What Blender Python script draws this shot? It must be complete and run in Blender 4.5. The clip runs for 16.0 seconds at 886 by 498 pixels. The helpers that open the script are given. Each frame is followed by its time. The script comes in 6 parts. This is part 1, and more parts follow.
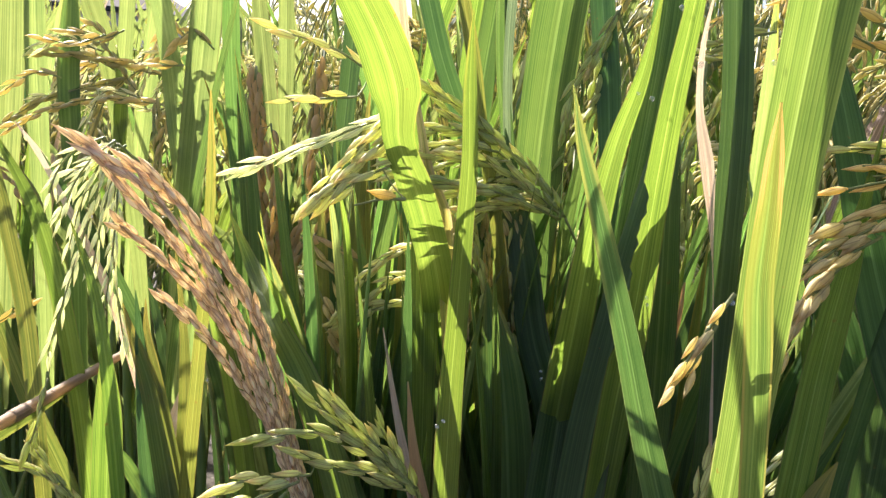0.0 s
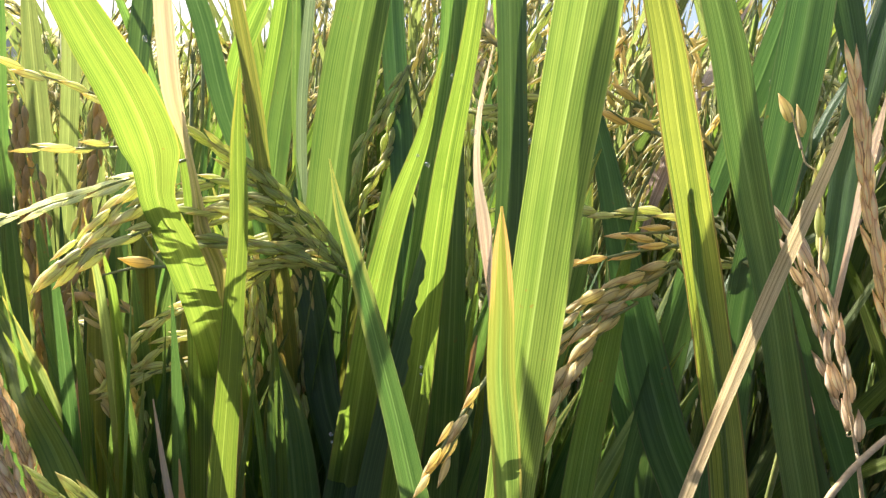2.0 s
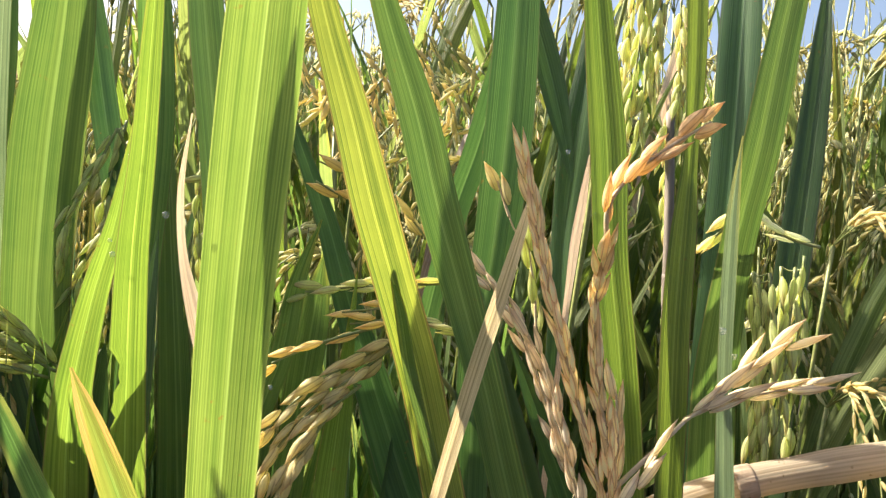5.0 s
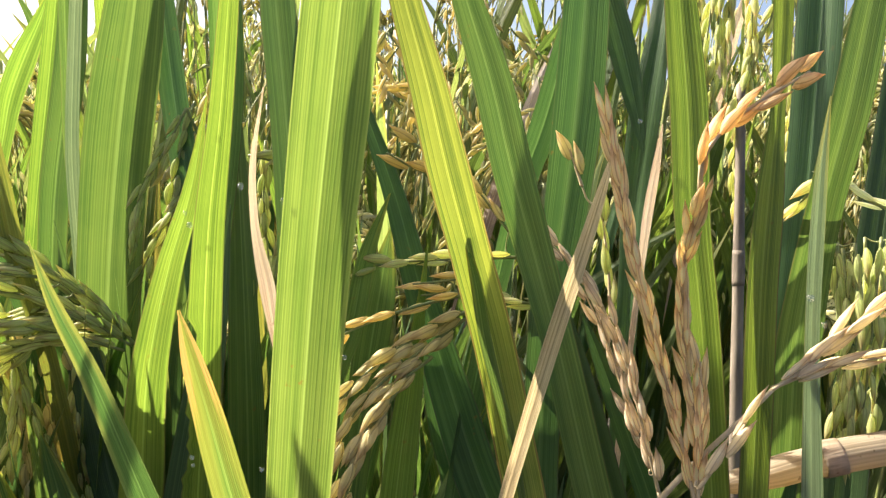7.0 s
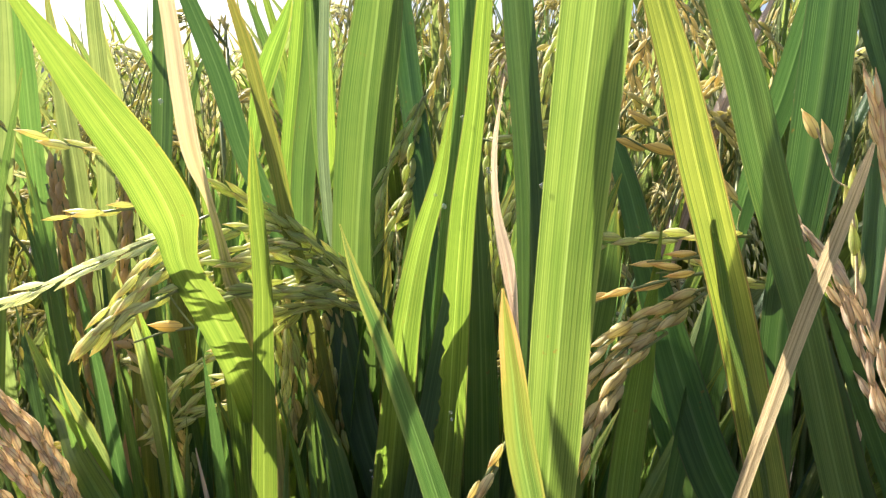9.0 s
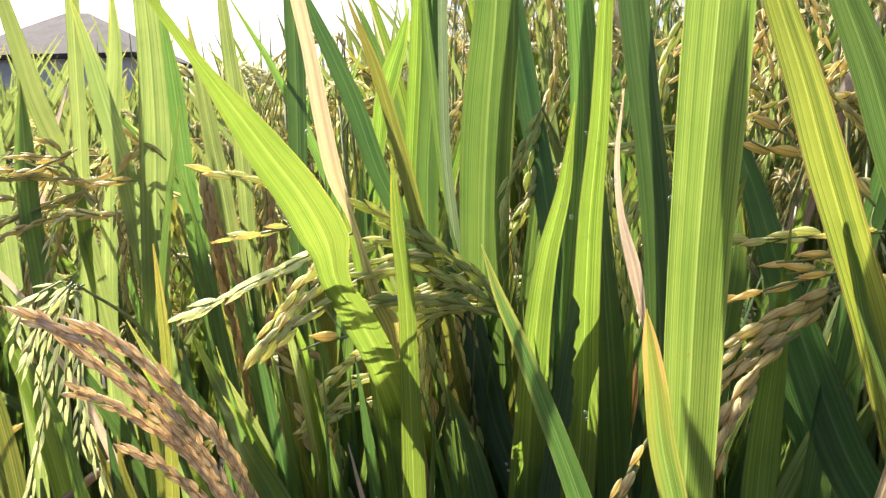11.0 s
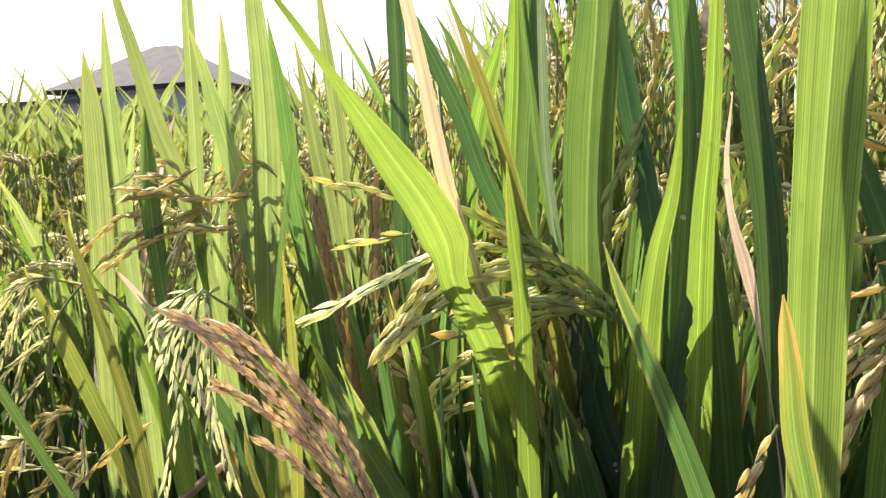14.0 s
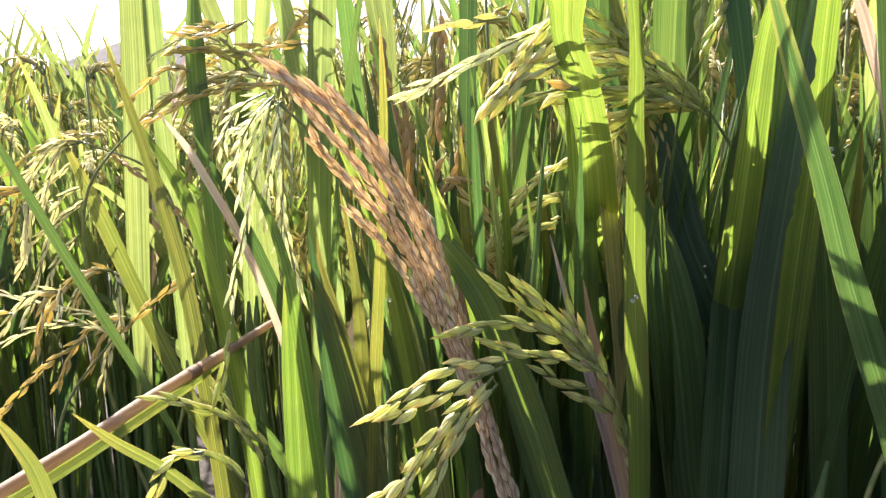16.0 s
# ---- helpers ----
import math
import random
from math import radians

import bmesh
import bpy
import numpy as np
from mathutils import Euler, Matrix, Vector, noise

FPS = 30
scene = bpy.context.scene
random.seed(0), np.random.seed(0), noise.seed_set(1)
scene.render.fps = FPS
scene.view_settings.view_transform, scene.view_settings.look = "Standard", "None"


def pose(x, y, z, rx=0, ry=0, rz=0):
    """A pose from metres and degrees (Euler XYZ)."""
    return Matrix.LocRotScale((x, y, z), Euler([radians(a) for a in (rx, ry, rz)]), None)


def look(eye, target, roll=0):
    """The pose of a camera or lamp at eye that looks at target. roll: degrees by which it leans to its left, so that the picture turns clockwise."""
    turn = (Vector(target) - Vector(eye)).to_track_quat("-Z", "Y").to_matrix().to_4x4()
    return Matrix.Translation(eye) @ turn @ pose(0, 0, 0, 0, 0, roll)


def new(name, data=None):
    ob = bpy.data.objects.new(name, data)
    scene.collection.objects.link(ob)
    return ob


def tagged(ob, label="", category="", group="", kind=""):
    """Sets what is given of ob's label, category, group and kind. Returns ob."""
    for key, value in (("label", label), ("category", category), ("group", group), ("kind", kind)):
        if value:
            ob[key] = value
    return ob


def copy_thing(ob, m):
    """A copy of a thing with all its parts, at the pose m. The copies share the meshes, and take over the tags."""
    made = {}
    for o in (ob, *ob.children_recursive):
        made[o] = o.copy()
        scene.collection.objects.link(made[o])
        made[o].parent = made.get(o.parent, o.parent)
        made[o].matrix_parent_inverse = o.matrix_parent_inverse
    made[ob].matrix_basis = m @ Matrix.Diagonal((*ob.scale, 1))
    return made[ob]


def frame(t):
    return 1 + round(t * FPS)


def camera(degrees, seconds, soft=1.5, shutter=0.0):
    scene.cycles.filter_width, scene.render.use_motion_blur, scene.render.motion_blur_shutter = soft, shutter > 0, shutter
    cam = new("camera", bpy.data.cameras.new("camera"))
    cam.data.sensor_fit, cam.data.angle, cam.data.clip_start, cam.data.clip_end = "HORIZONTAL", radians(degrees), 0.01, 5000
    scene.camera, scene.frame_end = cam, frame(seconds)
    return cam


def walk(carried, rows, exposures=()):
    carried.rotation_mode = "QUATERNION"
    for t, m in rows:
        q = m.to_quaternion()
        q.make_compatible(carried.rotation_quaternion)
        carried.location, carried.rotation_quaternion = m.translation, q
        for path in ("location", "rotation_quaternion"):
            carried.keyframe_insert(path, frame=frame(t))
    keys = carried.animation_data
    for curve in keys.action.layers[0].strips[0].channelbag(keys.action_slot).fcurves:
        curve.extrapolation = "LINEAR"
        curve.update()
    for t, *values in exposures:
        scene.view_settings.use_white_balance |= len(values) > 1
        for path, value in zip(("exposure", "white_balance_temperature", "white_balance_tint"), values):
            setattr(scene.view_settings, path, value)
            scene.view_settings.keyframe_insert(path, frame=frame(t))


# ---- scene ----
cam = camera(64.1, 16.0, 1.35)
PATH = [
    (0.0, pose(0.0000, 0.0000, 0.7200, 78.96, -4.91, 0.95)),
    (0.5, pose(0.0044, 0.0012, 0.7221, 79.83, -6.26, -2.85)),
    (1.0, pose(0.0089, 0.0035, 0.7263, 80.97, -6.84, -6.44)),
    (1.5, pose(0.0129, 0.0061, 0.7305, 81.67, -7.34, -9.25)),
    (2.0, pose(0.0183, 0.0084, 0.7335, 81.78, -6.69, -11.61)),
    (2.5, pose(0.0257, 0.0122, 0.7391, 81.53, -6.46, -15.68)),
    (3.0, pose(0.0333, 0.0172, 0.7469, 81.06, -5.47, -17.31)),
    (3.5, pose(0.0417, 0.0170, 0.7514, 82.49, -5.13, -21.07)),
    (4.0, pose(0.0471, 0.0135, 0.7548, 82.97, -5.02, -22.90)),
    (4.2, pose(0.0486, 0.0134, 0.7548, 83.44, -5.13, -24.20)),
    (6.3, pose(0.0557, 0.0161, 0.7466, 84.77, -4.03, -25.35)),
    (6.5, pose(0.0541, 0.0167, 0.7461, 84.51, -3.72, -24.73)),
    (7.0, pose(0.0465, 0.0176, 0.7449, 83.90, -3.71, -21.90)),
    (7.5, pose(0.0411, 0.0157, 0.7470, 83.52, -3.26, -19.19)),
    (8.0, pose(0.0373, 0.0126, 0.7496, 83.19, -2.55, -16.29)),
    (8.5, pose(0.0304, 0.0113, 0.7485, 81.91, -2.12, -12.01)),
    (9.0, pose(0.0244, 0.0103, 0.7482, 80.66, -2.31, -8.52)),
    (9.2, pose(0.0228, 0.0088, 0.7489, 80.33, -2.08, -7.09)),
    (11.3, pose(0.0147, -0.0016, 0.7574, 79.57, 1.47, -0.44)),
    (11.5, pose(0.0138, -0.0015, 0.7573, 79.72, 1.56, -0.67)),
    (12.0, pose(0.0090, -0.0048, 0.7557, 80.86, 2.31, 0.96)),
    (12.5, pose(0.0044, -0.0088, 0.7545, 81.19, 3.12, 2.99)),
    (13.0, pose(0.0036, -0.0108, 0.7553, 81.40, 3.57, 4.22)),
    (13.5, pose(0.0046, -0.0125, 0.7567, 81.29, 3.90, 5.18)),
    (14.0, pose(0.0034, -0.0127, 0.7552, 81.14, 3.02, 5.18)),
    (14.5, pose(-0.0039, -0.0124, 0.7439, 81.02, 1.63, 5.50)),
    (15.0, pose(-0.0145, -0.0152, 0.7274, 80.98, 1.18, 5.55)),
    (15.5, pose(-0.0264, -0.0173, 0.7057, 81.15, 1.52, 5.04)),
    (16.0, pose(-0.0384, -0.0199, 0.6801, 81.28, 1.06, 3.85)),
]
EXPOSURES = [(0.0, 1.8, 6000, 17), (1.5, 1.72, 6100, 15), (3.0, 1.72, 6250, 11), (7.0, 1.64, 6450, 10), (9.0, 1.65, 6100, 13),
             (12.5, 1.5, 6100, 16), (14.5, 1.48, 6000, 18), (16.0, 1.86, 6000, 20)]
walk(cam, PATH, EXPOSURES)

# ---- light: low morning sun ahead and to the left, clear sky ----
SUN_AZIMUTH, SUN_HEIGHT = -42.0, 40.0
world = bpy.data.worlds.new("sky")
world.use_nodes = True
wn = world.node_tree.nodes
sky = wn.new("ShaderNodeTexSky")
sky.sky_type, sky.sun_disc = "NISHITA", False
sky.sun_elevation, sky.sun_rotation = radians(SUN_HEIGHT), radians(SUN_AZIMUTH)
sky.dust_density, sky.air_density, sky.ozone_density = 4.5, 0.8, 0.3
wn["Background"].inputs["Strength"].default_value = 0.085
world.node_tree.links.new(sky.outputs[0], wn["Background"].inputs["Color"])
scene.world = world
sun_data = bpy.data.lights.new("sun", "SUN")
sun_data.energy, sun_data.angle, sun_data.color = 5.0, radians(0.6), (1.0, 0.90, 0.74)
sun = new("sun", sun_data)
a, h = radians(SUN_AZIMUTH), radians(SUN_HEIGHT)
sun.matrix_world = look((math.sin(a) * math.cos(h) * 20, math.cos(a) * math.cos(h) * 20, math.sin(h) * 20), (0, 0, 0))


# ---- materials ----
def graph(name):
    m = bpy.data.materials.new(name)
    m.use_nodes = True
    m.node_tree.nodes.clear()
    return m, m.node_tree.nodes, m.node_tree.links


def value(links, nodes, op, one, two=None, three=None, clamp=False):
    n = nodes.new("ShaderNodeMath")
    n.operation, n.use_clamp = op, clamp
    for i, v in enumerate((one, two, three)):
        if v is None:
            continue
        if isinstance(v, (int, float)):
            n.inputs[i].default_value = v
        else:
            links.new(v, n.inputs[i])
    return n.outputs[0]


def blend(links, nodes, fac, one, two, how="MIX"):
    n = nodes.new("ShaderNodeMix")
    n.data_type, n.blend_type = "RGBA", how
    for i, v in ((0, fac), (6, one), (7, two)):
        if isinstance(v, tuple):
            n.inputs[i].default_value = (*v, 1)
        elif isinstance(v, (int, float)):
            n.inputs[i].default_value = v
        else:
            links.new(v, n.inputs[i])
    return n.outputs[2]


def soft_step(links, nodes, v, low, high):
    n = nodes.new("ShaderNodeMapRange")
    n.interpolation_type = "SMOOTHSTEP"
    links.new(v, n.inputs[0])
    n.inputs[1].default_value, n.inputs[2].default_value = low, high
    return n.outputs[0]


def grain_noise(links, nodes, vector, scale, detail=3.0, rough=0.6):
    n = nodes.new("ShaderNodeTexNoise")
    n.inputs["Scale"].default_value, n.inputs["Detail"].default_value, n.inputs["Roughness"].default_value = scale, detail, rough
    links.new(vector, n.inputs["Vector"])
    return n.outputs[0]


def leaf_material(name, deep, light, thin, tip=0.93, tip_colour=(0.30, 0.26, 0.06), end_colour=(0.30, 0.17, 0.07),
                  edge=(0.11, 0.09, 0.05), pass_light=0.5, gloss=0.42, spots=0.62, midrib=0.3, edge_from=0.462, veins=0.5):
    """A blade with parallel veins, a pale midrib, an edge that dries and a tip that turns yellow and then brown."""
    m, nodes, links = graph(name)
    uv = nodes.new("ShaderNodeUVMap").outputs[0]
    split = nodes.new("ShaderNodeSeparateXYZ")
    links.new(uv, split.inputs[0])
    u, v = split.outputs[0], split.outputs[1]
    info = nodes.new("ShaderNodeObjectInfo")
    chance = info.outputs["Random"]
    place = nodes.new("ShaderNodeTexCoord").outputs["Object"]
    shift = value(links, nodes, "MULTIPLY", chance, 37.0)

    def along(ku, kv):
        c = nodes.new("ShaderNodeCombineXYZ")
        links.new(value(links, nodes, "MULTIPLY_ADD", u, ku, shift), c.inputs[0])
        links.new(value(links, nodes, "MULTIPLY", v, kv), c.inputs[1])
        links.new(shift, c.inputs[2])
        return c.outputs[0]

    fine = grain_noise(links, nodes, along(46.0, 0.9), 1.0, 1.5, 0.7)
    band = grain_noise(links, nodes, along(15.0, 0.35), 1.0, 1.0, 0.5)
    ridge = value(links, nodes, "MULTIPLY", value(links, nodes, "SINE", value(links, nodes, "MULTIPLY_ADD", u, 150.0, value(links, nodes, "MULTIPLY", band, 9.0))), 0.05)
    fine = value(links, nodes, "ADD", value(links, nodes, "MULTIPLY", fine, 0.55), value(links, nodes, "MULTIPLY", band, 0.45))
    fine = value(links, nodes, "ADD", fine, ridge)
    vein = value(links, nodes, "MULTIPLY_ADD", soft_step(links, nodes, fine, 0.30, 0.70), 0.62, 0.68)
    broad = grain_noise(links, nodes, along(7.0, 2.4), 1.0, 2.0)
    patch = grain_noise(links, nodes, place, 55.0, 3.0)
    fleck = grain_noise(links, nodes, place, 420.0, 2.0)
    off = value(links, nodes, "ABSOLUTE", value(links, nodes, "SUBTRACT", u, 0.5))
    # green body
    mixed = value(links, nodes, "ADD", value(links, nodes, "MULTIPLY", fine, 0.75), value(links, nodes, "MULTIPLY", broad, 0.6))
    mixed = soft_step(links, nodes, value(links, nodes, "ADD", mixed, value(links, nodes, "MULTIPLY", patch, 0.35)), 0.55, 1.1)
    body = blend(links, nodes, mixed, deep, light)
    rib = value(links, nodes, "MULTIPLY", value(links, nodes, "SUBTRACT", 1.0, soft_step(links, nodes, off, 0.012, 0.04)), midrib)
    body = blend(links, nodes, rib, body, tuple(min(1.0, c * 1.6 + 0.05) for c in light))
    # edge
    rim = value(links, nodes, "ADD", off, value(links, nodes, "MULTIPLY", value(links, nodes, "SUBTRACT", broad, 0.5), 0.10))
    rim = soft_step(links, nodes, rim, edge_from, edge_from + 0.055)
    body = blend(links, nodes, value(links, nodes, "MULTIPLY", rim, 0.8), body, edge)
    # brown flecks
    dot = value(links, nodes, "MULTIPLY", soft_step(links, nodes, fleck, 0.66, 0.74), soft_step(links, nodes, patch, spots - 0.12, spots + 0.05))
    body = blend(links, nodes, value(links, nodes, "MULTIPLY", dot, 0.7), body, (0.16, 0.09, 0.03))
    # tip
    ripe = value(links, nodes, "ADD", v, value(links, nodes, "MULTIPLY", value(links, nodes, "SUBTRACT", broad, 0.5), 0.34))
    ripe = value(links, nodes, "ADD", ripe, value(links, nodes, "MULTIPLY", off, 0.22))
    yellowing = soft_step(links, nodes, ripe, tip - 0.10, tip + 0.10)
    browning = soft_step(links, nodes, ripe, tip + 0.11, tip + 0.17)
    colour = blend(links, nodes, yellowing, body, tip_colour)
    colour = blend(links, nodes, browning, colour, end_colour)
    # each blade differs a little
    hsv = nodes.new("ShaderNodeHueSaturation")
    links.new(colour, hsv.inputs["Color"])
    links.new(value(links, nodes, "MULTIPLY_ADD", chance, 0.03, 0.485), hsv.inputs["Hue"])
    links.new(value(links, nodes, "MULTIPLY_ADD", chance, 0.35, 0.85), hsv.inputs["Value"])
    colour = hsv.outputs[0]
    tone = nodes.new("ShaderNodeCombineXYZ")
    for k in range(3):
        links.new(vein, tone.inputs[k])
    colour = blend(links, nodes, veins, colour, blend(links, nodes, 1.0, colour, tone.outputs[0], "MULTIPLY"))
    through_colour = blend(links, nodes, 0.75, colour, thin, "MULTIPLY")
    through_colour = blend(links, nodes, 1.0, through_colour, (1.85, 1.85, 1.85), "MULTIPLY")
    rise = nodes.new("ShaderNodeBump")
    rise.inputs["Strength"].default_value, rise.inputs["Distance"].default_value = 0.55, 0.0004
    links.new(fine, rise.inputs["Height"])
    face = nodes.new("ShaderNodeBsdfPrincipled")
    links.new(colour, face.inputs["Base Color"])
    links.new(value(links, nodes, "MULTIPLY_ADD", patch, 0.25, gloss - 0.1), face.inputs["Roughness"])
    face.inputs["Specular IOR Level"].default_value = 0.45
    links.new(rise.outputs[0], face.inputs["Normal"])
    glow = nodes.new("ShaderNodeBsdfTranslucent")
    links.new(through_colour, glow.inputs["Color"])
    links.new(rise.outputs[0], glow.inputs["Normal"])
    both = nodes.new("ShaderNodeMixShader")
    both.inputs[0].default_value = pass_light
    links.new(face.outputs[0], both.inputs[1])
    links.new(glow.outputs[0], both.inputs[2])
    out = nodes.new("ShaderNodeOutputMaterial")
    links.new(both.outputs[0], out.inputs[0])
    return m


GREEN_THIN = (0.90, 1.0, 0.38)
LEAF = {
    "broad": leaf_material("broad_blade", (0.072, 0.114, 0.028), (0.146, 0.186, 0.056), GREEN_THIN, 1.2, midrib=0.4, pass_light=0.55, edge=(0.26, 0.26, 0.12), veins=0.5),
    # bright and lit have sunlight put into their green, shade has shade put in
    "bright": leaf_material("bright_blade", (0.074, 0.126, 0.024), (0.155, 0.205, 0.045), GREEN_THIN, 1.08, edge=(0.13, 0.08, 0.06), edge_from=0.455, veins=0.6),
    "stripe": leaf_material("yellow_striped_blade", (0.085, 0.125, 0.032), (0.215, 0.235, 0.06), (1.0, 0.98, 0.28), 1.15, edge=(0.16, 0.09, 0.06), edge_from=0.44, veins=0.6),
    "lit": leaf_material("sunlit_blade", (0.085, 0.125, 0.050), (0.17, 0.205, 0.090), (0.98, 1.0, 0.42), 1.05, pass_light=0.55),
    "green": leaf_material("green_blade", (0.050, 0.100, 0.030), (0.105, 0.155, 0.050), GREEN_THIN, 1.08, pass_light=0.48, veins=0.5),
    # darker copy of the green blade, its shade held in the colour
    "shade": leaf_material("shaded_green_blade", (0.031, 0.072, 0.026), (0.064, 0.115, 0.044), (0.98, 1.0, 0.38), 1.2, edge=(0.10, 0.07, 0.07), gloss=0.36, pass_light=0.34, veins=0.4),
    "pale_green": leaf_material("pale_backed_blade", (0.085, 0.125, 0.085), (0.18, 0.225, 0.155), (0.9, 1.0, 0.5), 1.05, pass_light=0.35),
    "notch": leaf_material("broken_blade", (0.072, 0.112, 0.022), (0.155, 0.180, 0.042), GREEN_THIN, 1.12, edge=(0.28, 0.20, 0.07)),
    "tip": leaf_material("ripe_tipped_blade", (0.070, 0.115, 0.034), (0.135, 0.165, 0.055), (0.95, 0.98, 0.34), 0.87, (0.145, 0.15, 0.045), (0.27, 0.16, 0.09), edge=(0.20, 0.15, 0.07), edge_from=0.40, pass_light=0.42),
    "tip2": leaf_material("yellow_tipped_blade", (0.045, 0.092, 0.032), (0.090, 0.140, 0.052), GREEN_THIN, 1.0, (0.24, 0.22, 0.08), (0.30, 0.18, 0.09), edge=(0.22, 0.24, 0.12), edge_from=0.46, pass_light=0.40),
    "yellow": leaf_material("yellow_blade", (0.075, 0.115, 0.030), (0.165, 0.175, 0.050), (1.0, 0.97, 0.34), 1.0, (0.26, 0.22, 0.07), (0.30, 0.19, 0.10), edge=(0.30, 0.23, 0.09), spots=0.55),
    "straw": leaf_material("dry_blade", (0.30, 0.23, 0.14), (0.52, 0.45, 0.32), (1.0, 0.90, 0.68), 1.0, (0.46, 0.39, 0.28), (0.45, 0.33, 0.22), edge=(0.42, 0.34, 0.23), pass_light=0.45, gloss=0.55),
    "pink": leaf_material("withered_blade", (0.34, 0.24, 0.18), (0.56, 0.46, 0.38), (1.0, 0.8, 0.6), 0.8, (0.55, 0.48, 0.40), (0.55, 0.46, 0.37), edge=(0.36, 0.23, 0.16), pass_light=0.35, gloss=0.6),
    "pale": leaf_material("bleached_blade", (0.26, 0.26, 0.09), (0.46, 0.40, 0.14), (1.0, 0.92, 0.45), 0.62, (0.50, 0.42, 0.30), (0.52, 0.43, 0.34), edge=(0.42, 0.22, 0.14), pass_light=0.38),
    "brown": leaf_material("brown_blade", (0.24, 0.13, 0.07), (0.42, 0.27, 0.15), (1.0, 0.65, 0.3), 0.75, (0.44, 0.30, 0.17), (0.40, 0.26, 0.15), edge=(0.30, 0.17, 0.09), pass_light=0.3, gloss=0.6),
}


def husk_material(name, one, two, mark, pass_light=0.22, seam=None):
    """Ribbed grain husk, with fine ribs along it, a darker tip and stains."""
    m, nodes, links = graph(name)
    tex = nodes.new("ShaderNodeTexCoord")
    split = nodes.new("ShaderNodeSeparateXYZ")
    links.new(tex.outputs["Object"], split.inputs[0])
    chance = nodes.new("ShaderNodeObjectInfo").outputs["Random"]
    island = nodes.new("ShaderNodeNewGeometry").outputs["Random Per Island"]
    luck = value(links, nodes, "FRACT", value(links, nodes, "ADD", chance, island))
    c = nodes.new("ShaderNodeCombineXYZ")
    links.new(value(links, nodes, "MULTIPLY", split.outputs[0], 1500.0), c.inputs[0])
    links.new(value(links, nodes, "MULTIPLY", split.outputs[1], 1500.0), c.inputs[1])
    links.new(value(links, nodes, "MULTIPLY_ADD", split.outputs[2], 120.0, value(links, nodes, "MULTIPLY", luck, 50.0)), c.inputs[2])
    ribs = grain_noise(links, nodes, c.outputs[0], 1.0, 2.0)
    stain = grain_noise(links, nodes, tex.outputs["Object"], 260.0, 3.0)
    streak = soft_step(links, nodes, ribs, 0.34, 0.66)
    colour = blend(links, nodes, value(links, nodes, "ADD", value(links, nodes, "MULTIPLY", luck, 0.5), value(links, nodes, "MULTIPLY", streak, 0.5)), one, two)
    groove = value(links, nodes, "SUBTRACT", 1.0, soft_step(links, nodes, value(links, nodes, "ABSOLUTE", value(links, nodes, "SUBTRACT", value(links, nodes, "ABSOLUTE", split.outputs[0]), 0.00062)), 0.00006, 0.00022))
    colour = blend(links, nodes, value(links, nodes, "MULTIPLY", groove, 0.5), colour, tuple(c * 0.55 for c in mark))
    if seam:
        keel = soft_step(links, nodes, value(links, nodes, "ABSOLUTE", split.outputs[0]), 0.0007, 0.0013)
        colour = blend(links, nodes, value(links, nodes, "MULTIPLY", keel, 0.7), colour, seam)
    top = soft_step(links, nodes, value(links, nodes, "ADD", split.outputs[2], value(links, nodes, "MULTIPLY", luck, 0.003)), 0.0062, 0.0098)
    colour = blend(links, nodes, value(links, nodes, "MULTIPLY", top, 0.6), colour, mark)
    spot = value(links, nodes, "MULTIPLY", soft_step(links, nodes, stain, 0.58, 0.7), soft_step(links, nodes, luck, 0.45, 0.9))
    colour = blend(links, nodes, value(links, nodes, "MULTIPLY", spot, 0.5), colour, mark)
    rise = nodes.new("ShaderNodeBump")
    rise.inputs["Strength"].default_value, rise.inputs["Distance"].default_value = 0.5, 0.0003
    links.new(ribs, rise.inputs["Height"])
    face = nodes.new("ShaderNodeBsdfPrincipled")
    links.new(colour, face.inputs["Base Color"])
    face.inputs["Roughness"].default_value = 0.5
    face.inputs["Specular IOR Level"].default_value = 0.35
    links.new(rise.outputs[0], face.inputs["Normal"])
    glow = nodes.new("ShaderNodeBsdfTranslucent")
    links.new(blend(links, nodes, 1.0, colour, (1.95, 2.0, 1.6), "MULTIPLY"), glow.inputs["Color"])
    both = nodes.new("ShaderNodeMixShader")
    both.inputs[0].default_value = pass_light
    links.new(face.outputs[0], both.inputs[1])
    links.new(glow.outputs[0], both.inputs[2])
    out = nodes.new("ShaderNodeOutputMaterial")
    links.new(both.outputs[0], out.inputs[0])
    return m


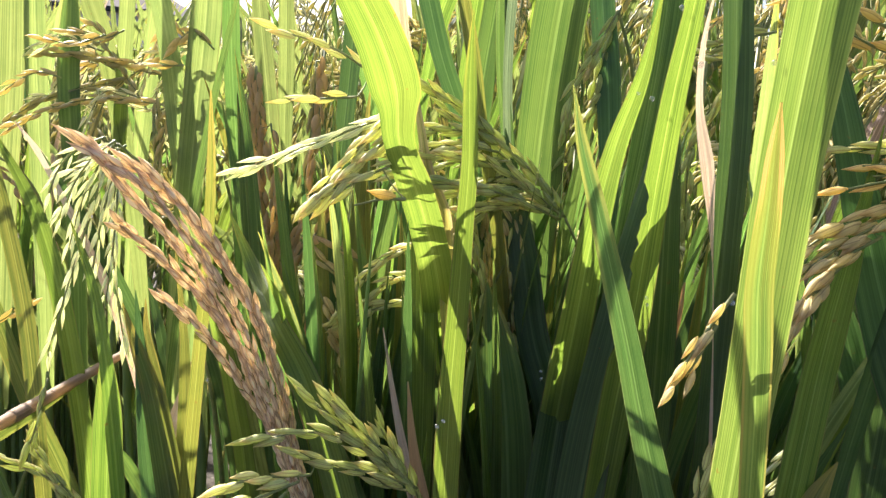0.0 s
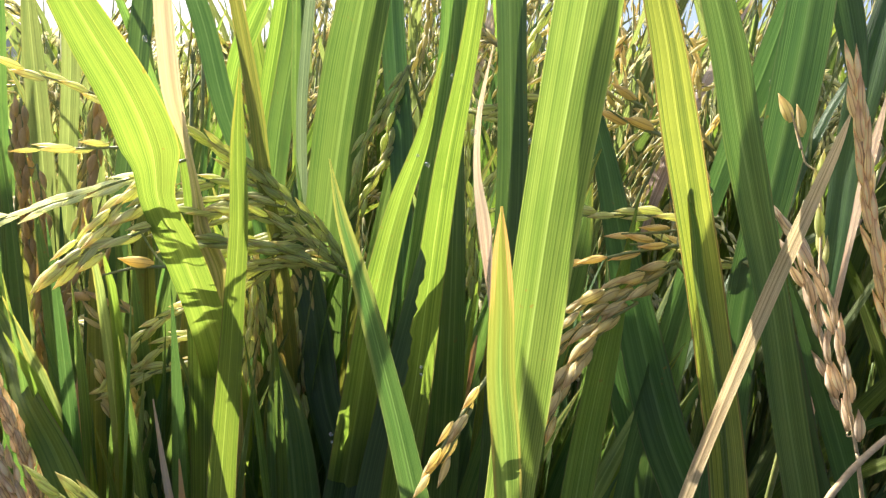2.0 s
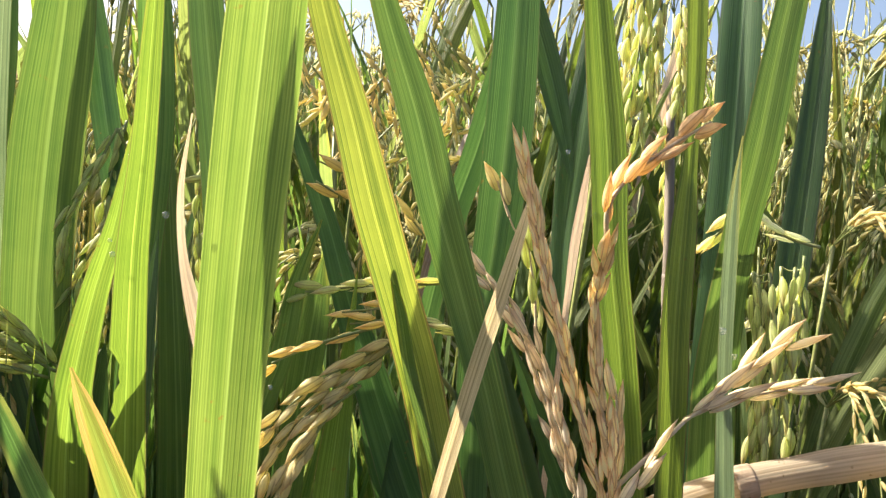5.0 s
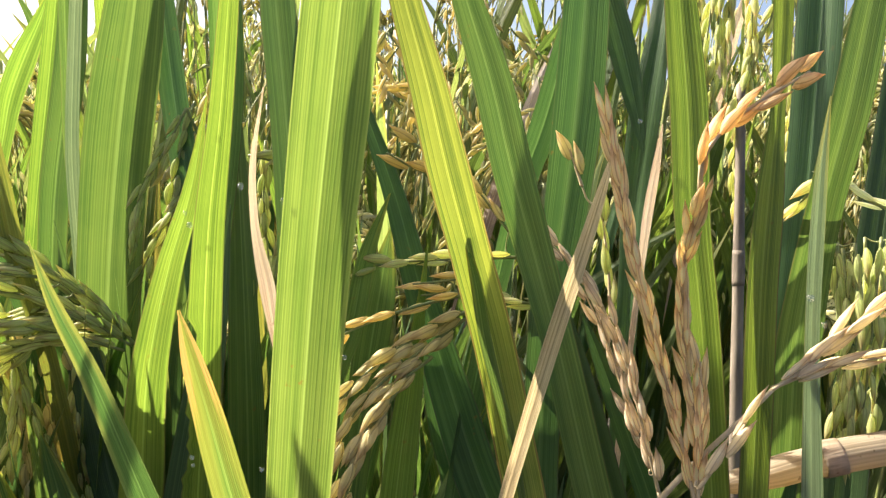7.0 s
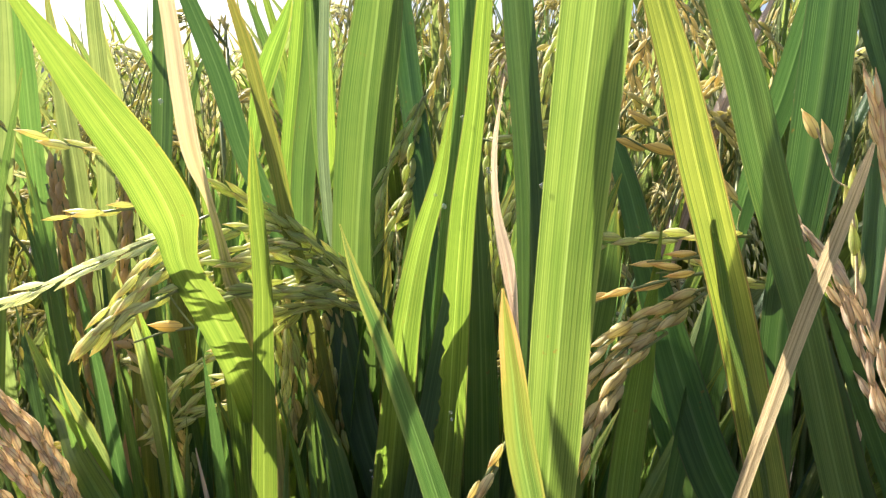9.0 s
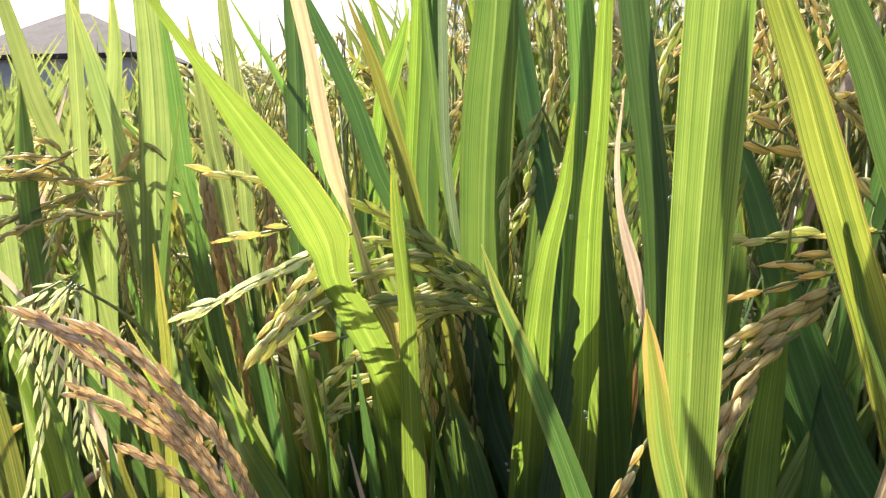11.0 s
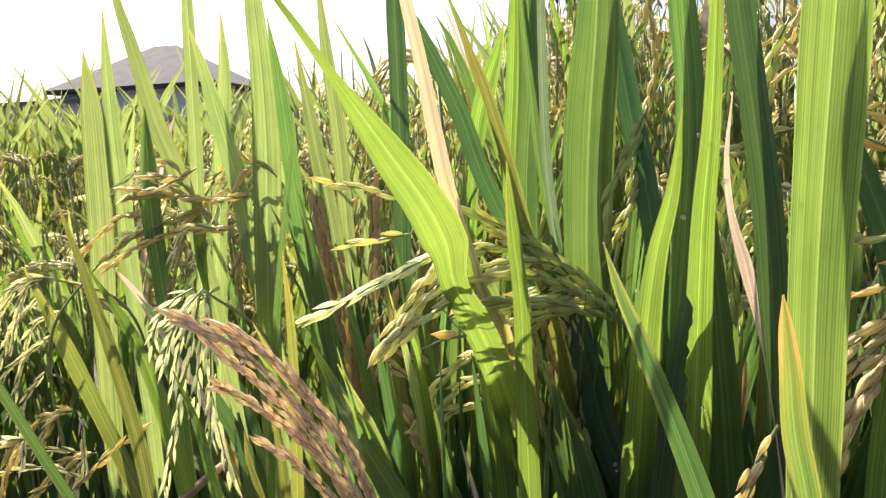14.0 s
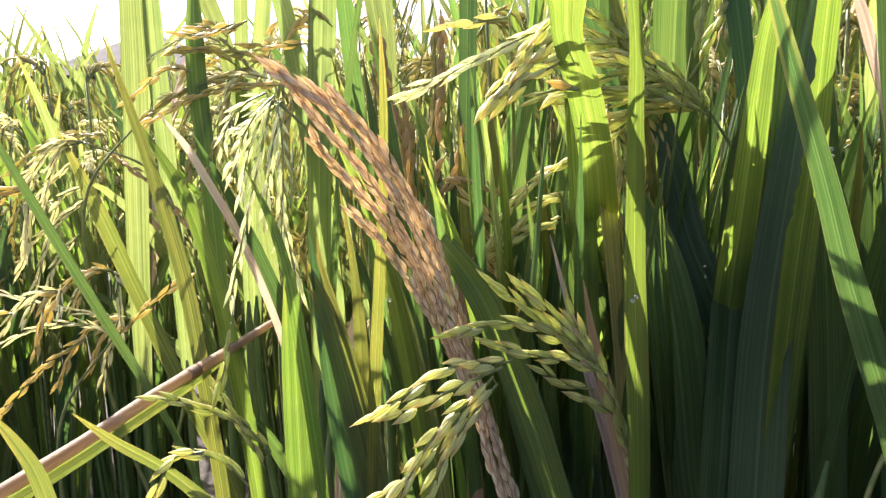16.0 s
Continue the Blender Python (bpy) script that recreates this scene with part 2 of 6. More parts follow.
HUSK = {
    "green": husk_material("green_husk", (0.30, 0.35, 0.12), (0.60, 0.60, 0.30), (0.36, 0.27, 0.14), 0.45),
    "straw": husk_material("straw_husk", (0.44, 0.46, 0.20), (0.70, 0.68, 0.38), (0.50, 0.35, 0.19), 0.45),
    "tan": husk_material("tan_husk", (0.50, 0.43, 0.22), (0.70, 0.61, 0.36), (0.38, 0.24, 0.12), 0.45),
    "gold": husk_material("golden_husk", (0.62, 0.48, 0.19), (0.76, 0.63, 0.31), (0.55, 0.33, 0.14), 0.4),
    "brown": husk_material("brown_husk", (0.52, 0.40, 0.29), (0.82, 0.69, 0.54), (0.38, 0.26, 0.17), 0.34, (0.86, 0.77, 0.65)),
    "brown2": husk_material("dry_brown_husk", (0.58, 0.45, 0.27), (0.82, 0.70, 0.49), (0.42, 0.24, 0.12), 0.42, (0.86, 0.76, 0.56)),
    "tan2": husk_material("warm_brown_husk", (0.54, 0.36, 0.18), (0.80, 0.64, 0.41), (0.42, 0.22, 0.09), 0.42),
    "white": husk_material("pale_green_husk", (0.58, 0.60, 0.44), (0.80, 0.79, 0.66), (0.56, 0.50, 0.36), 0.5),
    "white2": husk_material("bleached_husk", (0.56, 0.45, 0.31), (0.78, 0.69, 0.53), (0.50, 0.34, 0.21), 0.35),
}
HUSK_WORDS = {"green": "green ripening", "straw": "straw-yellow", "tan": "tan ripe", "gold": "golden", "brown": "dry brown",
              "brown2": "dry pinkish-brown", "tan2": "warm brown", "white": "pale green empty", "white2": "bleached empty"}
LEAF_WORDS = {"broad": "broad sunlit green blade", "bright": "bright yellow-green blade", "stripe": "yellow-striped blade with dark edge",
              "tip": "blade with a yellow and brown tip", "tip2": "green blade with a yellow tip", "straw": "dry straw-coloured blade",
              "pink": "withered pinkish blade", "pale": "bleached dry blade", "brown": "brown dead blade", "yellow": "yellowing blade",
              "notch": "torn sunlit blade", "shade": "green blade with shade in its colour", "pale_green": "pale folded blade"}


def plain_material(name, one, two, scale, rough=0.7, bump=0.4, depth=0.002, stretch=(1, 1, 1), metal=0.0):
    m, nodes, links = graph(name)
    at = nodes.new("ShaderNodeMapping")
    links.new(nodes.new("ShaderNodeTexCoord").outputs["Object"], at.inputs[0])
    at.inputs["Scale"].default_value = stretch
    big = grain_noise(links, nodes, at.outputs[0], scale, 4.0)
    small = grain_noise(links, nodes, at.outputs[0], scale * 7, 3.0)
    fac = value(links, nodes, "ADD", value(links, nodes, "MULTIPLY", big, 0.65), value(links, nodes, "MULTIPLY", small, 0.35))
    colour = blend(links, nodes, soft_step(links, nodes, fac, 0.35, 0.65), one, two)
    rise = nodes.new("ShaderNodeBump")
    rise.inputs["Strength"].default_value, rise.inputs["Distance"].default_value = bump, depth
    links.new(fac, rise.inputs["Height"])
    face = nodes.new("ShaderNodeBsdfPrincipled")
    links.new(colour, face.inputs["Base Color"])
    face.inputs["Roughness"].default_value, face.inputs["Metallic"].default_value = rough, metal
    links.new(rise.outputs[0], face.inputs["Normal"])
    out = nodes.new("ShaderNodeOutputMaterial")
    links.new(face.outputs[0], out.inputs[0])
    return m


CULM = plain_material("green_culm", (0.07, 0.13, 0.03), (0.17, 0.22, 0.07), 60, 0.5, 0.3, 0.0006, (1, 1, 0.08))
THREAD = plain_material("green_rachis", (0.14, 0.18, 0.05), (0.28, 0.28, 0.10), 200, 0.5, 0.3, 0.0003)
DRY_THREAD = plain_material("dry_rachis", (0.40, 0.29, 0.16), (0.58, 0.46, 0.29), 200, 0.6, 0.3, 0.0003)
STALK = plain_material("dry_stalk", (0.36, 0.26, 0.15), (0.62, 0.52, 0.36), 90, 0.6, 0.5, 0.0006, (1, 1, 1))
DEAD = leaf_material("dead_stalk", (0.30, 0.23, 0.16), (0.48, 0.40, 0.30), (1.0, 0.9, 0.6), 1.4, edge=(0.45, 0.36, 0.25), pass_light=0.42, gloss=0.6, spots=0.5, midrib=0.0, edge_from=0.6, veins=0.22)
# brown of the upright stalk, with the shade around it put into the colour
SHADED_STALK = plain_material("shaded_brown_stalk", (0.12, 0.095, 0.075), (0.30, 0.25, 0.20), 70, 0.75, 0.5, 0.0006, (1, 1, 0.15))
MUD = plain_material("paddy_mud", (0.022, 0.018, 0.012), (0.055, 0.045, 0.030), 9, 0.85, 0.7, 0.02)


# ---- shapes ----
def spline(points, per=6):
    """A smooth line through the points (any number of columns)."""
    p = np.array(points, float)
    if len(p) == 2:
        p = np.array([p[0], (p[0] + p[1]) / 2, p[1]])
    h = np.maximum(np.linalg.norm(np.diff(p[:, :3], axis=0), axis=1), 1e-6)
    slope = np.diff(p, axis=0) / h[:, None]
    tangent = np.empty_like(p)
    tangent[0], tangent[-1] = slope[0], slope[-1]
    tangent[1:-1] = (slope[1:] * h[:-1, None] + slope[:-1] * h[1:, None]) / (h[:-1] + h[1:])[:, None]
    rows = []
    for i in range(len(p) - 1):
        for k in range(per):
            t = k / per
            rows.append((2 * t ** 3 - 3 * t * t + 1) * p[i] + (t ** 3 - 2 * t * t + t) * h[i] * tangent[i]
                        + (3 * t * t - 2 * t ** 3) * p[i + 1] + (t ** 3 - t * t) * h[i] * tangent[i + 1])
    rows.append(p[-1])
    return np.array(rows)


def unit(v):
    return v / np.maximum(np.linalg.norm(v, axis=-1, keepdims=True), 1e-9)


def blade_shape(line, wide, azimuth, fold=0.16, twist=0.0, bites=(), chance=None):
    """Vertices, faces and (across, along) of a folded grass blade on a line with its width along it, its face turned to the azimuth."""
    n = len(line)
    run = unit(np.gradient(line, axis=0))
    s = np.concatenate([[0], np.cumsum(np.linalg.norm(np.diff(line, axis=0), axis=1))])
    s = s / s[-1]
    az = np.radians(azimuth + twist * s)
    face = np.stack([np.cos(az), np.sin(az), np.zeros(n)], 1)
    side = unit(np.cross(face, run))
    up = np.cross(run, side)
    cross = np.array([-1.0, -0.72, -0.36, -0.05, 0.05, 0.36, 0.72, 1.0])
    lift = np.array([0.0, 0.10, 0.02, -0.10, -0.10, 0.02, 0.10, 0.0]) - 0.0
    lift = lift * 0.5 + np.abs(cross) * fold
    half = np.repeat(wide[:, None] / 2, len(cross), 1)
    for low, high, deep, which in bites:
        inside = np.clip(np.minimum(s - low, high - s) / 0.006, 0, 1)
        rag = 0.7 + 0.3 * np.sin(s * 310) * np.sin(s * 117 + 1) + 0.25 * np.sin(s * 61)
        for k, c in enumerate(cross):
            if c * which > 0:
                half[:, k] *= 1 - np.clip(inside * rag * deep, 0, 0.8)
    r = chance or random
    phase = r.uniform(0, 6)
    wave = 0.05 * np.sin(s * 9 + phase) + 0.03 * np.sin(s * 23 + phase * 2)
    verts = line[:, None, :] + side[:, None, :] * (cross * half)[:, :, None] + up[:, None, :] * ((lift + wave[:, None] * np.abs(cross)) * half)[:, :, None]
    m = len(cross)
    verts = verts.reshape(-1, 3)
    faces = [(i * m + k, i * m + k + 1, (i + 1) * m + k + 1, (i + 1) * m + k) for i in range(n - 1) for k in range(m - 1)]
    uv = np.stack([np.tile((cross + 1) / 2, n), np.repeat(s, m)], 1)
    return verts, faces, uv


def tube_shape(line, radius, sides=6):
    n = len(line)
    run = unit(np.gradient(line, axis=0))
    ref = np.eye(3)[int(np.argmin(np.abs(line[-1] - line[0]) + np.abs(run).max(axis=0) * 0.01))]
    side = unit(np.cross(ref[None, :] + np.array([[0.05, 0.03, 0.02]]), run))
    up = np.cross(run, side)
    ang = np.arange(sides) * 2 * np.pi / sides
    radius = np.broadcast_to(radius, (n,))
    verts = line[:, None, :] + (side[:, None, :] * np.cos(ang)[None, :, None] + up[:, None, :] * np.sin(ang)[None, :, None]) * radius[:, None, None]
    faces = [(i * sides + k, i * sides + (k + 1) % sides, (i + 1) * sides + (k + 1) % sides, (i + 1) * sides + k) for i in range(n - 1) for k in range(sides)]
    faces += [tuple(range(sides))[::-1], tuple(range((n - 1) * sides, n * sides))]
    uv = np.stack([np.tile(np.arange(sides) / sides, n), np.repeat(np.linspace(0, 1, n), sides)], 1)
    return verts.reshape(-1, 3), faces, uv


def mesh_of(name, shapes, material, smooth=True):
    """One mesh out of shapes of (vertices, faces, uv)."""
    verts, faces, uvs, base = [], [], [], 0
    for v, fs, uv in shapes:
        verts.append(v)
        uvs.append(uv)
        faces += [tuple(base + i for i in f) for f in fs]
        base += len(v)
    me = bpy.data.meshes.new(name)
    me.from_pydata(np.concatenate(verts).tolist(), [], faces)
    uv = np.concatenate(uvs)
    layer = me.uv_layers.new(name="UVMap")
    index = np.empty(len(me.loops), dtype=np.int32)
    me.loops.foreach_get("vertex_index", index)
    layer.data.foreach_set("uv", uv[index].astype(np.float32).ravel())
    if smooth:
        me.polygons.foreach_set("use_smooth", [True] * len(me.polygons))
    me.materials.append(material)
    me.update()
    return me


def part(name, me, parent, label=""):
    ob = new(name, me)
    ob.parent = parent
    return tagged(ob, label) if label else ob


def husk_mesh(name, material, segments=10):
    """A rice grain along +z from its foot: a plump spindle, flattened, ribbed, with two glumes at its foot and a small beak."""
    prof = [(0.0, 0.30), (0.0005, 0.42), (0.0010, 0.70), (0.0022, 0.98), (0.0038, 1.06), (0.0054, 0.88), (0.0068, 0.58), (0.0079, 0.26), (0.0090, 0.05)]
    verts, faces = [], []
    for z, r in prof:
        for k in range(segments):
            a = 2 * math.pi * k / segments
            rr = 0.00128 * r * (1.0 + 0.13 * math.cos(4 * a))
            bend = 0.0003 * math.sin(z / 0.0083 * math.pi)
            verts.append((rr * math.cos(a) * 1.12 + bend, rr * math.sin(a) * 0.82, z))
    n = len(prof)
    for i in range(n - 1):
        for k in range(segments):
            faces.append((i * segments + k, i * segments + (k + 1) % segments, (i + 1) * segments + (k + 1) % segments, (i + 1) * segments + k))
    faces.append(tuple(range(segments))[::-1])
    faces.append(tuple(range((n - 1) * segments, n * segments)))
    v = np.array(verts)
    return mesh_of(name, [(v, faces, v[:, :2] * 100)], material)


GRAIN = {kind: husk_mesh("grain_" + kind, m) for kind, m in HUSK.items()}
GRAIN_VERTS = {k: np.array([v.co for v in me.vertices]) for k, me in GRAIN.items()}
GRAIN_FACES = [tuple(p.vertices) for p in GRAIN["green"].polygons]


# ---- rice plants ----
def rice_plant(x, y, label="green rice plant with ripening ears standing in the paddy"):
    ob = new("rice_plant")
    ob.location = (x, y, 0)
    ob.empty_display_size = 0.05
    return tagged(ob, label, "rice plant", "rice plants in the paddy")


def leaf(plant, kind, azimuth, rows, bites=(), hang=0, flat=0):
    """A blade from its lowest to its highest point (x, y, z, width in mm), and the culm that carries it."""
    base = np.array(plant.location)
    p = np.array(rows, float)
    p[:, 3] /= 1000
    if not hang:
        way = unit(p[0, :3] - p[1, :3])
        below = p[0, :3] + unit(way + np.array([0, 0, -0.35])) * 0.06
        foot = below + unit(way + np.array([0, 0, -1.2])) * 0.08
        p = np.vstack([[*foot, p[0, 3] * 0.62], [*below, p[0, 3] * 0.9], p])
    chance = random.Random(int(abs(p[0, 0] * 1e4) + abs(p[-1, 1] * 1e4)))
    per = 22 if bites else 7
    line = spline(p, per)
    length = np.concatenate([[0], np.cumsum(np.linalg.norm(np.diff(line[:, :3], axis=0), axis=1))])
    bites = [(*(np.interp([i * per + 2 * per for i in (low, high)], range(len(length)), length / length[-1])), deep, side) for low, high, deep, side in bites]
    wide = np.clip(line[:, 3], 0.0004, None)
    shape = blade_shape(line[:, :3] - base, wide, azimuth, chance.uniform(0.04, 0.15), chance.uniform(-12, 12), bites, chance)
    part("leaf_blade", mesh_of("leaf_blade", [shape], LEAF[kind]), plant, LEAF_WORDS.get(kind, ""))
    foot = p[-1, :3] if hang else p[0, :3]
    if hang or flat:
        return
    top = foot + (p[1, :3] - p[0, :3]) * 0.25
    low = foot[2] - chance.uniform(0.03, 0.07)
    way = (foot - p[1, :3]) / max(np.linalg.norm(foot - p[1, :3]), 1e-6)
    bend = foot + np.array([0, 0, -0.04])
    ground_at = base + np.array([chance.uniform(-0.03, 0.03), chance.uniform(-0.03, 0.03), 0.0])
    mid = (bend + ground_at) / 2 + np.array([0, 0, 0.05])
    sheath = spline(np.array([ground_at, mid, bend, foot, top]) - base, 5)
    r = np.interp(np.linspace(0, 1, len(sheath)), [0, 0.8, 1], [0.0030, 0.0024, max(0.0008, p[0, 3] * 0.12)])
    part("stem", mesh_of("stem", [tube_shape(sheath, r)], STALK if kind in ("straw", "brown", "pink") else CULM), plant)


def dry_stalk(label, rows, sheath, skin=None):
    """A dead stalk with ridges and a node, and the split yellow sheath under it."""
    p = np.array(rows, float)
    p[:, 3] /= 1000
    line = spline(p, 8)
    ob = tagged(new("dry_stalk"), label, "dead stalk")
    ob.location = line[0, :3]
    local = line[:, :3] - line[0, :3]
    r = np.clip(line[:, 3] / 2, 0.0006, None) * (0.62 if sheath else 1.0)
    s = np.linspace(0, 1, len(line))
    r = r * (1 + 0.10 * np.exp(-((s - 0.62) / 0.02) ** 2) + 0.03 * np.sin(s * 31))
    part("stalk", mesh_of("stalk", [tube_shape(local, r, 14)], skin or DEAD), ob)
    k = int(len(local) * 0.62)
    collar = spline(local[k - 1:k + 2], 4)
    part("stem_node", mesh_of("stem_node", [tube_shape(collar, r[k] * (1.005 + 0.03 * np.sin(np.linspace(0, np.pi, len(collar)))), 14)], skin or DEAD), ob, "swollen brown stem node")
    if sheath:
        drop = np.array([0, 0, -1.0]) * line[:, 3:4] * 0.42
        keep = slice(0, int(len(line) * 0.78))
        low = (local + drop)[keep]
        part("leaf_sheath", mesh_of("leaf_sheath", [blade_shape(low, line[keep, 3] * np.interp(np.linspace(0, 1, len(low)), [0, 0.8, 1], [1, 0.9, 0.1]), -90, 0.1)], LEAF["yellow"]), ob, "split yellow leaf sheath")
    return ob


EAR_LINES = {}
FAR_GRAINS = {}


def panicle(plant, kind):
    ob = new("panicle", bpy.data.meshes.new("panicle"))
    ob.parent = plant
    EAR_LINES[ob.name] = []
    return tagged(ob, HUSK_WORDS[kind] + " rice panicle")


def spray(ear, kind, gap, rows, size=1.0, splay=0.10):
    """One branch of a panicle, from its foot to its tip, with grains on both sides of it."""
    base = np.array(ear.parent.location)
    line = spline(rows, 10) - base
    seg = np.linalg.norm(np.diff(line, axis=0), axis=1)
    s = np.concatenate([[0], np.cumsum(seg)])
    EAR_LINES[ear.name].append((line, kind))
    chance = random.Random(int(s[-1] * 1e6))
    run = unit(np.gradient(line, axis=0))
    far = min(r[1] for r in rows) > 0.285
    at, k = 0.003, 0
    while at < s[-1] + 0.001:
        p = np.array([np.interp(at, s, line[:, i]) for i in range(3)])
        d = Vector([np.interp(at, s, run[:, i]) for i in range(3)]).normalized()
        q = d.to_track_quat("Z", "X")
        spin = k * 2.4 + chance.uniform(-0.5, 0.5)
        outward = Vector((math.cos(spin), math.sin(spin), 0))
        tilt = splay + chance.uniform(-0.10, 0.12)
        m = q.to_matrix().to_4x4()
        lean = Matrix.Rotation(tilt, 4, outward.cross(Vector((0, 0, 1))) * -1)
        z = size * chance.uniform(0.9, 1.08)
        w = z * chance.uniform(0.68, 0.90) * {"white": 0.66, "white2": 0.80, "brown2": 0.80, "tan2": 1.05, "brown": 1.0, "tan": 1.2, "gold": 1.1}.get(kind, 1.0)
        place = Matrix.Translation(p) @ m @ Matrix.Translation(outward * (0.0006 if kind == "brown2" else 0.0009)) @ lean @ Matrix.Rotation(chance.uniform(0, 6.28), 4, "Z") @ Matrix.Diagonal((w, w, z, 1))
        if far:
            v = GRAIN_VERTS[kind] @ np.array(place.to_3x3()).T + np.array(place.translation)
            FAR_GRAINS.setdefault((ear.name, kind), []).append((v, GRAIN_FACES, v[:, :2] * 100))
        else:
            g = new("grain", GRAIN[kind])
            g.parent = ear
            g.matrix_local = place
        at += gap * 0.00082 * chance.uniform(0.75, 1.25)
        k += 1


def close_panicles():
    """The thin branches of each panicle and the stalk that carries it."""
    for ear in [o for o in scene.objects if o.name in EAR_LINES]:
        base = np.array(ear.parent.location)
        lines = EAR_LINES[ear.name]
        shapes = [tube_shape(l, np.linspace(0.0005, 0.00025, len(l)), 5) for l, _ in lines]
        dry = lines[0][1] in ("brown", "brown2", "white2", "tan2")
        joined = lines[0][0]
        for l, _ in lines[1:]:
            gaps = np.linalg.norm(joined - l[0], axis=1)
            k = int(np.argmin(gaps))
            if 0.0015 < gaps[k] < 0.013:
                shapes.append(tube_shape(spline([joined[k], (l[0] + joined[k]) / 2 + np.array([0, 0.001, -0.001]), l[0]], 5), 0.00025, 5))
            joined = np.vstack([joined, l])
        hub = lines[0][0][0]
        start = unit(lines[0][0][3] - hub)
        if start[2] > 0.1:
            fall = unit(-start + np.array([0, 0, -0.8]))
            way = [hub + np.array([0, 0.02, -0.30]), hub + fall * 0.07 + np.array([0, 0.004, -0.05]), hub - start * 0.02 + fall * 0.02, hub]
        else:
            side = -start * np.array([1, 1, 0])
            way = [hub + side * 0.055 + np.array([0, 0.03, -0.30]), hub + side * 0.04 + np.array([0, 0.014, -0.10]), hub + side * 0.022 + np.array([0, 0.005, -0.018]), hub]
        stalk = spline(way, 12)
        shapes.append(tube_shape(stalk, np.linspace(0.0014, 0.0005, len(stalk)), 6))
        me = mesh_of("panicle", shapes, DRY_THREAD if dry else THREAD)
        ear.data = me
    for (name, kind), shapes in FAR_GRAINS.items():
        tagged(part("grain", mesh_of("grain", shapes, HUSK[kind]), scene.objects[name]), kind="stuff")



plant = rice_plant(0.050, 0.135)
leaf(plant, 'broad', -79, [(0.0751, 0.1597, 0.6652, 13.6), (0.0755, 0.1606, 0.6745, 14.2), (0.0780, 0.1657, 0.7272, 16.0), (0.0820, 0.1701, 0.7800, 17.3), (0.0852, 0.1736, 0.8219, 13.8), (0.0858, 0.1796, 0.8756, 0.5)])
leaf(plant, 'tip', -85, [(0.0625, 0.1317, 0.6790, 5.7), (0.0585, 0.1272, 0.6922, 5.4), (0.0536, 0.1183, 0.7104, 4.0), (0.0510, 0.1139, 0.7197, 2.4), (0.0494, 0.1109, 0.7257, 0.2)])
leaf(plant, 'tip2', -100, [(0.0718, 0.1727, 0.5986, 8.7), (0.0626, 0.1725, 0.6248, 8.0), (0.0547, 0.1716, 0.6470, 7.1), (0.0485, 0.1699, 0.6654, 6.3), (0.0413, 0.1685, 0.6854, 5.3), (0.0345, 0.1668, 0.7037, 4.1), (0.0295, 0.1639, 0.7160, 2.7), (0.0256, 0.1610, 0.7282, 0.1)])

plant = rice_plant(0.050, 0.225)
leaf(plant, 'bright', -81, [(0.0439, 0.2235, 0.6358, 12.8), (0.0444, 0.2206, 0.6502, 12.2), (0.0459, 0.2148, 0.6905, 9.6), (0.0503, 0.2192, 0.7156, 7.3), (0.0548, 0.2194, 0.7340, 5.2), (0.0586, 0.2210, 0.7612, 0.2)])
leaf(plant, 'bright', -79, [(0.0581, 0.2075, 0.6422, 12.1), (0.0584, 0.2057, 0.6555, 11.6), (0.0583, 0.1995, 0.7058, 8.7), (0.0585, 0.1966, 0.7287, 7.6), (0.0602, 0.1947, 0.7557, 5.9), (0.0613, 0.1951, 0.7819, 4.7), (0.0631, 0.1982, 0.8147, 0.3)], bites=((0.7, 1.98, 0.45, 1), (1.55, 1.98, 0.35, 1)))
leaf(plant, 'green', -115, [(0.0743, 0.2235, 0.6315, 12.5), (0.0736, 0.2278, 0.6580, 12.2), (0.0719, 0.2340, 0.6982, 9.9), (0.0700, 0.2395, 0.7319, 6.8), (0.0682, 0.2446, 0.7625, 3.8), (0.0673, 0.2483, 0.7831, 0.3)])
leaf(plant, 'pink', -78, [(0.0778, 0.2052, 0.6919, 1.3), (0.0769, 0.2062, 0.6979, 2.3), (0.0750, 0.2084, 0.7098, 4.2), (0.0714, 0.2130, 0.7276, 2.3), (0.0705, 0.2151, 0.7427, 1.8), (0.0729, 0.2178, 0.7649, 0.3)])
leaf(plant, 'green', -78, [(0.0327, 0.2621, 0.6479, 17.7), (0.0328, 0.2641, 0.6662, 18.7), (0.0331, 0.2695, 0.7135, 20.2), (0.0356, 0.2735, 0.7577, 21.6), (0.0391, 0.2763, 0.7945, 18.3), (0.0419, 0.2805, 0.8403, 9.3), (0.0426, 0.2837, 0.8714, 0.6)])
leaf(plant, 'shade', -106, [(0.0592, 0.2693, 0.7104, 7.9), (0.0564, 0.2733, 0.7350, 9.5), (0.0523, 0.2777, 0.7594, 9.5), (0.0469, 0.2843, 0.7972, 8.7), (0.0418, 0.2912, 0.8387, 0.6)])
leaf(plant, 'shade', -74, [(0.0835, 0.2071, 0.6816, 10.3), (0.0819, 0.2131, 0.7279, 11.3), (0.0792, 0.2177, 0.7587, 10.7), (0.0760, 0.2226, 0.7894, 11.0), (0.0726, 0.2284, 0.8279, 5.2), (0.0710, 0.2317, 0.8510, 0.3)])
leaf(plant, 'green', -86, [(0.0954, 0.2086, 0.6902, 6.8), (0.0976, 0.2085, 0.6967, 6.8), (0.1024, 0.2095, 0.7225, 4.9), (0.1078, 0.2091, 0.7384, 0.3)])
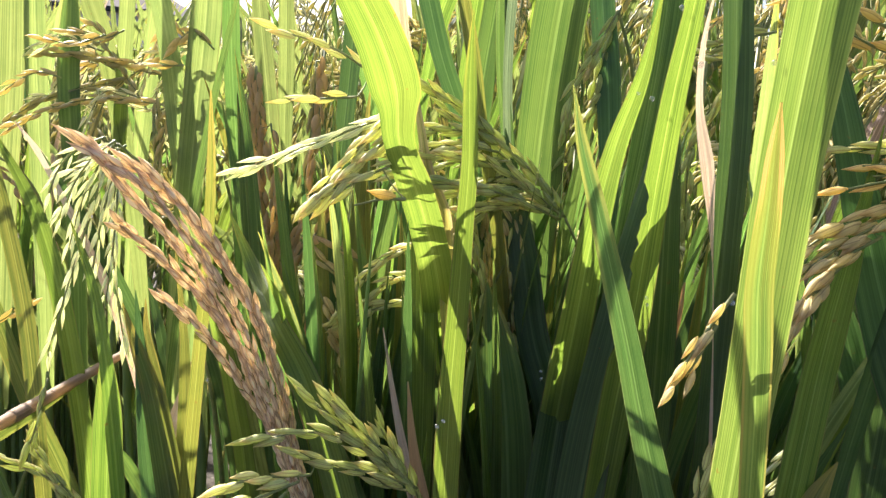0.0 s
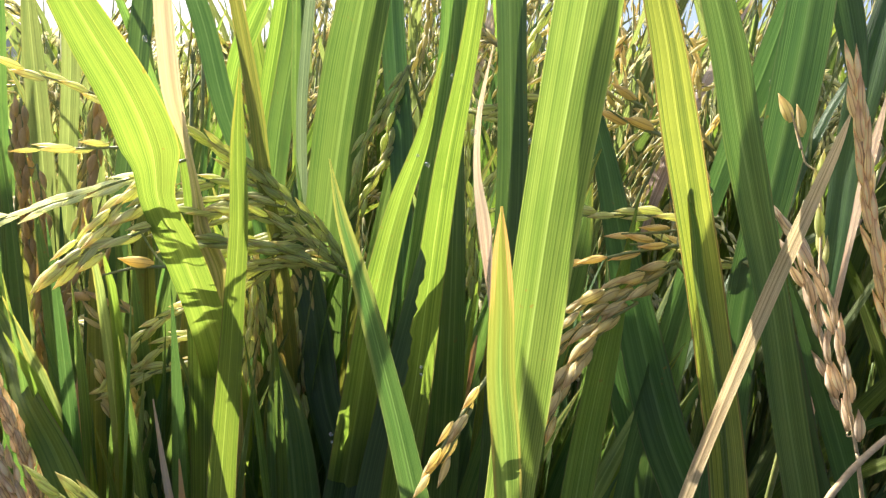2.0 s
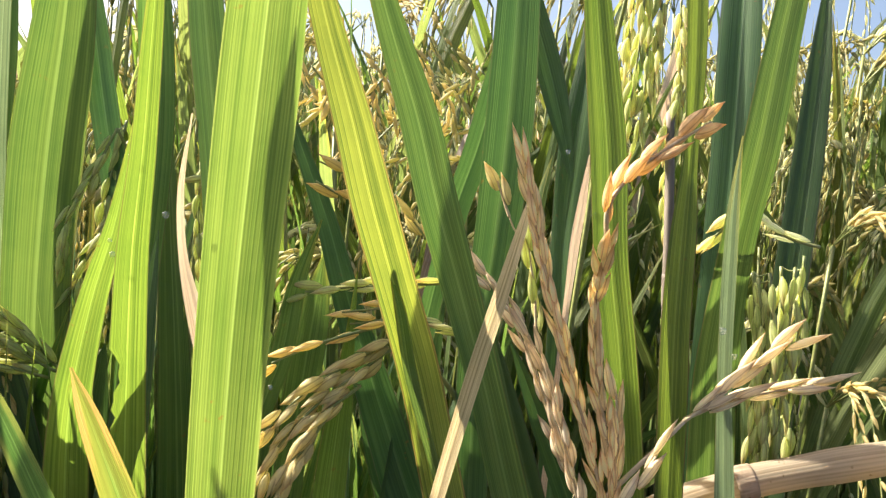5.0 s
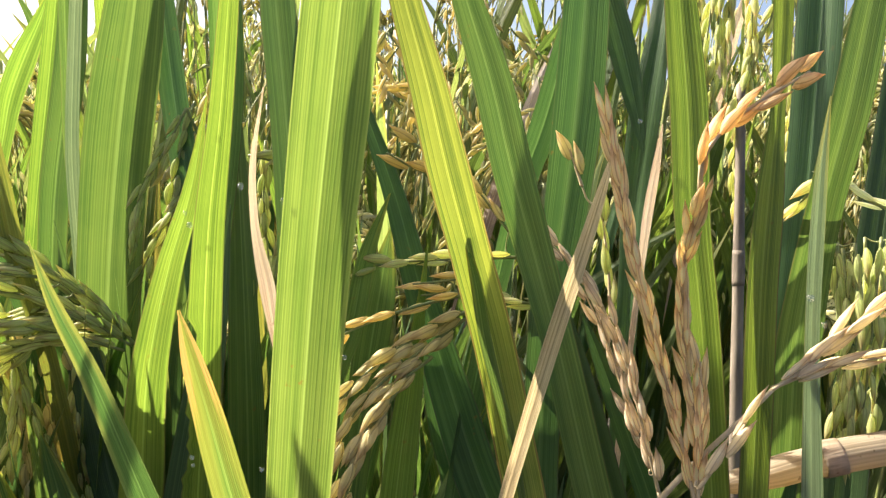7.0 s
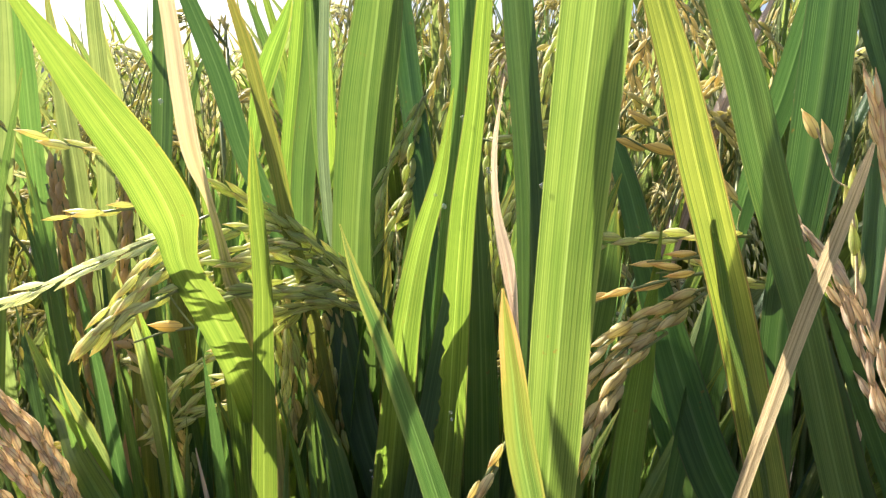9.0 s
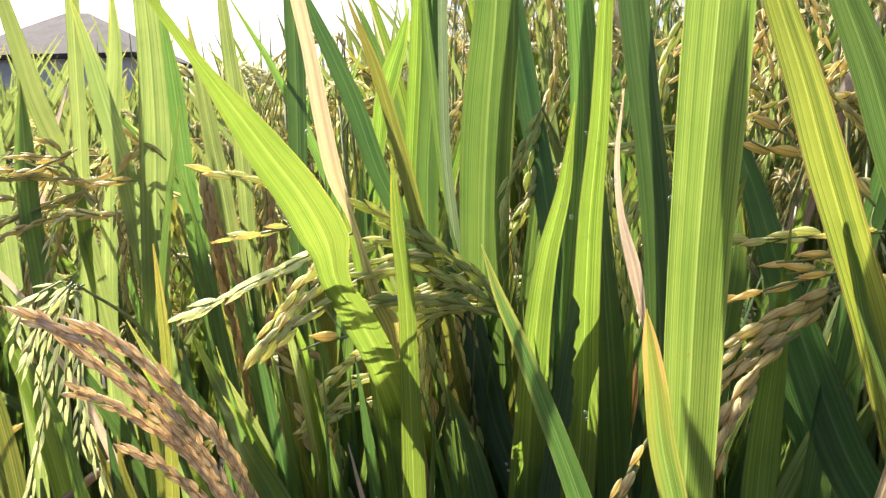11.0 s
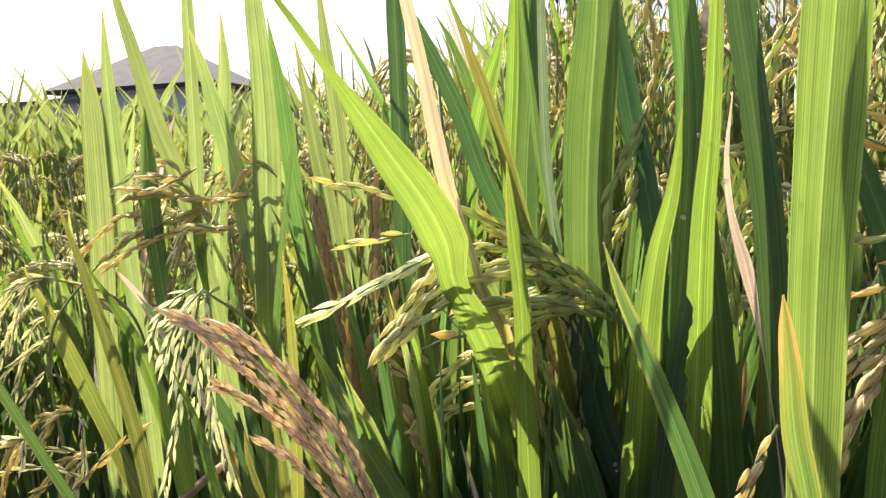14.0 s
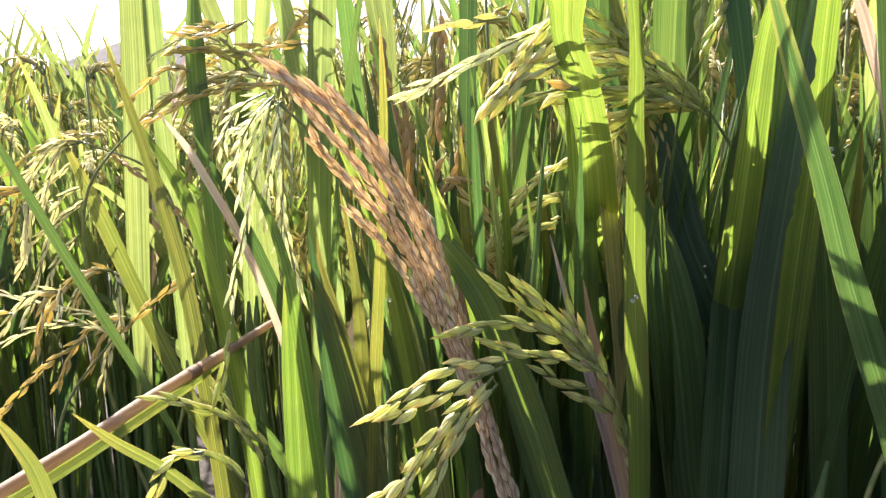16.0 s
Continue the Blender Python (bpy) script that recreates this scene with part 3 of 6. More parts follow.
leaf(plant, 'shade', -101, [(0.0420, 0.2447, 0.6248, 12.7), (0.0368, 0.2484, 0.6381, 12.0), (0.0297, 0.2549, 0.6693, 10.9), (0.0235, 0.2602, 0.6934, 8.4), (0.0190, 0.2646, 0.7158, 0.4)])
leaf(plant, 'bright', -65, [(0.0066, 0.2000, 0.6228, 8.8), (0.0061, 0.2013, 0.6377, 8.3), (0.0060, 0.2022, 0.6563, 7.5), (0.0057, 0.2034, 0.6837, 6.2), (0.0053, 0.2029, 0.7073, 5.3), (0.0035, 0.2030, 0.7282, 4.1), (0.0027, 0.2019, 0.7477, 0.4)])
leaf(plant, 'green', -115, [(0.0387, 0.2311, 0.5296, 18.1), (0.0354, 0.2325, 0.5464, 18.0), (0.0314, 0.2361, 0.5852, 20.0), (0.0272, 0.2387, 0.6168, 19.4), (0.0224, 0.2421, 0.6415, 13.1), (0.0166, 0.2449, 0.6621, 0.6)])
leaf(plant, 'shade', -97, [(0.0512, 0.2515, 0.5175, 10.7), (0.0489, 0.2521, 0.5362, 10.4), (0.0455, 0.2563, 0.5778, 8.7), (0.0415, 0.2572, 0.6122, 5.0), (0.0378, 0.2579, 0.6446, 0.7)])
leaf(plant, 'pale', -75, [(0.0007, 0.2371, 0.6748, 6.2), (-0.0012, 0.2357, 0.6858, 5.7), (-0.0077, 0.2356, 0.7005, 4.5), (-0.0099, 0.2350, 0.7109, 2.8), (-0.0137, 0.2349, 0.7251, 2.4), (-0.0180, 0.2355, 0.7370, 5.2), (-0.0220, 0.2383, 0.7566, 5.6), (-0.0259, 0.2427, 0.7802, 4.8), (-0.0307, 0.2461, 0.8038, 4.4), (-0.0354, 0.2498, 0.8293, 0.4)])
leaf(plant, 'bright', -84, [(-0.0063, 0.2407, 0.6714, 9.3), (-0.0081, 0.2393, 0.6908, 8.2), (-0.0114, 0.2383, 0.7093, 5.3), (-0.0148, 0.2382, 0.7236, 3.2), (-0.0171, 0.2384, 0.7340, 1.7), (-0.0188, 0.2389, 0.7391, 0.3)])
leaf(plant, 'shade', -61, [(0.0061, 0.2628, 0.7073, 6.3), (0.0003, 0.2619, 0.7232, 7.2), (-0.0055, 0.2616, 0.7366, 7.6), (-0.0150, 0.2654, 0.7648, 7.6), (-0.0263, 0.2687, 0.7911, 5.2), (-0.0361, 0.2715, 0.8130, 0.5)])
leaf(plant, 'yellow', -69, [(0.0134, 0.2491, 0.7009, 5.3), (0.0103, 0.2485, 0.7117, 5.5), (0.0055, 0.2498, 0.7348, 5.7), (0.0003, 0.2527, 0.7554, 5.3), (-0.0050, 0.2552, 0.7741, 4.8), (-0.0153, 0.2609, 0.8015, 0.4)])
leaf(plant, 'green', -88, [(0.0599, 0.2320, 0.6904, 8.1), (0.0628, 0.2350, 0.7214, 9.2), (0.0652, 0.2404, 0.7689, 9.9), (0.0639, 0.2448, 0.7975, 9.5), (0.0630, 0.2506, 0.8354, 0.4)])
leaf(plant, 'brown', -90, [(0.0123, 0.2062, 0.5441, 7.0), (0.0086, 0.2082, 0.5590, 6.8), (0.0016, 0.2124, 0.5898, 5.5), (-0.0043, 0.2155, 0.6127, 3.1), (-0.0076, 0.2184, 0.6326, 0.4)])
leaf(plant, 'pink', -88, [(0.0012, 0.2166, 0.5762, 3.8), (-0.0044, 0.2205, 0.5965, 3.5), (-0.0114, 0.2252, 0.6205, 2.3), (-0.0179, 0.2302, 0.6464, 0.4)])
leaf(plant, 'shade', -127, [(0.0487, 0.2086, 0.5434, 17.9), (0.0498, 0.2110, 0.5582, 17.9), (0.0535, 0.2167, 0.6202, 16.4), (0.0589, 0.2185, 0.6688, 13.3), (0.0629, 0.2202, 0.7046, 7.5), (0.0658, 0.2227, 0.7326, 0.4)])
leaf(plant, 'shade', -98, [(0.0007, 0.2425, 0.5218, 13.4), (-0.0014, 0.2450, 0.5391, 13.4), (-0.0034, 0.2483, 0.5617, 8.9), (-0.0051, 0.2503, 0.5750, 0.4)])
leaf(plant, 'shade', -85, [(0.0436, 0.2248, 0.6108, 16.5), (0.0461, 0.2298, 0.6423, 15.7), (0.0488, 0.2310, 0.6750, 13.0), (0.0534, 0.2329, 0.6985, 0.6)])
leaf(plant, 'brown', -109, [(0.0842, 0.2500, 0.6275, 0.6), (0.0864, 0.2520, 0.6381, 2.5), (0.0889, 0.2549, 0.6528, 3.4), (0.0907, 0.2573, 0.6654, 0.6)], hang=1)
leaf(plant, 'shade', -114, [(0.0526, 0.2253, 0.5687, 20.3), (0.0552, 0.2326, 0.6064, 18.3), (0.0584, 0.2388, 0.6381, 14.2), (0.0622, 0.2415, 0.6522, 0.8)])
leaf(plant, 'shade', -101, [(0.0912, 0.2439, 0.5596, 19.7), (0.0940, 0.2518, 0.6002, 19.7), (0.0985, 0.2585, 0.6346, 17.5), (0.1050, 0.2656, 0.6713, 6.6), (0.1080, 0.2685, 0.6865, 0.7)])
ear = panicle(plant, 'green')
spray(ear, 'green', 3.4, [(0.0417, 0.2466, 0.6870), (0.0309, 0.2479, 0.6999), (0.0189, 0.2487, 0.7092), (0.0048, 0.2474, 0.7195), (-0.0092, 0.2457, 0.7272)])
spray(ear, 'white', 2.8, [(-0.0125, 0.2283, 0.7210), (-0.0285, 0.2282, 0.7134), (-0.0465, 0.2268, 0.7051), (-0.0669, 0.2241, 0.6957)], splay=0.08)
spray(ear, 'straw', 3.6, [(-0.0168, 0.2135, 0.7188), (-0.0245, 0.2098, 0.7107), (-0.0327, 0.2056, 0.7001), (-0.0383, 0.2018, 0.6910)])
spray(ear, 'straw', 3.6, [(-0.0150, 0.2108, 0.7140), (-0.0255, 0.2066, 0.7041), (-0.0321, 0.2030, 0.6962), (-0.0365, 0.2020, 0.6916)])
spray(ear, 'straw', 4.6, [(-0.0131, 0.2096, 0.7051), (-0.0237, 0.2040, 0.6996), (-0.0315, 0.2028, 0.6945)])
spray(ear, 'gold', 30.0, [(-0.0119, 0.1999, 0.6945), (-0.0180, 0.1965, 0.6944), (-0.0253, 0.1927, 0.6926)])
spray(ear, 'green', 3.8, [(0.0404, 0.2446, 0.6876), (0.0243, 0.2433, 0.6985), (0.0081, 0.2393, 0.7052), (-0.0098, 0.2341, 0.7050)])
spray(ear, 'green', 3.8, [(0.0388, 0.2403, 0.6871), (0.0217, 0.2383, 0.6935), (0.0057, 0.2357, 0.6962), (-0.0101, 0.2296, 0.6959)])
spray(ear, 'straw', 6.0, [(-0.0327, 0.2374, 0.7220), (-0.0431, 0.2365, 0.7206), (-0.0540, 0.2357, 0.7197)])
spray(ear, 'straw', 7.0, [(-0.0292, 0.2430, 0.7305), (-0.0403, 0.2412, 0.7365), (-0.0503, 0.2390, 0.7392), (-0.0598, 0.2387, 0.7409)])
spray(ear, 'green', 3.6, [(0.0311, 0.2513, 0.6953), (0.0211, 0.2540, 0.7039), (0.0088, 0.2547, 0.7129), (-0.0036, 0.2550, 0.7199)])
spray(ear, 'green', 4.0, [(0.0077, 0.2546, 0.6868), (0.0114, 0.2528, 0.6738), (0.0172, 0.2524, 0.6557), (0.0207, 0.2515, 0.6352)])
spray(ear, 'tan', 4.4, [(0.0189, 0.2598, 0.6895), (0.0270, 0.2595, 0.6711), (0.0329, 0.2590, 0.6526), (0.0406, 0.2565, 0.6205)])
spray(ear, 'green', 4.0, [(0.0011, 0.2640, 0.6846), (0.0064, 0.2612, 0.6644), (0.0110, 0.2587, 0.6465)])
spray(ear, 'tan', 4.0, [(0.0135, 0.2652, 0.6873), (0.0170, 0.2621, 0.6661), (0.0196, 0.2595, 0.6482)])
spray(ear, 'straw', 3.6, [(0.0388, 0.2469, 0.6900), (0.0241, 0.2451, 0.6901), (0.0035, 0.2434, 0.6871)])
spray(ear, 'green', 3.6, [(0.0350, 0.2471, 0.6930), (0.0206, 0.2497, 0.6906), (0.0068, 0.2476, 0.6821)])
spray(ear, 'green', 3.6, [(0.0312, 0.2473, 0.6959), (0.0162, 0.2391, 0.6957), (0.0032, 0.2380, 0.6938)])
spray(ear, 'straw', 3.6, [(0.0274, 0.2476, 0.6989), (0.0127, 0.2473, 0.6943), (-0.0014, 0.2462, 0.6928)])
spray(ear, 'green', 3.6, [(0.0236, 0.2478, 0.7018), (0.0089, 0.2518, 0.6955), (-0.0113, 0.2501, 0.6926)])
spray(ear, 'green', 3.6, [(0.0198, 0.2480, 0.7048), (0.0054, 0.2605, 0.7027), (-0.0193, 0.2579, 0.6957)])
spray(ear, 'straw', 3.6, [(0.0160, 0.2483, 0.7077), (0.0016, 0.2426, 0.7087), (-0.0151, 0.2395, 0.6947)])
spray(ear, 'green', 3.6, [(0.0123, 0.2485, 0.7107), (-0.0023, 0.2432, 0.7086), (-0.0226, 0.2412, 0.7039)])
spray(ear, 'green', 3.6, [(0.0085, 0.2487, 0.7136), (-0.0062, 0.2519, 0.7134), (-0.0199, 0.2501, 0.7074)])
ear = panicle(plant, 'tan')
spray(ear, 'tan', 3.6, [(0.0240, 0.2639, 0.6893), (0.0262, 0.2605, 0.6662), (0.0277, 0.2575, 0.6464)])
spray(ear, 'green', 3.6, [(0.0285, 0.2723, 0.6879), (0.0306, 0.2686, 0.6634), (0.0323, 0.2635, 0.6300)])
spray(ear, 'straw', 3.6, [(0.0250, 0.2588, 0.6830), (0.0249, 0.2564, 0.6676), (0.0283, 0.2520, 0.6381)])
spray(ear, 'tan', 3.6, [(0.0066, 0.2653, 0.6928), (0.0091, 0.2614, 0.6666), (0.0124, 0.2575, 0.6405)])
spray(ear, 'green', 3.6, [(0.0300, 0.2603, 0.6856), (0.0323, 0.2575, 0.6670), (0.0347, 0.2541, 0.6439)])
spray(ear, 'straw', 3.6, [(0.0306, 0.2792, 0.6835), (0.0334, 0.2759, 0.6610), (0.0310, 0.2711, 0.6309)])
spray(ear, 'tan', 3.6, [(0.0237, 0.2796, 0.6794), (0.0246, 0.2768, 0.6610), (0.0270, 0.2723, 0.6313)])
spray(ear, 'green', 3.6, [(0.0022, 0.2641, 0.6918), (0.0017, 0.2602, 0.6673), (0.0024, 0.2556, 0.6371)])
spray(ear, 'straw', 3.6, [(0.0056, 0.2576, 0.6907), (0.0094, 0.2544, 0.6689), (0.0064, 0.2508, 0.6464)])
spray(ear, 'tan', 4.0, [(0.0452, 0.2493, 0.6119), (0.0379, 0.2534, 0.6419), (0.0316, 0.2563, 0.6634), (0.0254, 0.2598, 0.6891)])
spray(ear, 'tan', 4.0, [(0.0603, 0.2557, 0.5804), (0.0538, 0.2583, 0.6004), (0.0473, 0.2606, 0.6183)])
spray(ear, 'tan', 4.4, [(0.0550, 0.2582, 0.5811), (0.0477, 0.2620, 0.6003), (0.0395, 0.2653, 0.6173)])
ear = panicle(plant, 'green')
spray(ear, 'green', 4.0, [(0.0110, 0.2109, 0.5621), (0.0043, 0.2077, 0.5838), (-0.0013, 0.2038, 0.6009), (-0.0139, 0.1985, 0.6249)])
spray(ear, 'green', 4.2, [(-0.0046, 0.2004, 0.6067), (-0.0157, 0.1972, 0.6170), (-0.0334, 0.1949, 0.6236), (-0.0508, 0.1893, 0.6216)])
spray(ear, 'green', 4.2, [(-0.0016, 0.2023, 0.6042), (-0.0138, 0.1983, 0.6102), (-0.0228, 0.1960, 0.6124), (-0.0387, 0.1936, 0.6175)])
spray(ear, 'straw', 4.8, [(-0.0327, 0.1893, 0.6130), (-0.0504, 0.1801, 0.6142), (-0.0657, 0.1738, 0.6064), (-0.0737, 0.1704, 0.6012)])
spray(ear, 'straw', 4.8, [(-0.0354, 0.1869, 0.6120), (-0.0503, 0.1772, 0.6083), (-0.0649, 0.1732, 0.6020)])
spray(ear, 'straw', 4.2, [(-0.0385, 0.1843, 0.6097), (-0.0504, 0.1755, 0.5978), (-0.0610, 0.1711, 0.5867), (-0.0713, 0.1671, 0.5790)])
spray(ear, 'straw', 4.2, [(-0.0371, 0.1841, 0.6077), (-0.0463, 0.1759, 0.5985), (-0.0545, 0.1714, 0.5857), (-0.0592, 0.1675, 0.5756)])
spray(ear, 'straw', 4.4, [(-0.0439, 0.1812, 0.6052), (-0.0552, 0.1729, 0.5962), (-0.0632, 0.1685, 0.5844), (-0.0678, 0.1651, 0.5776)])
spray(ear, 'green', 3.8, [(-0.0066, 0.1988, 0.6101), (-0.0184, 0.1974, 0.6197), (-0.0281, 0.1960, 0.6282), (-0.0365, 0.1962, 0.6338)])
spray(ear, 'green', 3.8, [(-0.0060, 0.1969, 0.6107), (-0.0142, 0.1957, 0.6201), (-0.0230, 0.1945, 0.6295), (-0.0302, 0.1949, 0.6356)])
spray(ear, 'green', 4.6, [(0.0078, 0.2105, 0.5745), (0.0006, 0.2083, 0.5894), (-0.0093, 0.2043, 0.5948)])
spray(ear, 'green', 5.0, [(-0.0036, 0.2187, 0.5935), (-0.0134, 0.2184, 0.5956), (-0.0193, 0.2186, 0.5996)])
ear = panicle(plant, 'white')
spray(ear, 'white', 3.6, [(0.0956, 0.1985, 0.6089), (0.1018, 0.2002, 0.6180), (0.1065, 0.2013, 0.6235), (0.1131, 0.2020, 0.6274)])
spray(ear, 'white', 3.6, [(0.1017, 0.2004, 0.6083), (0.1081, 0.2018, 0.6158), (0.1154, 0.2029, 0.6215)])
spray(ear, 'straw', 3.4, [(0.0777, 0.1881, 0.6080), (0.0803, 0.1897, 0.6164), (0.0820, 0.1913, 0.6246), (0.0849, 0.1929, 0.6330)])
spray(ear, 'straw', 3.4, [(0.0801, 0.1899, 0.6071), (0.0842, 0.1919, 0.6173), (0.0873, 0.1936, 0.6257)])
spray(ear, 'tan', 3.6, [(0.0612, 0.1435, 0.6881), (0.0581, 0.1426, 0.6832), (0.0545, 0.1414, 0.6771), (0.0514, 0.1403, 0.6716), (0.0494, 0.1397, 0.6685)], size=0.7)
spray(ear, 'tan', 4.4, [(0.0580, 0.1422, 0.6814), (0.0552, 0.1411, 0.6754), (0.0527, 0.1401, 0.6706)], size=0.7)
ear = panicle(plant, 'green')
spray(ear, 'green', 3.8, [(0.0551, 0.2658, 0.7605), (0.0486, 0.2647, 0.7458), (0.0421, 0.2636, 0.7328), (0.0401, 0.2627, 0.7174)])
spray(ear, 'gold', 5.0, [(0.0405, 0.2731, 0.7153), (0.0393, 0.2747, 0.7055), (0.0376, 0.2756, 0.6976)])
spray(ear, 'green', 4.2, [(0.0581, 0.2759, 0.7637), (0.0532, 0.2754, 0.7424), (0.0509, 0.2744, 0.7250)])

plant = rice_plant(0.050, 0.315)
leaf(plant, 'green', -39, [(0.0270, 0.3012, 0.6845, 7.6), (0.0227, 0.3058, 0.7088, 7.6), (0.0178, 0.3111, 0.7376, 7.6), (0.0146, 0.3222, 0.7751, 8.4), (0.0119, 0.3337, 0.8184, 6.1), (0.0105, 0.3377, 0.8483, 0.9)])
leaf(plant, 'bright', -83, [(0.0028, 0.3373, 0.7228, 6.7), (0.0044, 0.3395, 0.7473, 7.6), (0.0069, 0.3423, 0.7809, 7.6), (0.0087, 0.3452, 0.8121, 6.3), (0.0096, 0.3489, 0.8477, 0.4)])
leaf(plant, 'notch', -92, [(0.0153, 0.2995, 0.5583, 20.9), (0.0090, 0.2681, 0.6078, 17.4), (0.0023, 0.2449, 0.6458, 13.9), (-0.0033, 0.2241, 0.6751, 11.4), (-0.0096, 0.2105, 0.6964, 10.5), (-0.0154, 0.2027, 0.7119, 9.3), (-0.0159, 0.1986, 0.7201, 11.6), (-0.0164, 0.1966, 0.7238, 14.0), (-0.0170, 0.1952, 0.7263, 14.3), (-0.0209, 0.1899, 0.7366, 13.3), (-0.0282, 0.1838, 0.7495, 11.1), (-0.0348, 0.1786, 0.7611, 7.3), (-0.0408, 0.1738, 0.7716, 3.3), (-0.0479, 0.1701, 0.7838, 2.2), (-0.0562, 0.1704, 0.7960, 1.3), (-0.0630, 0.1702, 0.8072, 0.2)])
leaf(plant, 'pale_green', -63, [(0.0240, 0.2862, 0.6879, 4.4), (0.0225, 0.2890, 0.7067, 5.0), (0.0195, 0.2941, 0.7403, 5.0), (0.0191, 0.3007, 0.7830, 5.0), (0.0196, 0.3073, 0.8256, 3.9), (0.0200, 0.3125, 0.8588, 0.6)])
leaf(plant, 'green', -91, [(0.0107, 0.3165, 0.6925, 9.5), (0.0110, 0.3218, 0.7264, 10.5), (0.0153, 0.3313, 0.7861, 11.1), (0.0149, 0.3386, 0.8331, 7.9), (0.0142, 0.3434, 0.8644, 0.5)])
ear = panicle(plant, 'green')
spray(ear, 'green', 3.8, [(0.0820, 0.2756, 0.7522), (0.0821, 0.2726, 0.7264), (0.0839, 0.2700, 0.7106), (0.0851, 0.2673, 0.6909)])
spray(ear, 'straw', 4.6, [(0.0734, 0.2502, 0.7466), (0.0814, 0.2446, 0.7454), (0.0893, 0.2393, 0.7460)])
spray(ear, 'green', 3.8, [(0.1071, 0.2649, 0.7924), (0.1015, 0.2646, 0.7797), (0.0982, 0.2617, 0.7624)])
spray(ear, 'green', 4.4, [(0.0971, 0.2297, 0.7528), (0.0868, 0.2286, 0.7497), (0.0786, 0.2276, 0.7464)])
spray(ear, 'green', 4.0, [(0.0982, 0.2617, 0.7624), (0.0950, 0.2577, 0.7379), (0.0845, 0.2534, 0.7139), (0.0844, 0.2495, 0.6892)])
spray(ear, 'green', 4.0, [(0.0634, 0.3081, 0.8138), (0.0667, 0.3031, 0.7804), (0.0608, 0.2992, 0.7570), (0.0500, 0.2856, 0.7391)])
spray(ear, 'green', 4.0, [(0.0571, 0.2752, 0.7347), (0.0474, 0.2719, 0.7175), (0.0423, 0.2696, 0.7045)])

plant = rice_plant(-0.050, 0.405)
leaf(plant, 'bright', -82, [(-0.0141, 0.3687, 0.7464, 7.2), (-0.0112, 0.3697, 0.7657, 9.6), (-0.0060, 0.3695, 0.7827, 9.6), (-0.0007, 0.3691, 0.7974, 6.2), (0.0034, 0.3690, 0.8120, 0.7)])
leaf(plant, 'lit', -76, [(-0.0998, 0.4234, 0.7058, 9.1), (-0.1027, 0.4313, 0.7581, 9.1), (-0.1083, 0.4391, 0.8106, 7.7), (-0.1135, 0.4475, 0.8665, 0.7)])

plant = rice_plant(0.150, 0.225)
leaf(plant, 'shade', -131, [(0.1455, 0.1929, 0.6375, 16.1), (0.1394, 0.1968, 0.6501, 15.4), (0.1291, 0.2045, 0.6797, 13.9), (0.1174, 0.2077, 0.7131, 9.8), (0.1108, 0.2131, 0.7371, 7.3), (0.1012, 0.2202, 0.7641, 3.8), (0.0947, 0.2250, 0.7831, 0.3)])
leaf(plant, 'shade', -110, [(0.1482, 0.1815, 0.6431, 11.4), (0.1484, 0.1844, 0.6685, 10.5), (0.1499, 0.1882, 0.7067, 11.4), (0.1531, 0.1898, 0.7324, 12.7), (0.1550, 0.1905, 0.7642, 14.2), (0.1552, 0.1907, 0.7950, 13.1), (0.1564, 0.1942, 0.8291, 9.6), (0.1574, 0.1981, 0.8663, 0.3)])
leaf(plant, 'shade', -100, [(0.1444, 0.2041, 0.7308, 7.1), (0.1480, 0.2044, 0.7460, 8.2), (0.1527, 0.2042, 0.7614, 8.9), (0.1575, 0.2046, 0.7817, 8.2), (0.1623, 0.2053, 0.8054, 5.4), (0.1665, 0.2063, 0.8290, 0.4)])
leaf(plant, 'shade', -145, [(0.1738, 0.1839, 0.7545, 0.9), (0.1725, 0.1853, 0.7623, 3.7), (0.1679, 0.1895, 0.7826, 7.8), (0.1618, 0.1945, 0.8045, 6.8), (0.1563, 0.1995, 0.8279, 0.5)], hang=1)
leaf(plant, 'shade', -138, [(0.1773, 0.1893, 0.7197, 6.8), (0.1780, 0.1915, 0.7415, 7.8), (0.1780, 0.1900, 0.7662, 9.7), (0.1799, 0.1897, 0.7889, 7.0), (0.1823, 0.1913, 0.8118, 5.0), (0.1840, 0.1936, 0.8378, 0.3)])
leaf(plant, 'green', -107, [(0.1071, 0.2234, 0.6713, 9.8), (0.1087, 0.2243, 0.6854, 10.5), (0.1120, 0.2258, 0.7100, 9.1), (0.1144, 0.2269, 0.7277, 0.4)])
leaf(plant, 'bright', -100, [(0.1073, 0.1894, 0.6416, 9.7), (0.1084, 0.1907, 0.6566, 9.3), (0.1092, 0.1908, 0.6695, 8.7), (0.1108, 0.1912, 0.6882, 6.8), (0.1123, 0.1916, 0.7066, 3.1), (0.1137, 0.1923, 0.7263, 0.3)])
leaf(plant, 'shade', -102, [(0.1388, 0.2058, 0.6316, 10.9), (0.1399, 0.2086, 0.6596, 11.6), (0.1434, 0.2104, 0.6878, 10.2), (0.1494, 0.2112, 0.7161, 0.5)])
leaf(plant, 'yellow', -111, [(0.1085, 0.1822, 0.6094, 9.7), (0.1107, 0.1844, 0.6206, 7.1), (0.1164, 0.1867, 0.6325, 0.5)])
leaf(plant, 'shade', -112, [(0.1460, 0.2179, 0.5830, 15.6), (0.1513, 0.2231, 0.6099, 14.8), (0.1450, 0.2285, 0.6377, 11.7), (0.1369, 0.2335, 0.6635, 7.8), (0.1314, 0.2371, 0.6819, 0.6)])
ear = panicle(plant, 'straw')
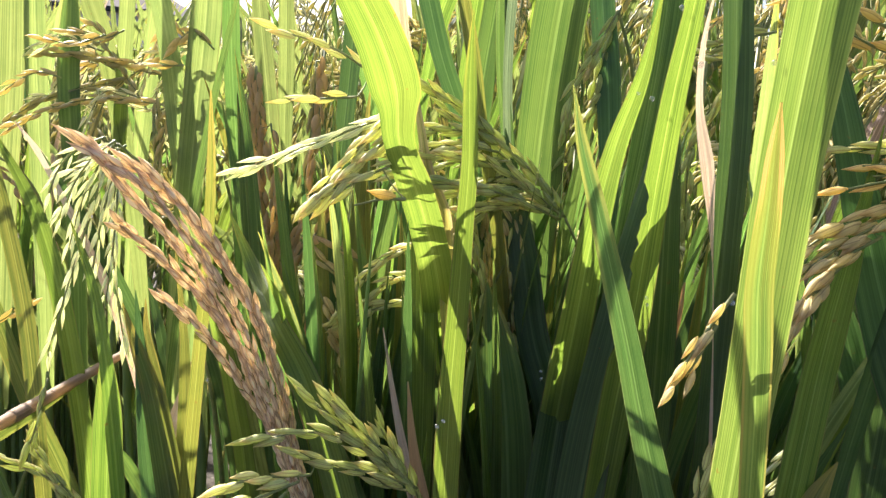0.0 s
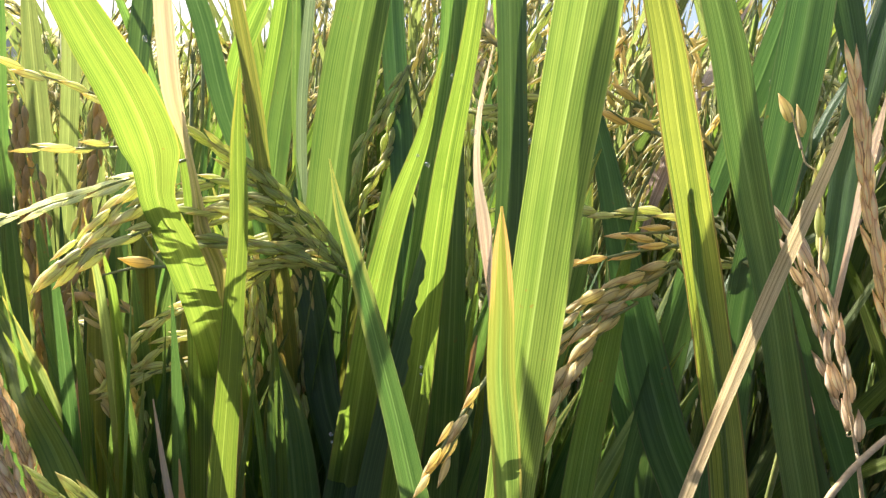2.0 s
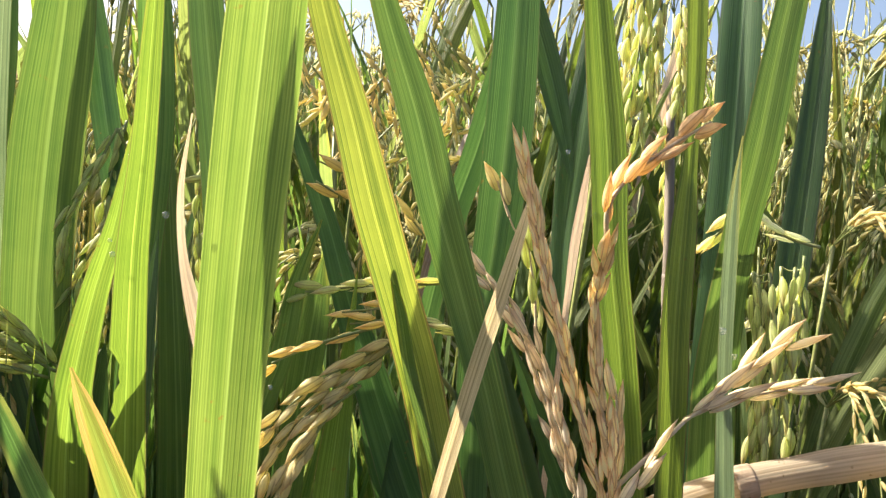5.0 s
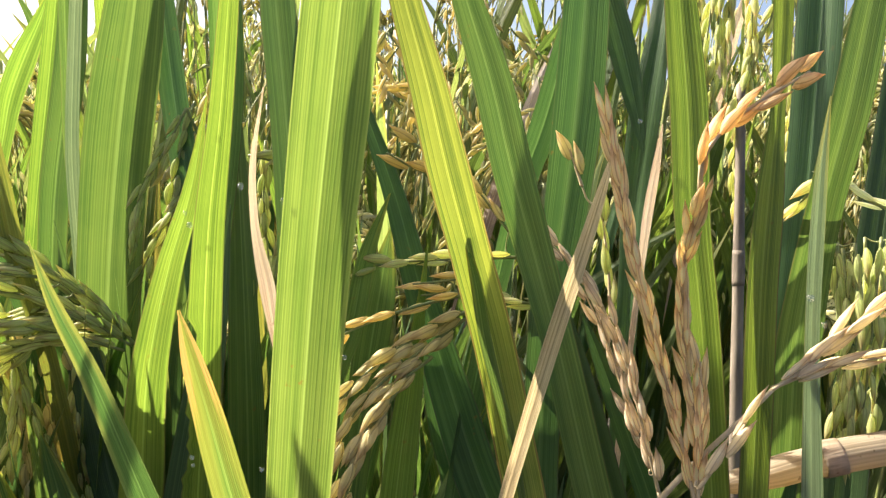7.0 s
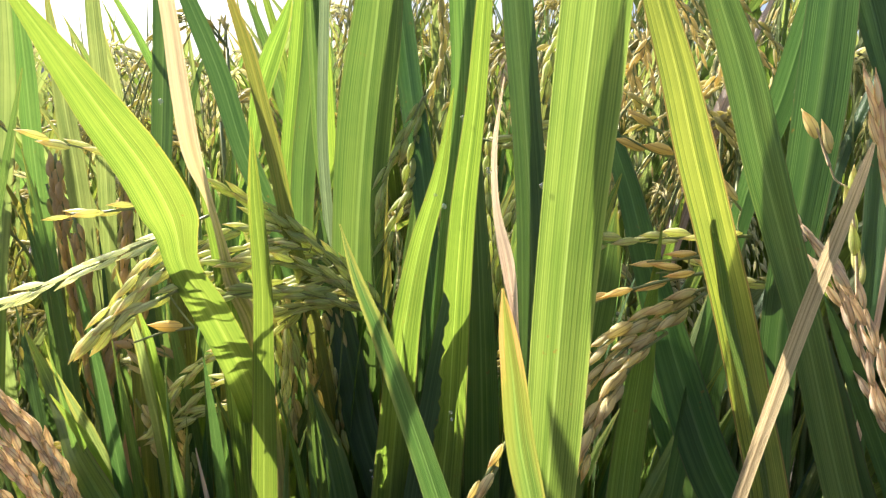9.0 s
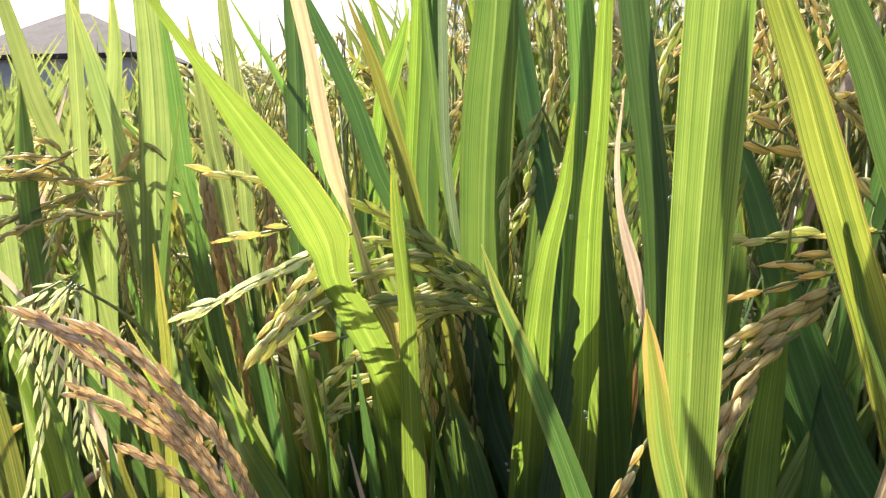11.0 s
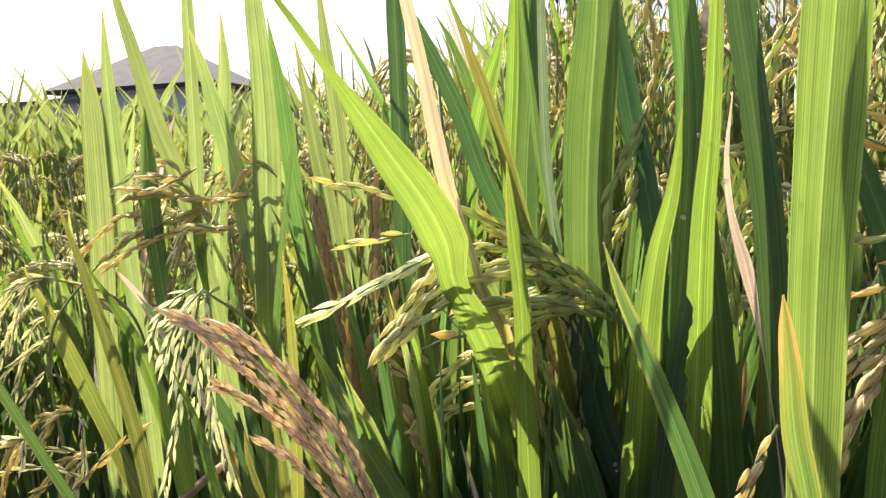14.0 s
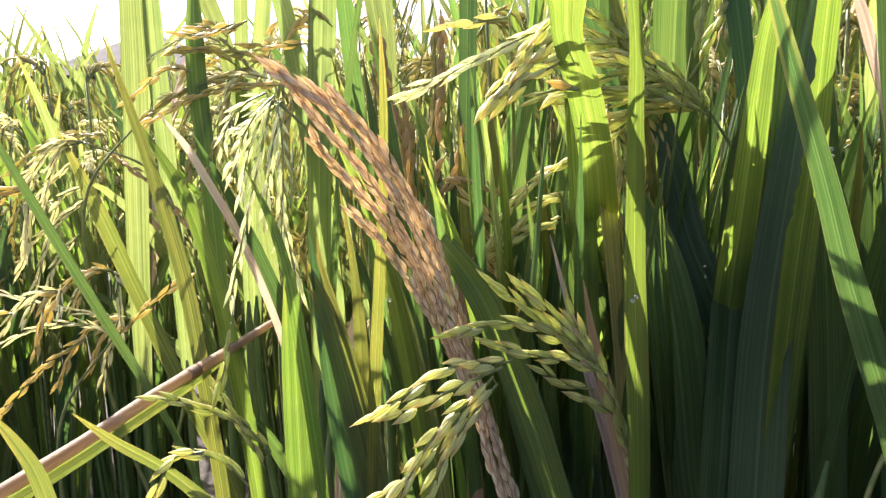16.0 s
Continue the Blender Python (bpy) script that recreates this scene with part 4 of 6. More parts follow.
spray(ear, 'tan', 4.4, [(0.1236, 0.1841, 0.7099), (0.1104, 0.1844, 0.7034), (0.0988, 0.1861, 0.6951), (0.0900, 0.1865, 0.6861)])
spray(ear, 'tan', 4.4, [(0.1237, 0.1839, 0.7084), (0.1131, 0.1831, 0.7016), (0.1032, 0.1841, 0.6937), (0.0929, 0.1838, 0.6827), (0.0880, 0.1825, 0.6731)])
spray(ear, 'tan', 4.2, [(0.1132, 0.1826, 0.6979), (0.1023, 0.1818, 0.6898), (0.0951, 0.1803, 0.6791), (0.0897, 0.1790, 0.6672)])
spray(ear, 'tan', 4.6, [(0.1040, 0.1812, 0.6902), (0.0964, 0.1799, 0.6802), (0.0917, 0.1782, 0.6676), (0.0893, 0.1773, 0.6611)])
spray(ear, 'gold', 9.5, [(0.1216, 0.1811, 0.7146), (0.1095, 0.1835, 0.7113), (0.1009, 0.1856, 0.7081), (0.0909, 0.1870, 0.7036)])
spray(ear, 'gold', 9.0, [(0.1251, 0.1867, 0.7185), (0.1185, 0.1892, 0.7167), (0.1101, 0.1924, 0.7152)])
spray(ear, 'gold', 11.0, [(0.1205, 0.1859, 0.7142), (0.1112, 0.1884, 0.7129)])
spray(ear, 'straw', 5.0, [(0.1543, 0.1867, 0.7094), (0.1394, 0.1929, 0.7108), (0.1259, 0.1946, 0.7145)])
spray(ear, 'straw', 5.0, [(0.1450, 0.1985, 0.7222), (0.1260, 0.2039, 0.7204), (0.1162, 0.2056, 0.7197), (0.1043, 0.2081, 0.7179)])
spray(ear, 'gold', 12.0, [(0.1118, 0.1937, 0.7507), (0.1028, 0.1967, 0.7546)])
spray(ear, 'gold', 8.0, [(0.1179, 0.1925, 0.7437), (0.1102, 0.1937, 0.7453), (0.1020, 0.1964, 0.7494)])
spray(ear, 'tan', 6.0, [(0.1418, 0.2006, 0.7294), (0.1371, 0.2033, 0.7356), (0.1324, 0.2059, 0.7418)])

plant = rice_plant(0.150, 0.135)
leaf(plant, 'stripe', -89, [(0.1317, 0.1574, 0.6583, 11.6), (0.1300, 0.1594, 0.6687, 11.3), (0.1277, 0.1615, 0.6796, 11.3), (0.1215, 0.1661, 0.7064, 11.2), (0.1140, 0.1660, 0.7268, 10.9), (0.1070, 0.1658, 0.7459, 11.1), (0.1018, 0.1677, 0.7642, 9.9), (0.0968, 0.1719, 0.7825, 8.2), (0.0891, 0.1809, 0.8152, 4.2), (0.0845, 0.1865, 0.8310, 0.3)])
leaf(plant, 'green', -77, [(0.1272, 0.1565, 0.6720, 2.4), (0.1244, 0.1580, 0.6841, 3.1), (0.1207, 0.1598, 0.6959, 3.4), (0.1178, 0.1623, 0.7075, 4.1), (0.1156, 0.1647, 0.7203, 3.8), (0.1127, 0.1672, 0.7318, 0.5)])
leaf(plant, 'green', -98, [(0.1480, 0.1508, 0.6595, 9.6), (0.1447, 0.1523, 0.6703, 9.5), (0.1415, 0.1538, 0.6814, 9.5), (0.1343, 0.1578, 0.7082, 8.8), (0.1290, 0.1621, 0.7275, 9.6), (0.1228, 0.1648, 0.7468, 10.3), (0.1182, 0.1690, 0.7661, 10.0), (0.1123, 0.1736, 0.7853, 7.8), (0.1038, 0.1803, 0.8133, 3.4), (0.1000, 0.1831, 0.8235, 0.3)])
leaf(plant, 'pink', -98, [(0.1708, 0.1763, 0.7248, 2.2), (0.1721, 0.1772, 0.7373, 2.9), (0.1739, 0.1779, 0.7498, 2.5), (0.1754, 0.1787, 0.7623, 0.4)])
leaf(plant, 'bright', -107, [(0.1652, 0.1338, 0.6661, 7.6), (0.1644, 0.1352, 0.6759, 7.6), (0.1627, 0.1385, 0.6989, 7.8), (0.1605, 0.1404, 0.7168, 7.8), (0.1576, 0.1429, 0.7369, 8.0), (0.1563, 0.1463, 0.7619, 8.6), (0.1540, 0.1501, 0.7868, 7.2), (0.1513, 0.1548, 0.8180, 3.3), (0.1502, 0.1568, 0.8317, 0.3)])
leaf(plant, 'bright', -117, [(0.1676, 0.1267, 0.6695, 6.5), (0.1680, 0.1276, 0.6791, 6.5), (0.1678, 0.1292, 0.7017, 6.8), (0.1674, 0.1310, 0.7261, 6.7), (0.1684, 0.1327, 0.7443, 6.2), (0.1697, 0.1343, 0.7625, 3.4), (0.1704, 0.1360, 0.7794, 4.4), (0.1705, 0.1382, 0.7987, 4.7), (0.1707, 0.1413, 0.8265, 0.3)])
leaf(plant, 'pale_green', -106, [(0.1855, 0.1256, 0.6675, 6.2), (0.1853, 0.1268, 0.6774, 5.9), (0.1845, 0.1313, 0.7132, 4.1), (0.1843, 0.1332, 0.7387, 4.2), (0.1842, 0.1339, 0.7538, 3.1), (0.1856, 0.1349, 0.7677, 0.3)])
leaf(plant, 'straw', -107, [(0.1186, 0.1525, 0.6628, 3.4), (0.1205, 0.1518, 0.6733, 3.4), (0.1241, 0.1504, 0.6923, 3.8), (0.1289, 0.1496, 0.7128, 4.1), (0.1338, 0.1488, 0.7318, 3.5), (0.1357, 0.1463, 0.7456, 2.0), (0.1360, 0.1447, 0.7519, 0.2)])
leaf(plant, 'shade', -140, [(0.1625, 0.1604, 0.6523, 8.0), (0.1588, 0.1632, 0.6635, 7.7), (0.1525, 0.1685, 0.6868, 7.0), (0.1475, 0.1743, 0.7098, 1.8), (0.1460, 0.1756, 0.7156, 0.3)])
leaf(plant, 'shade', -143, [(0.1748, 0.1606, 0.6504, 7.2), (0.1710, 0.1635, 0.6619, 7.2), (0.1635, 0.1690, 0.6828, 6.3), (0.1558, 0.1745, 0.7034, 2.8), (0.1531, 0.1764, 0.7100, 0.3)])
ear = panicle(plant, 'brown2')
spray(ear, 'brown2', 2.3, [(0.1525, 0.1274, 0.6788), (0.1469, 0.1296, 0.6973), (0.1407, 0.1321, 0.7154), (0.1356, 0.1338, 0.7307), (0.1327, 0.1351, 0.7413), (0.1290, 0.1374, 0.7572)], size=0.92, splay=0.10)
spray(ear, 'brown2', 2.3, [(0.1529, 0.1272, 0.6788), (0.1493, 0.1264, 0.6965), (0.1431, 0.1257, 0.7157), (0.1392, 0.1234, 0.7295), (0.1331, 0.1143, 0.7417)], size=0.92, splay=0.10)
spray(ear, 'tan2', 3.4, [(0.1319, 0.1129, 0.7441), (0.1296, 0.1102, 0.7502), (0.1333, 0.1094, 0.7560), (0.1387, 0.1087, 0.7601), (0.1487, 0.1085, 0.7660)], size=0.85, splay=0.16)
spray(ear, 'brown2', 5.0, [(0.1546, 0.1297, 0.6875), (0.1554, 0.1317, 0.6979), (0.1554, 0.1339, 0.7084)], splay=0.15)
spray(ear, 'white2', 6.0, [(0.1486, 0.1232, 0.6854), (0.1512, 0.1226, 0.6896), (0.1561, 0.1206, 0.6991)])
ear = panicle(plant, 'white2')
spray(ear, 'white2', 3.4, [(0.1682, 0.1260, 0.7037), (0.1753, 0.1238, 0.7097), (0.1811, 0.1211, 0.7167), (0.1878, 0.1179, 0.7224)], size=1.15, splay=0.14)
spray(ear, 'white2', 4.0, [(0.1698, 0.1275, 0.7036), (0.1784, 0.1234, 0.7085), (0.1864, 0.1194, 0.7114), (0.1932, 0.1147, 0.7139)], size=1.1, splay=0.12)
ear = panicle(plant, 'tan')
spray(ear, 'brown', 4.0, [(0.1664, 0.1552, 0.6681), (0.1628, 0.1583, 0.6822), (0.1585, 0.1620, 0.6990), (0.1504, 0.1674, 0.7170), (0.1398, 0.1777, 0.7309)])
spray(ear, 'brown', 4.0, [(0.1682, 0.1614, 0.6713), (0.1636, 0.1672, 0.6865), (0.1604, 0.1723, 0.7007), (0.1537, 0.1767, 0.7153)])
spray(ear, 'green', 5.0, [(0.1566, 0.1685, 0.7108), (0.1556, 0.1706, 0.7254), (0.1524, 0.1712, 0.7385)])
spray(ear, 'tan', 7.0, [(0.1480, 0.1737, 0.7439), (0.1448, 0.1760, 0.7531)])

plant = rice_plant(0.250, 0.135)
leaf(plant, 'green', -115, [(0.2063, 0.1527, 0.6468, 13.9), (0.2047, 0.1499, 0.6643, 13.5), (0.1985, 0.1468, 0.7090, 11.8), (0.1913, 0.1376, 0.7451, 8.8), (0.1913, 0.1344, 0.7645, 9.4), (0.1940, 0.1340, 0.7896, 8.4), (0.1987, 0.1350, 0.8150, 5.6), (0.2019, 0.1356, 0.8316, 0.3)])
leaf(plant, 'shade', -139, [(0.2053, 0.1546, 0.7069, 10.6), (0.2075, 0.1572, 0.7372, 10.9), (0.2098, 0.1606, 0.7751, 11.2), (0.2108, 0.1628, 0.7978, 11.5), (0.2116, 0.1660, 0.8280, 7.6), (0.2121, 0.1689, 0.8552, 0.3)])
leaf(plant, 'shade', -144, [(0.2279, 0.1506, 0.6582, 11.2), (0.2302, 0.1533, 0.6901, 11.2), (0.2346, 0.1561, 0.7301, 9.6), (0.2384, 0.1583, 0.7622, 8.8), (0.2415, 0.1607, 0.7941, 6.4), (0.2438, 0.1634, 0.8261, 0.3)])
ear = panicle(plant, 'green')
spray(ear, 'green', 3.6, [(0.2142, 0.1518, 0.7334), (0.2134, 0.1478, 0.7144), (0.2117, 0.1442, 0.6957), (0.2115, 0.1426, 0.6811)])
spray(ear, 'green', 3.6, [(0.2132, 0.1458, 0.7340), (0.2123, 0.1419, 0.7156), (0.2109, 0.1392, 0.6973), (0.2099, 0.1380, 0.6830)])
spray(ear, 'green', 3.6, [(0.2293, 0.1484, 0.7387), (0.2263, 0.1454, 0.7208), (0.2227, 0.1427, 0.7032), (0.2216, 0.1414, 0.6884)])
spray(ear, 'green', 3.6, [(0.2267, 0.1534, 0.7350), (0.2253, 0.1494, 0.7138), (0.2232, 0.1457, 0.6930)])
spray(ear, 'green', 3.8, [(0.2120, 0.1482, 0.7323), (0.2122, 0.1440, 0.7152), (0.2105, 0.1405, 0.6969), (0.2092, 0.1392, 0.6811)])
spray(ear, 'green', 3.8, [(0.2234, 0.1462, 0.7357), (0.2199, 0.1431, 0.7153), (0.2170, 0.1405, 0.7011), (0.2134, 0.1378, 0.6843)])
spray(ear, 'straw', 5.0, [(0.1966, 0.1415, 0.7506), (0.1916, 0.1429, 0.7455), (0.1867, 0.1444, 0.7404)])
spray(ear, 'white', 5.0, [(0.2183, 0.1360, 0.7423), (0.2106, 0.1394, 0.7442), (0.2040, 0.1425, 0.7482)])

plant = rice_plant(-0.050, 0.315)
leaf(plant, 'shade', -81, [(-0.0498, 0.3240, 0.6993, 8.2), (-0.0489, 0.3308, 0.7422, 8.7), (-0.0487, 0.3370, 0.7825, 8.7), (-0.0492, 0.3432, 0.8229, 8.2), (-0.0503, 0.3494, 0.8632, 0.5)])
leaf(plant, 'lit', -75, [(-0.0900, 0.3596, 0.6826, 9.7), (-0.0941, 0.3640, 0.7129, 9.7), (-0.1017, 0.3706, 0.7583, 8.2), (-0.1107, 0.3785, 0.8129, 0.6)])
leaf(plant, 'brown', -79, [(-0.0510, 0.2783, 0.6011, 7.4), (-0.0528, 0.2861, 0.6191, 7.0), (-0.0544, 0.2918, 0.6367, 0.5)])
ear = panicle(plant, 'tan')
spray(ear, 'tan', 3.8, [(-0.0748, 0.3197, 0.6159), (-0.0802, 0.3246, 0.6494), (-0.0872, 0.3290, 0.6802), (-0.0905, 0.3287, 0.7059), (-0.0954, 0.3354, 0.7250)])
spray(ear, 'green', 3.8, [(-0.0742, 0.3293, 0.6118), (-0.0761, 0.3323, 0.6318), (-0.0795, 0.3352, 0.6519), (-0.0829, 0.3381, 0.6720)])
spray(ear, 'green', 4.0, [(-0.0906, 0.3311, 0.6298), (-0.0953, 0.3344, 0.6528), (-0.1011, 0.3415, 0.6750)])
spray(ear, 'tan', 4.4, [(-0.0637, 0.3058, 0.6522), (-0.0552, 0.3082, 0.6648), (-0.0518, 0.3108, 0.6802)])
ear = panicle(plant, 'tan')
spray(ear, 'tan', 3.6, [(-0.0921, 0.3315, 0.7328), (-0.0878, 0.3276, 0.7054), (-0.0805, 0.3242, 0.6794), (-0.0775, 0.3205, 0.6534)])
spray(ear, 'green', 3.6, [(-0.0978, 0.3360, 0.7196), (-0.0904, 0.3323, 0.6916), (-0.0846, 0.3285, 0.6636), (-0.0724, 0.3244, 0.6300)])
spray(ear, 'tan', 3.6, [(-0.0812, 0.3185, 0.7080), (-0.0767, 0.3151, 0.6840), (-0.0760, 0.3115, 0.6602), (-0.0736, 0.3084, 0.6390)])
spray(ear, 'tan', 3.6, [(-0.0621, 0.3307, 0.7423), (-0.0614, 0.3266, 0.7155), (-0.0634, 0.3218, 0.6860)])
spray(ear, 'green', 3.6, [(-0.0655, 0.3347, 0.7375), (-0.0650, 0.3305, 0.7103), (-0.0667, 0.3261, 0.6831)])
spray(ear, 'tan', 3.6, [(-0.0592, 0.3152, 0.6743), (-0.0658, 0.3126, 0.6613), (-0.0692, 0.3100, 0.6468), (-0.0696, 0.3079, 0.6336)])
spray(ear, 'tan', 3.6, [(-0.0613, 0.3078, 0.6605), (-0.0649, 0.3055, 0.6476), (-0.0662, 0.3017, 0.6242)])
spray(ear, 'green', 3.6, [(-0.0752, 0.3160, 0.6691), (-0.0765, 0.3136, 0.6545), (-0.0725, 0.3102, 0.6304)])
spray(ear, 'tan', 3.6, [(-0.0492, 0.2808, 0.6433), (-0.0433, 0.2798, 0.6335), (-0.0342, 0.2786, 0.6200), (-0.0279, 0.2765, 0.6030)])
spray(ear, 'tan', 3.6, [(-0.0473, 0.2838, 0.6287), (-0.0388, 0.2826, 0.6163), (-0.0317, 0.2802, 0.5965)])
spray(ear, 'green', 3.6, [(-0.0250, 0.2775, 0.6401), (-0.0288, 0.2753, 0.6284), (-0.0254, 0.2730, 0.6117), (-0.0220, 0.2715, 0.5998)])

plant = rice_plant(-0.250, 0.405)
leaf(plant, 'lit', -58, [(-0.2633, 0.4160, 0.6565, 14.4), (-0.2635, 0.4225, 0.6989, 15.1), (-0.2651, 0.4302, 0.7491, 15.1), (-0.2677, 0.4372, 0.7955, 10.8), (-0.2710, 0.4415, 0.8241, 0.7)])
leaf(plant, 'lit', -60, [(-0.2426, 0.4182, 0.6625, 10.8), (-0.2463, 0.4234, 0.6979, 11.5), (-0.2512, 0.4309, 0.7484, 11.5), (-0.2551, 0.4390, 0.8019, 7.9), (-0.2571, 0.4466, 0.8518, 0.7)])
ear = panicle(plant, 'green')
spray(ear, 'green', 3.8, [(-0.2381, 0.3730, 0.6922), (-0.2216, 0.3767, 0.7047), (-0.2019, 0.3801, 0.7139), (-0.1823, 0.3830, 0.7198)])
spray(ear, 'green', 3.8, [(-0.1588, 0.3762, 0.7261), (-0.1778, 0.3749, 0.7298), (-0.1969, 0.3733, 0.7320), (-0.2128, 0.3716, 0.7315)])
spray(ear, 'green', 3.8, [(-0.1519, 0.3653, 0.7173), (-0.1491, 0.3617, 0.6926), (-0.1479, 0.3579, 0.6679)])
spray(ear, 'green', 3.8, [(-0.1362, 0.3688, 0.7291), (-0.1335, 0.3651, 0.7044), (-0.1400, 0.3611, 0.6831)])
spray(ear, 'green', 3.8, [(-0.1812, 0.3715, 0.7110), (-0.1879, 0.3669, 0.6859), (-0.1945, 0.3632, 0.6672)])
spray(ear, 'straw', 4.6, [(-0.1264, 0.3710, 0.7367), (-0.1359, 0.3712, 0.7420), (-0.1546, 0.3687, 0.7327)])
spray(ear, 'white', 4.6, [(-0.1924, 0.4341, 0.7395), (-0.2047, 0.4336, 0.7411), (-0.2261, 0.4289, 0.7188)])
spray(ear, 'straw', 4.6, [(-0.1759, 0.3892, 0.7103), (-0.1894, 0.3885, 0.7106), (-0.1931, 0.3868, 0.7013)])
spray(ear, 'white', 4.6, [(-0.2122, 0.4228, 0.7465), (-0.2216, 0.4224, 0.7476), (-0.2481, 0.4188, 0.7349)])
spray(ear, 'straw', 4.6, [(-0.1869, 0.3964, 0.7260), (-0.2036, 0.3968, 0.7346), (-0.2167, 0.3940, 0.7219)])
spray(ear, 'white', 4.6, [(-0.1900, 0.3900, 0.7167), (-0.2041, 0.3885, 0.7124), (-0.2277, 0.3864, 0.7087)])
spray(ear, 'straw', 4.6, [(-0.1567, 0.3938, 0.7252), (-0.1723, 0.3931, 0.7270), (-0.1858, 0.3906, 0.7159)])
spray(ear, 'white', 4.6, [(-0.1362, 0.4300, 0.7125), (-0.1565, 0.4297, 0.7187), (-0.1691, 0.4246, 0.6909)])
spray(ear, 'straw', 4.6, [(-0.1206, 0.3586, 0.7399), (-0.1314, 0.3592, 0.7480), (-0.1405, 0.3574, 0.7394)])
spray(ear, 'white', 4.6, [(-0.1662, 0.4299, 0.7103), (-0.1758, 0.4287, 0.7062), (-0.2009, 0.4275, 0.7086)])
spray(ear, 'straw', 4.6, [(-0.1214, 0.3638, 0.7093), (-0.1390, 0.3631, 0.7121), (-0.1479, 0.3592, 0.6898)])
spray(ear, 'white', 4.6, [(-0.1318, 0.3891, 0.7378), (-0.1447, 0.3889, 0.7415), (-0.1526, 0.3869, 0.7318)])
spray(ear, 'straw', 4.6, [(-0.1466, 0.4015, 0.7434), (-0.1586, 0.4023, 0.7536), (-0.1715, 0.3979, 0.7304)])
spray(ear, 'white', 4.6, [(-0.1854, 0.4425, 0.7416), (-0.2047, 0.4399, 0.7324), (-0.2066, 0.4404, 0.7360)])
spray(ear, 'straw', 4.6, [(-0.2007, 0.3658, 0.7198), (-0.2084, 0.3656, 0.7217), (-0.2366, 0.3612, 0.7042)])
spray(ear, 'white', 4.6, [(-0.2102, 0.4340, 0.7396), (-0.2258, 0.4325, 0.7362), (-0.2305, 0.4327, 0.7393)])
spray(ear, 'straw', 4.6, [(-0.1327, 0.3515, 0.7308), (-0.1497, 0.3503, 0.7294), (-0.1639, 0.3496, 0.7308)])
spray(ear, 'white', 4.6, [(-0.1436, 0.4324, 0.7398), (-0.1570, 0.4322, 0.7440), (-0.1762, 0.4271, 0.7187)])
spray(ear, 'straw', 4.6, [(-0.1906, 0.3958, 0.7417), (-0.2000, 0.3965, 0.7498), (-0.2108, 0.3945, 0.7416)])
spray(ear, 'white', 4.6, [(-0.1866, 0.3726, 0.7359), (-0.2021, 0.3724, 0.7407), (-0.2132, 0.3706, 0.7336)])
spray(ear, 'straw', 4.6, [(-0.1701, 0.3697, 0.7462), (-0.1766, 0.3687, 0.7423), (-0.1974, 0.3676, 0.7436)])
spray(ear, 'white', 4.6, [(-0.1537, 0.3510, 0.7137), (-0.1693, 0.3504, 0.7158), (-0.1795, 0.3470, 0.6980)])
spray(ear, 'straw', 4.6, [(-0.1861, 0.4098, 0.7251), (-0.2062, 0.4092, 0.7294), (-0.2239, 0.4052, 0.7104)])
spray(ear, 'white', 4.6, [(-0.1479, 0.3784, 0.7300), (-0.1545, 0.3791, 0.7373), (-0.1659, 0.3749, 0.7148)])
spray(ear, 'straw', 4.6, [(-0.1709, 0.3521, 0.7419), (-0.1869, 0.3503, 0.7363), (-0.1996, 0.3498, 0.7377)])
spray(ear, 'white', 4.6, [(-0.1902, 0.3880, 0.7357), (-0.1987, 0.3877, 0.7372), (-0.2133, 0.3835, 0.7154)])

plant = rice_plant(-0.150, 0.405)
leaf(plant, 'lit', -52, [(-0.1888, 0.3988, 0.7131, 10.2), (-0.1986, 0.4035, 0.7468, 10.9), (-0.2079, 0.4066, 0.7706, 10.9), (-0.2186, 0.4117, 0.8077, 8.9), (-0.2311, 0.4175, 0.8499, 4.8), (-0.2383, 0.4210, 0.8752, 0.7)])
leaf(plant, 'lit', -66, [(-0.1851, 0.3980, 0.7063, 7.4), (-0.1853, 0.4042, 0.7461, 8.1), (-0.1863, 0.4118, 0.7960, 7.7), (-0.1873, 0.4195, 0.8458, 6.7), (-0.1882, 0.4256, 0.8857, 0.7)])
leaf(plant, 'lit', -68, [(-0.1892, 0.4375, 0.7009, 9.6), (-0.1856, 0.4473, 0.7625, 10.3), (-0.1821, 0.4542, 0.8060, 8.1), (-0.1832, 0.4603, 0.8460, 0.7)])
leaf(plant, 'green', -62, [(-0.1989, 0.3725, 0.6782, 9.6), (-0.2035, 0.3782, 0.7164, 10.9), (-0.2049, 0.3840, 0.7544, 8.3), (-0.2059, 0.3884, 0.7829, 0.6)])
ear = panicle(plant, 'straw')
spray(ear, 'straw', 4.2, [(-0.1496, 0.3665, 0.7111), (-0.1833, 0.3682, 0.7111), (-0.2058, 0.3677, 0.7046), (-0.2271, 0.3643, 0.6927)])
spray(ear, 'green', 4.6, [(-0.1592, 0.3714, 0.7078), (-0.1749, 0.3828, 0.7229), (-0.1978, 0.3940, 0.7405), (-0.2142, 0.3920, 0.7350)])
spray(ear, 'green', 4.6, [(-0.1780, 0.3671, 0.6881), (-0.1942, 0.3776, 0.6980), (-0.2055, 0.3744, 0.6824), (-0.2089, 0.3713, 0.6635)])
spray(ear, 'green', 4.6, [(-0.2766, 0.4107, 0.6871), (-0.3071, 0.4188, 0.6877), (-0.3351, 0.4254, 0.6774), (-0.3499, 0.4228, 0.6668)])
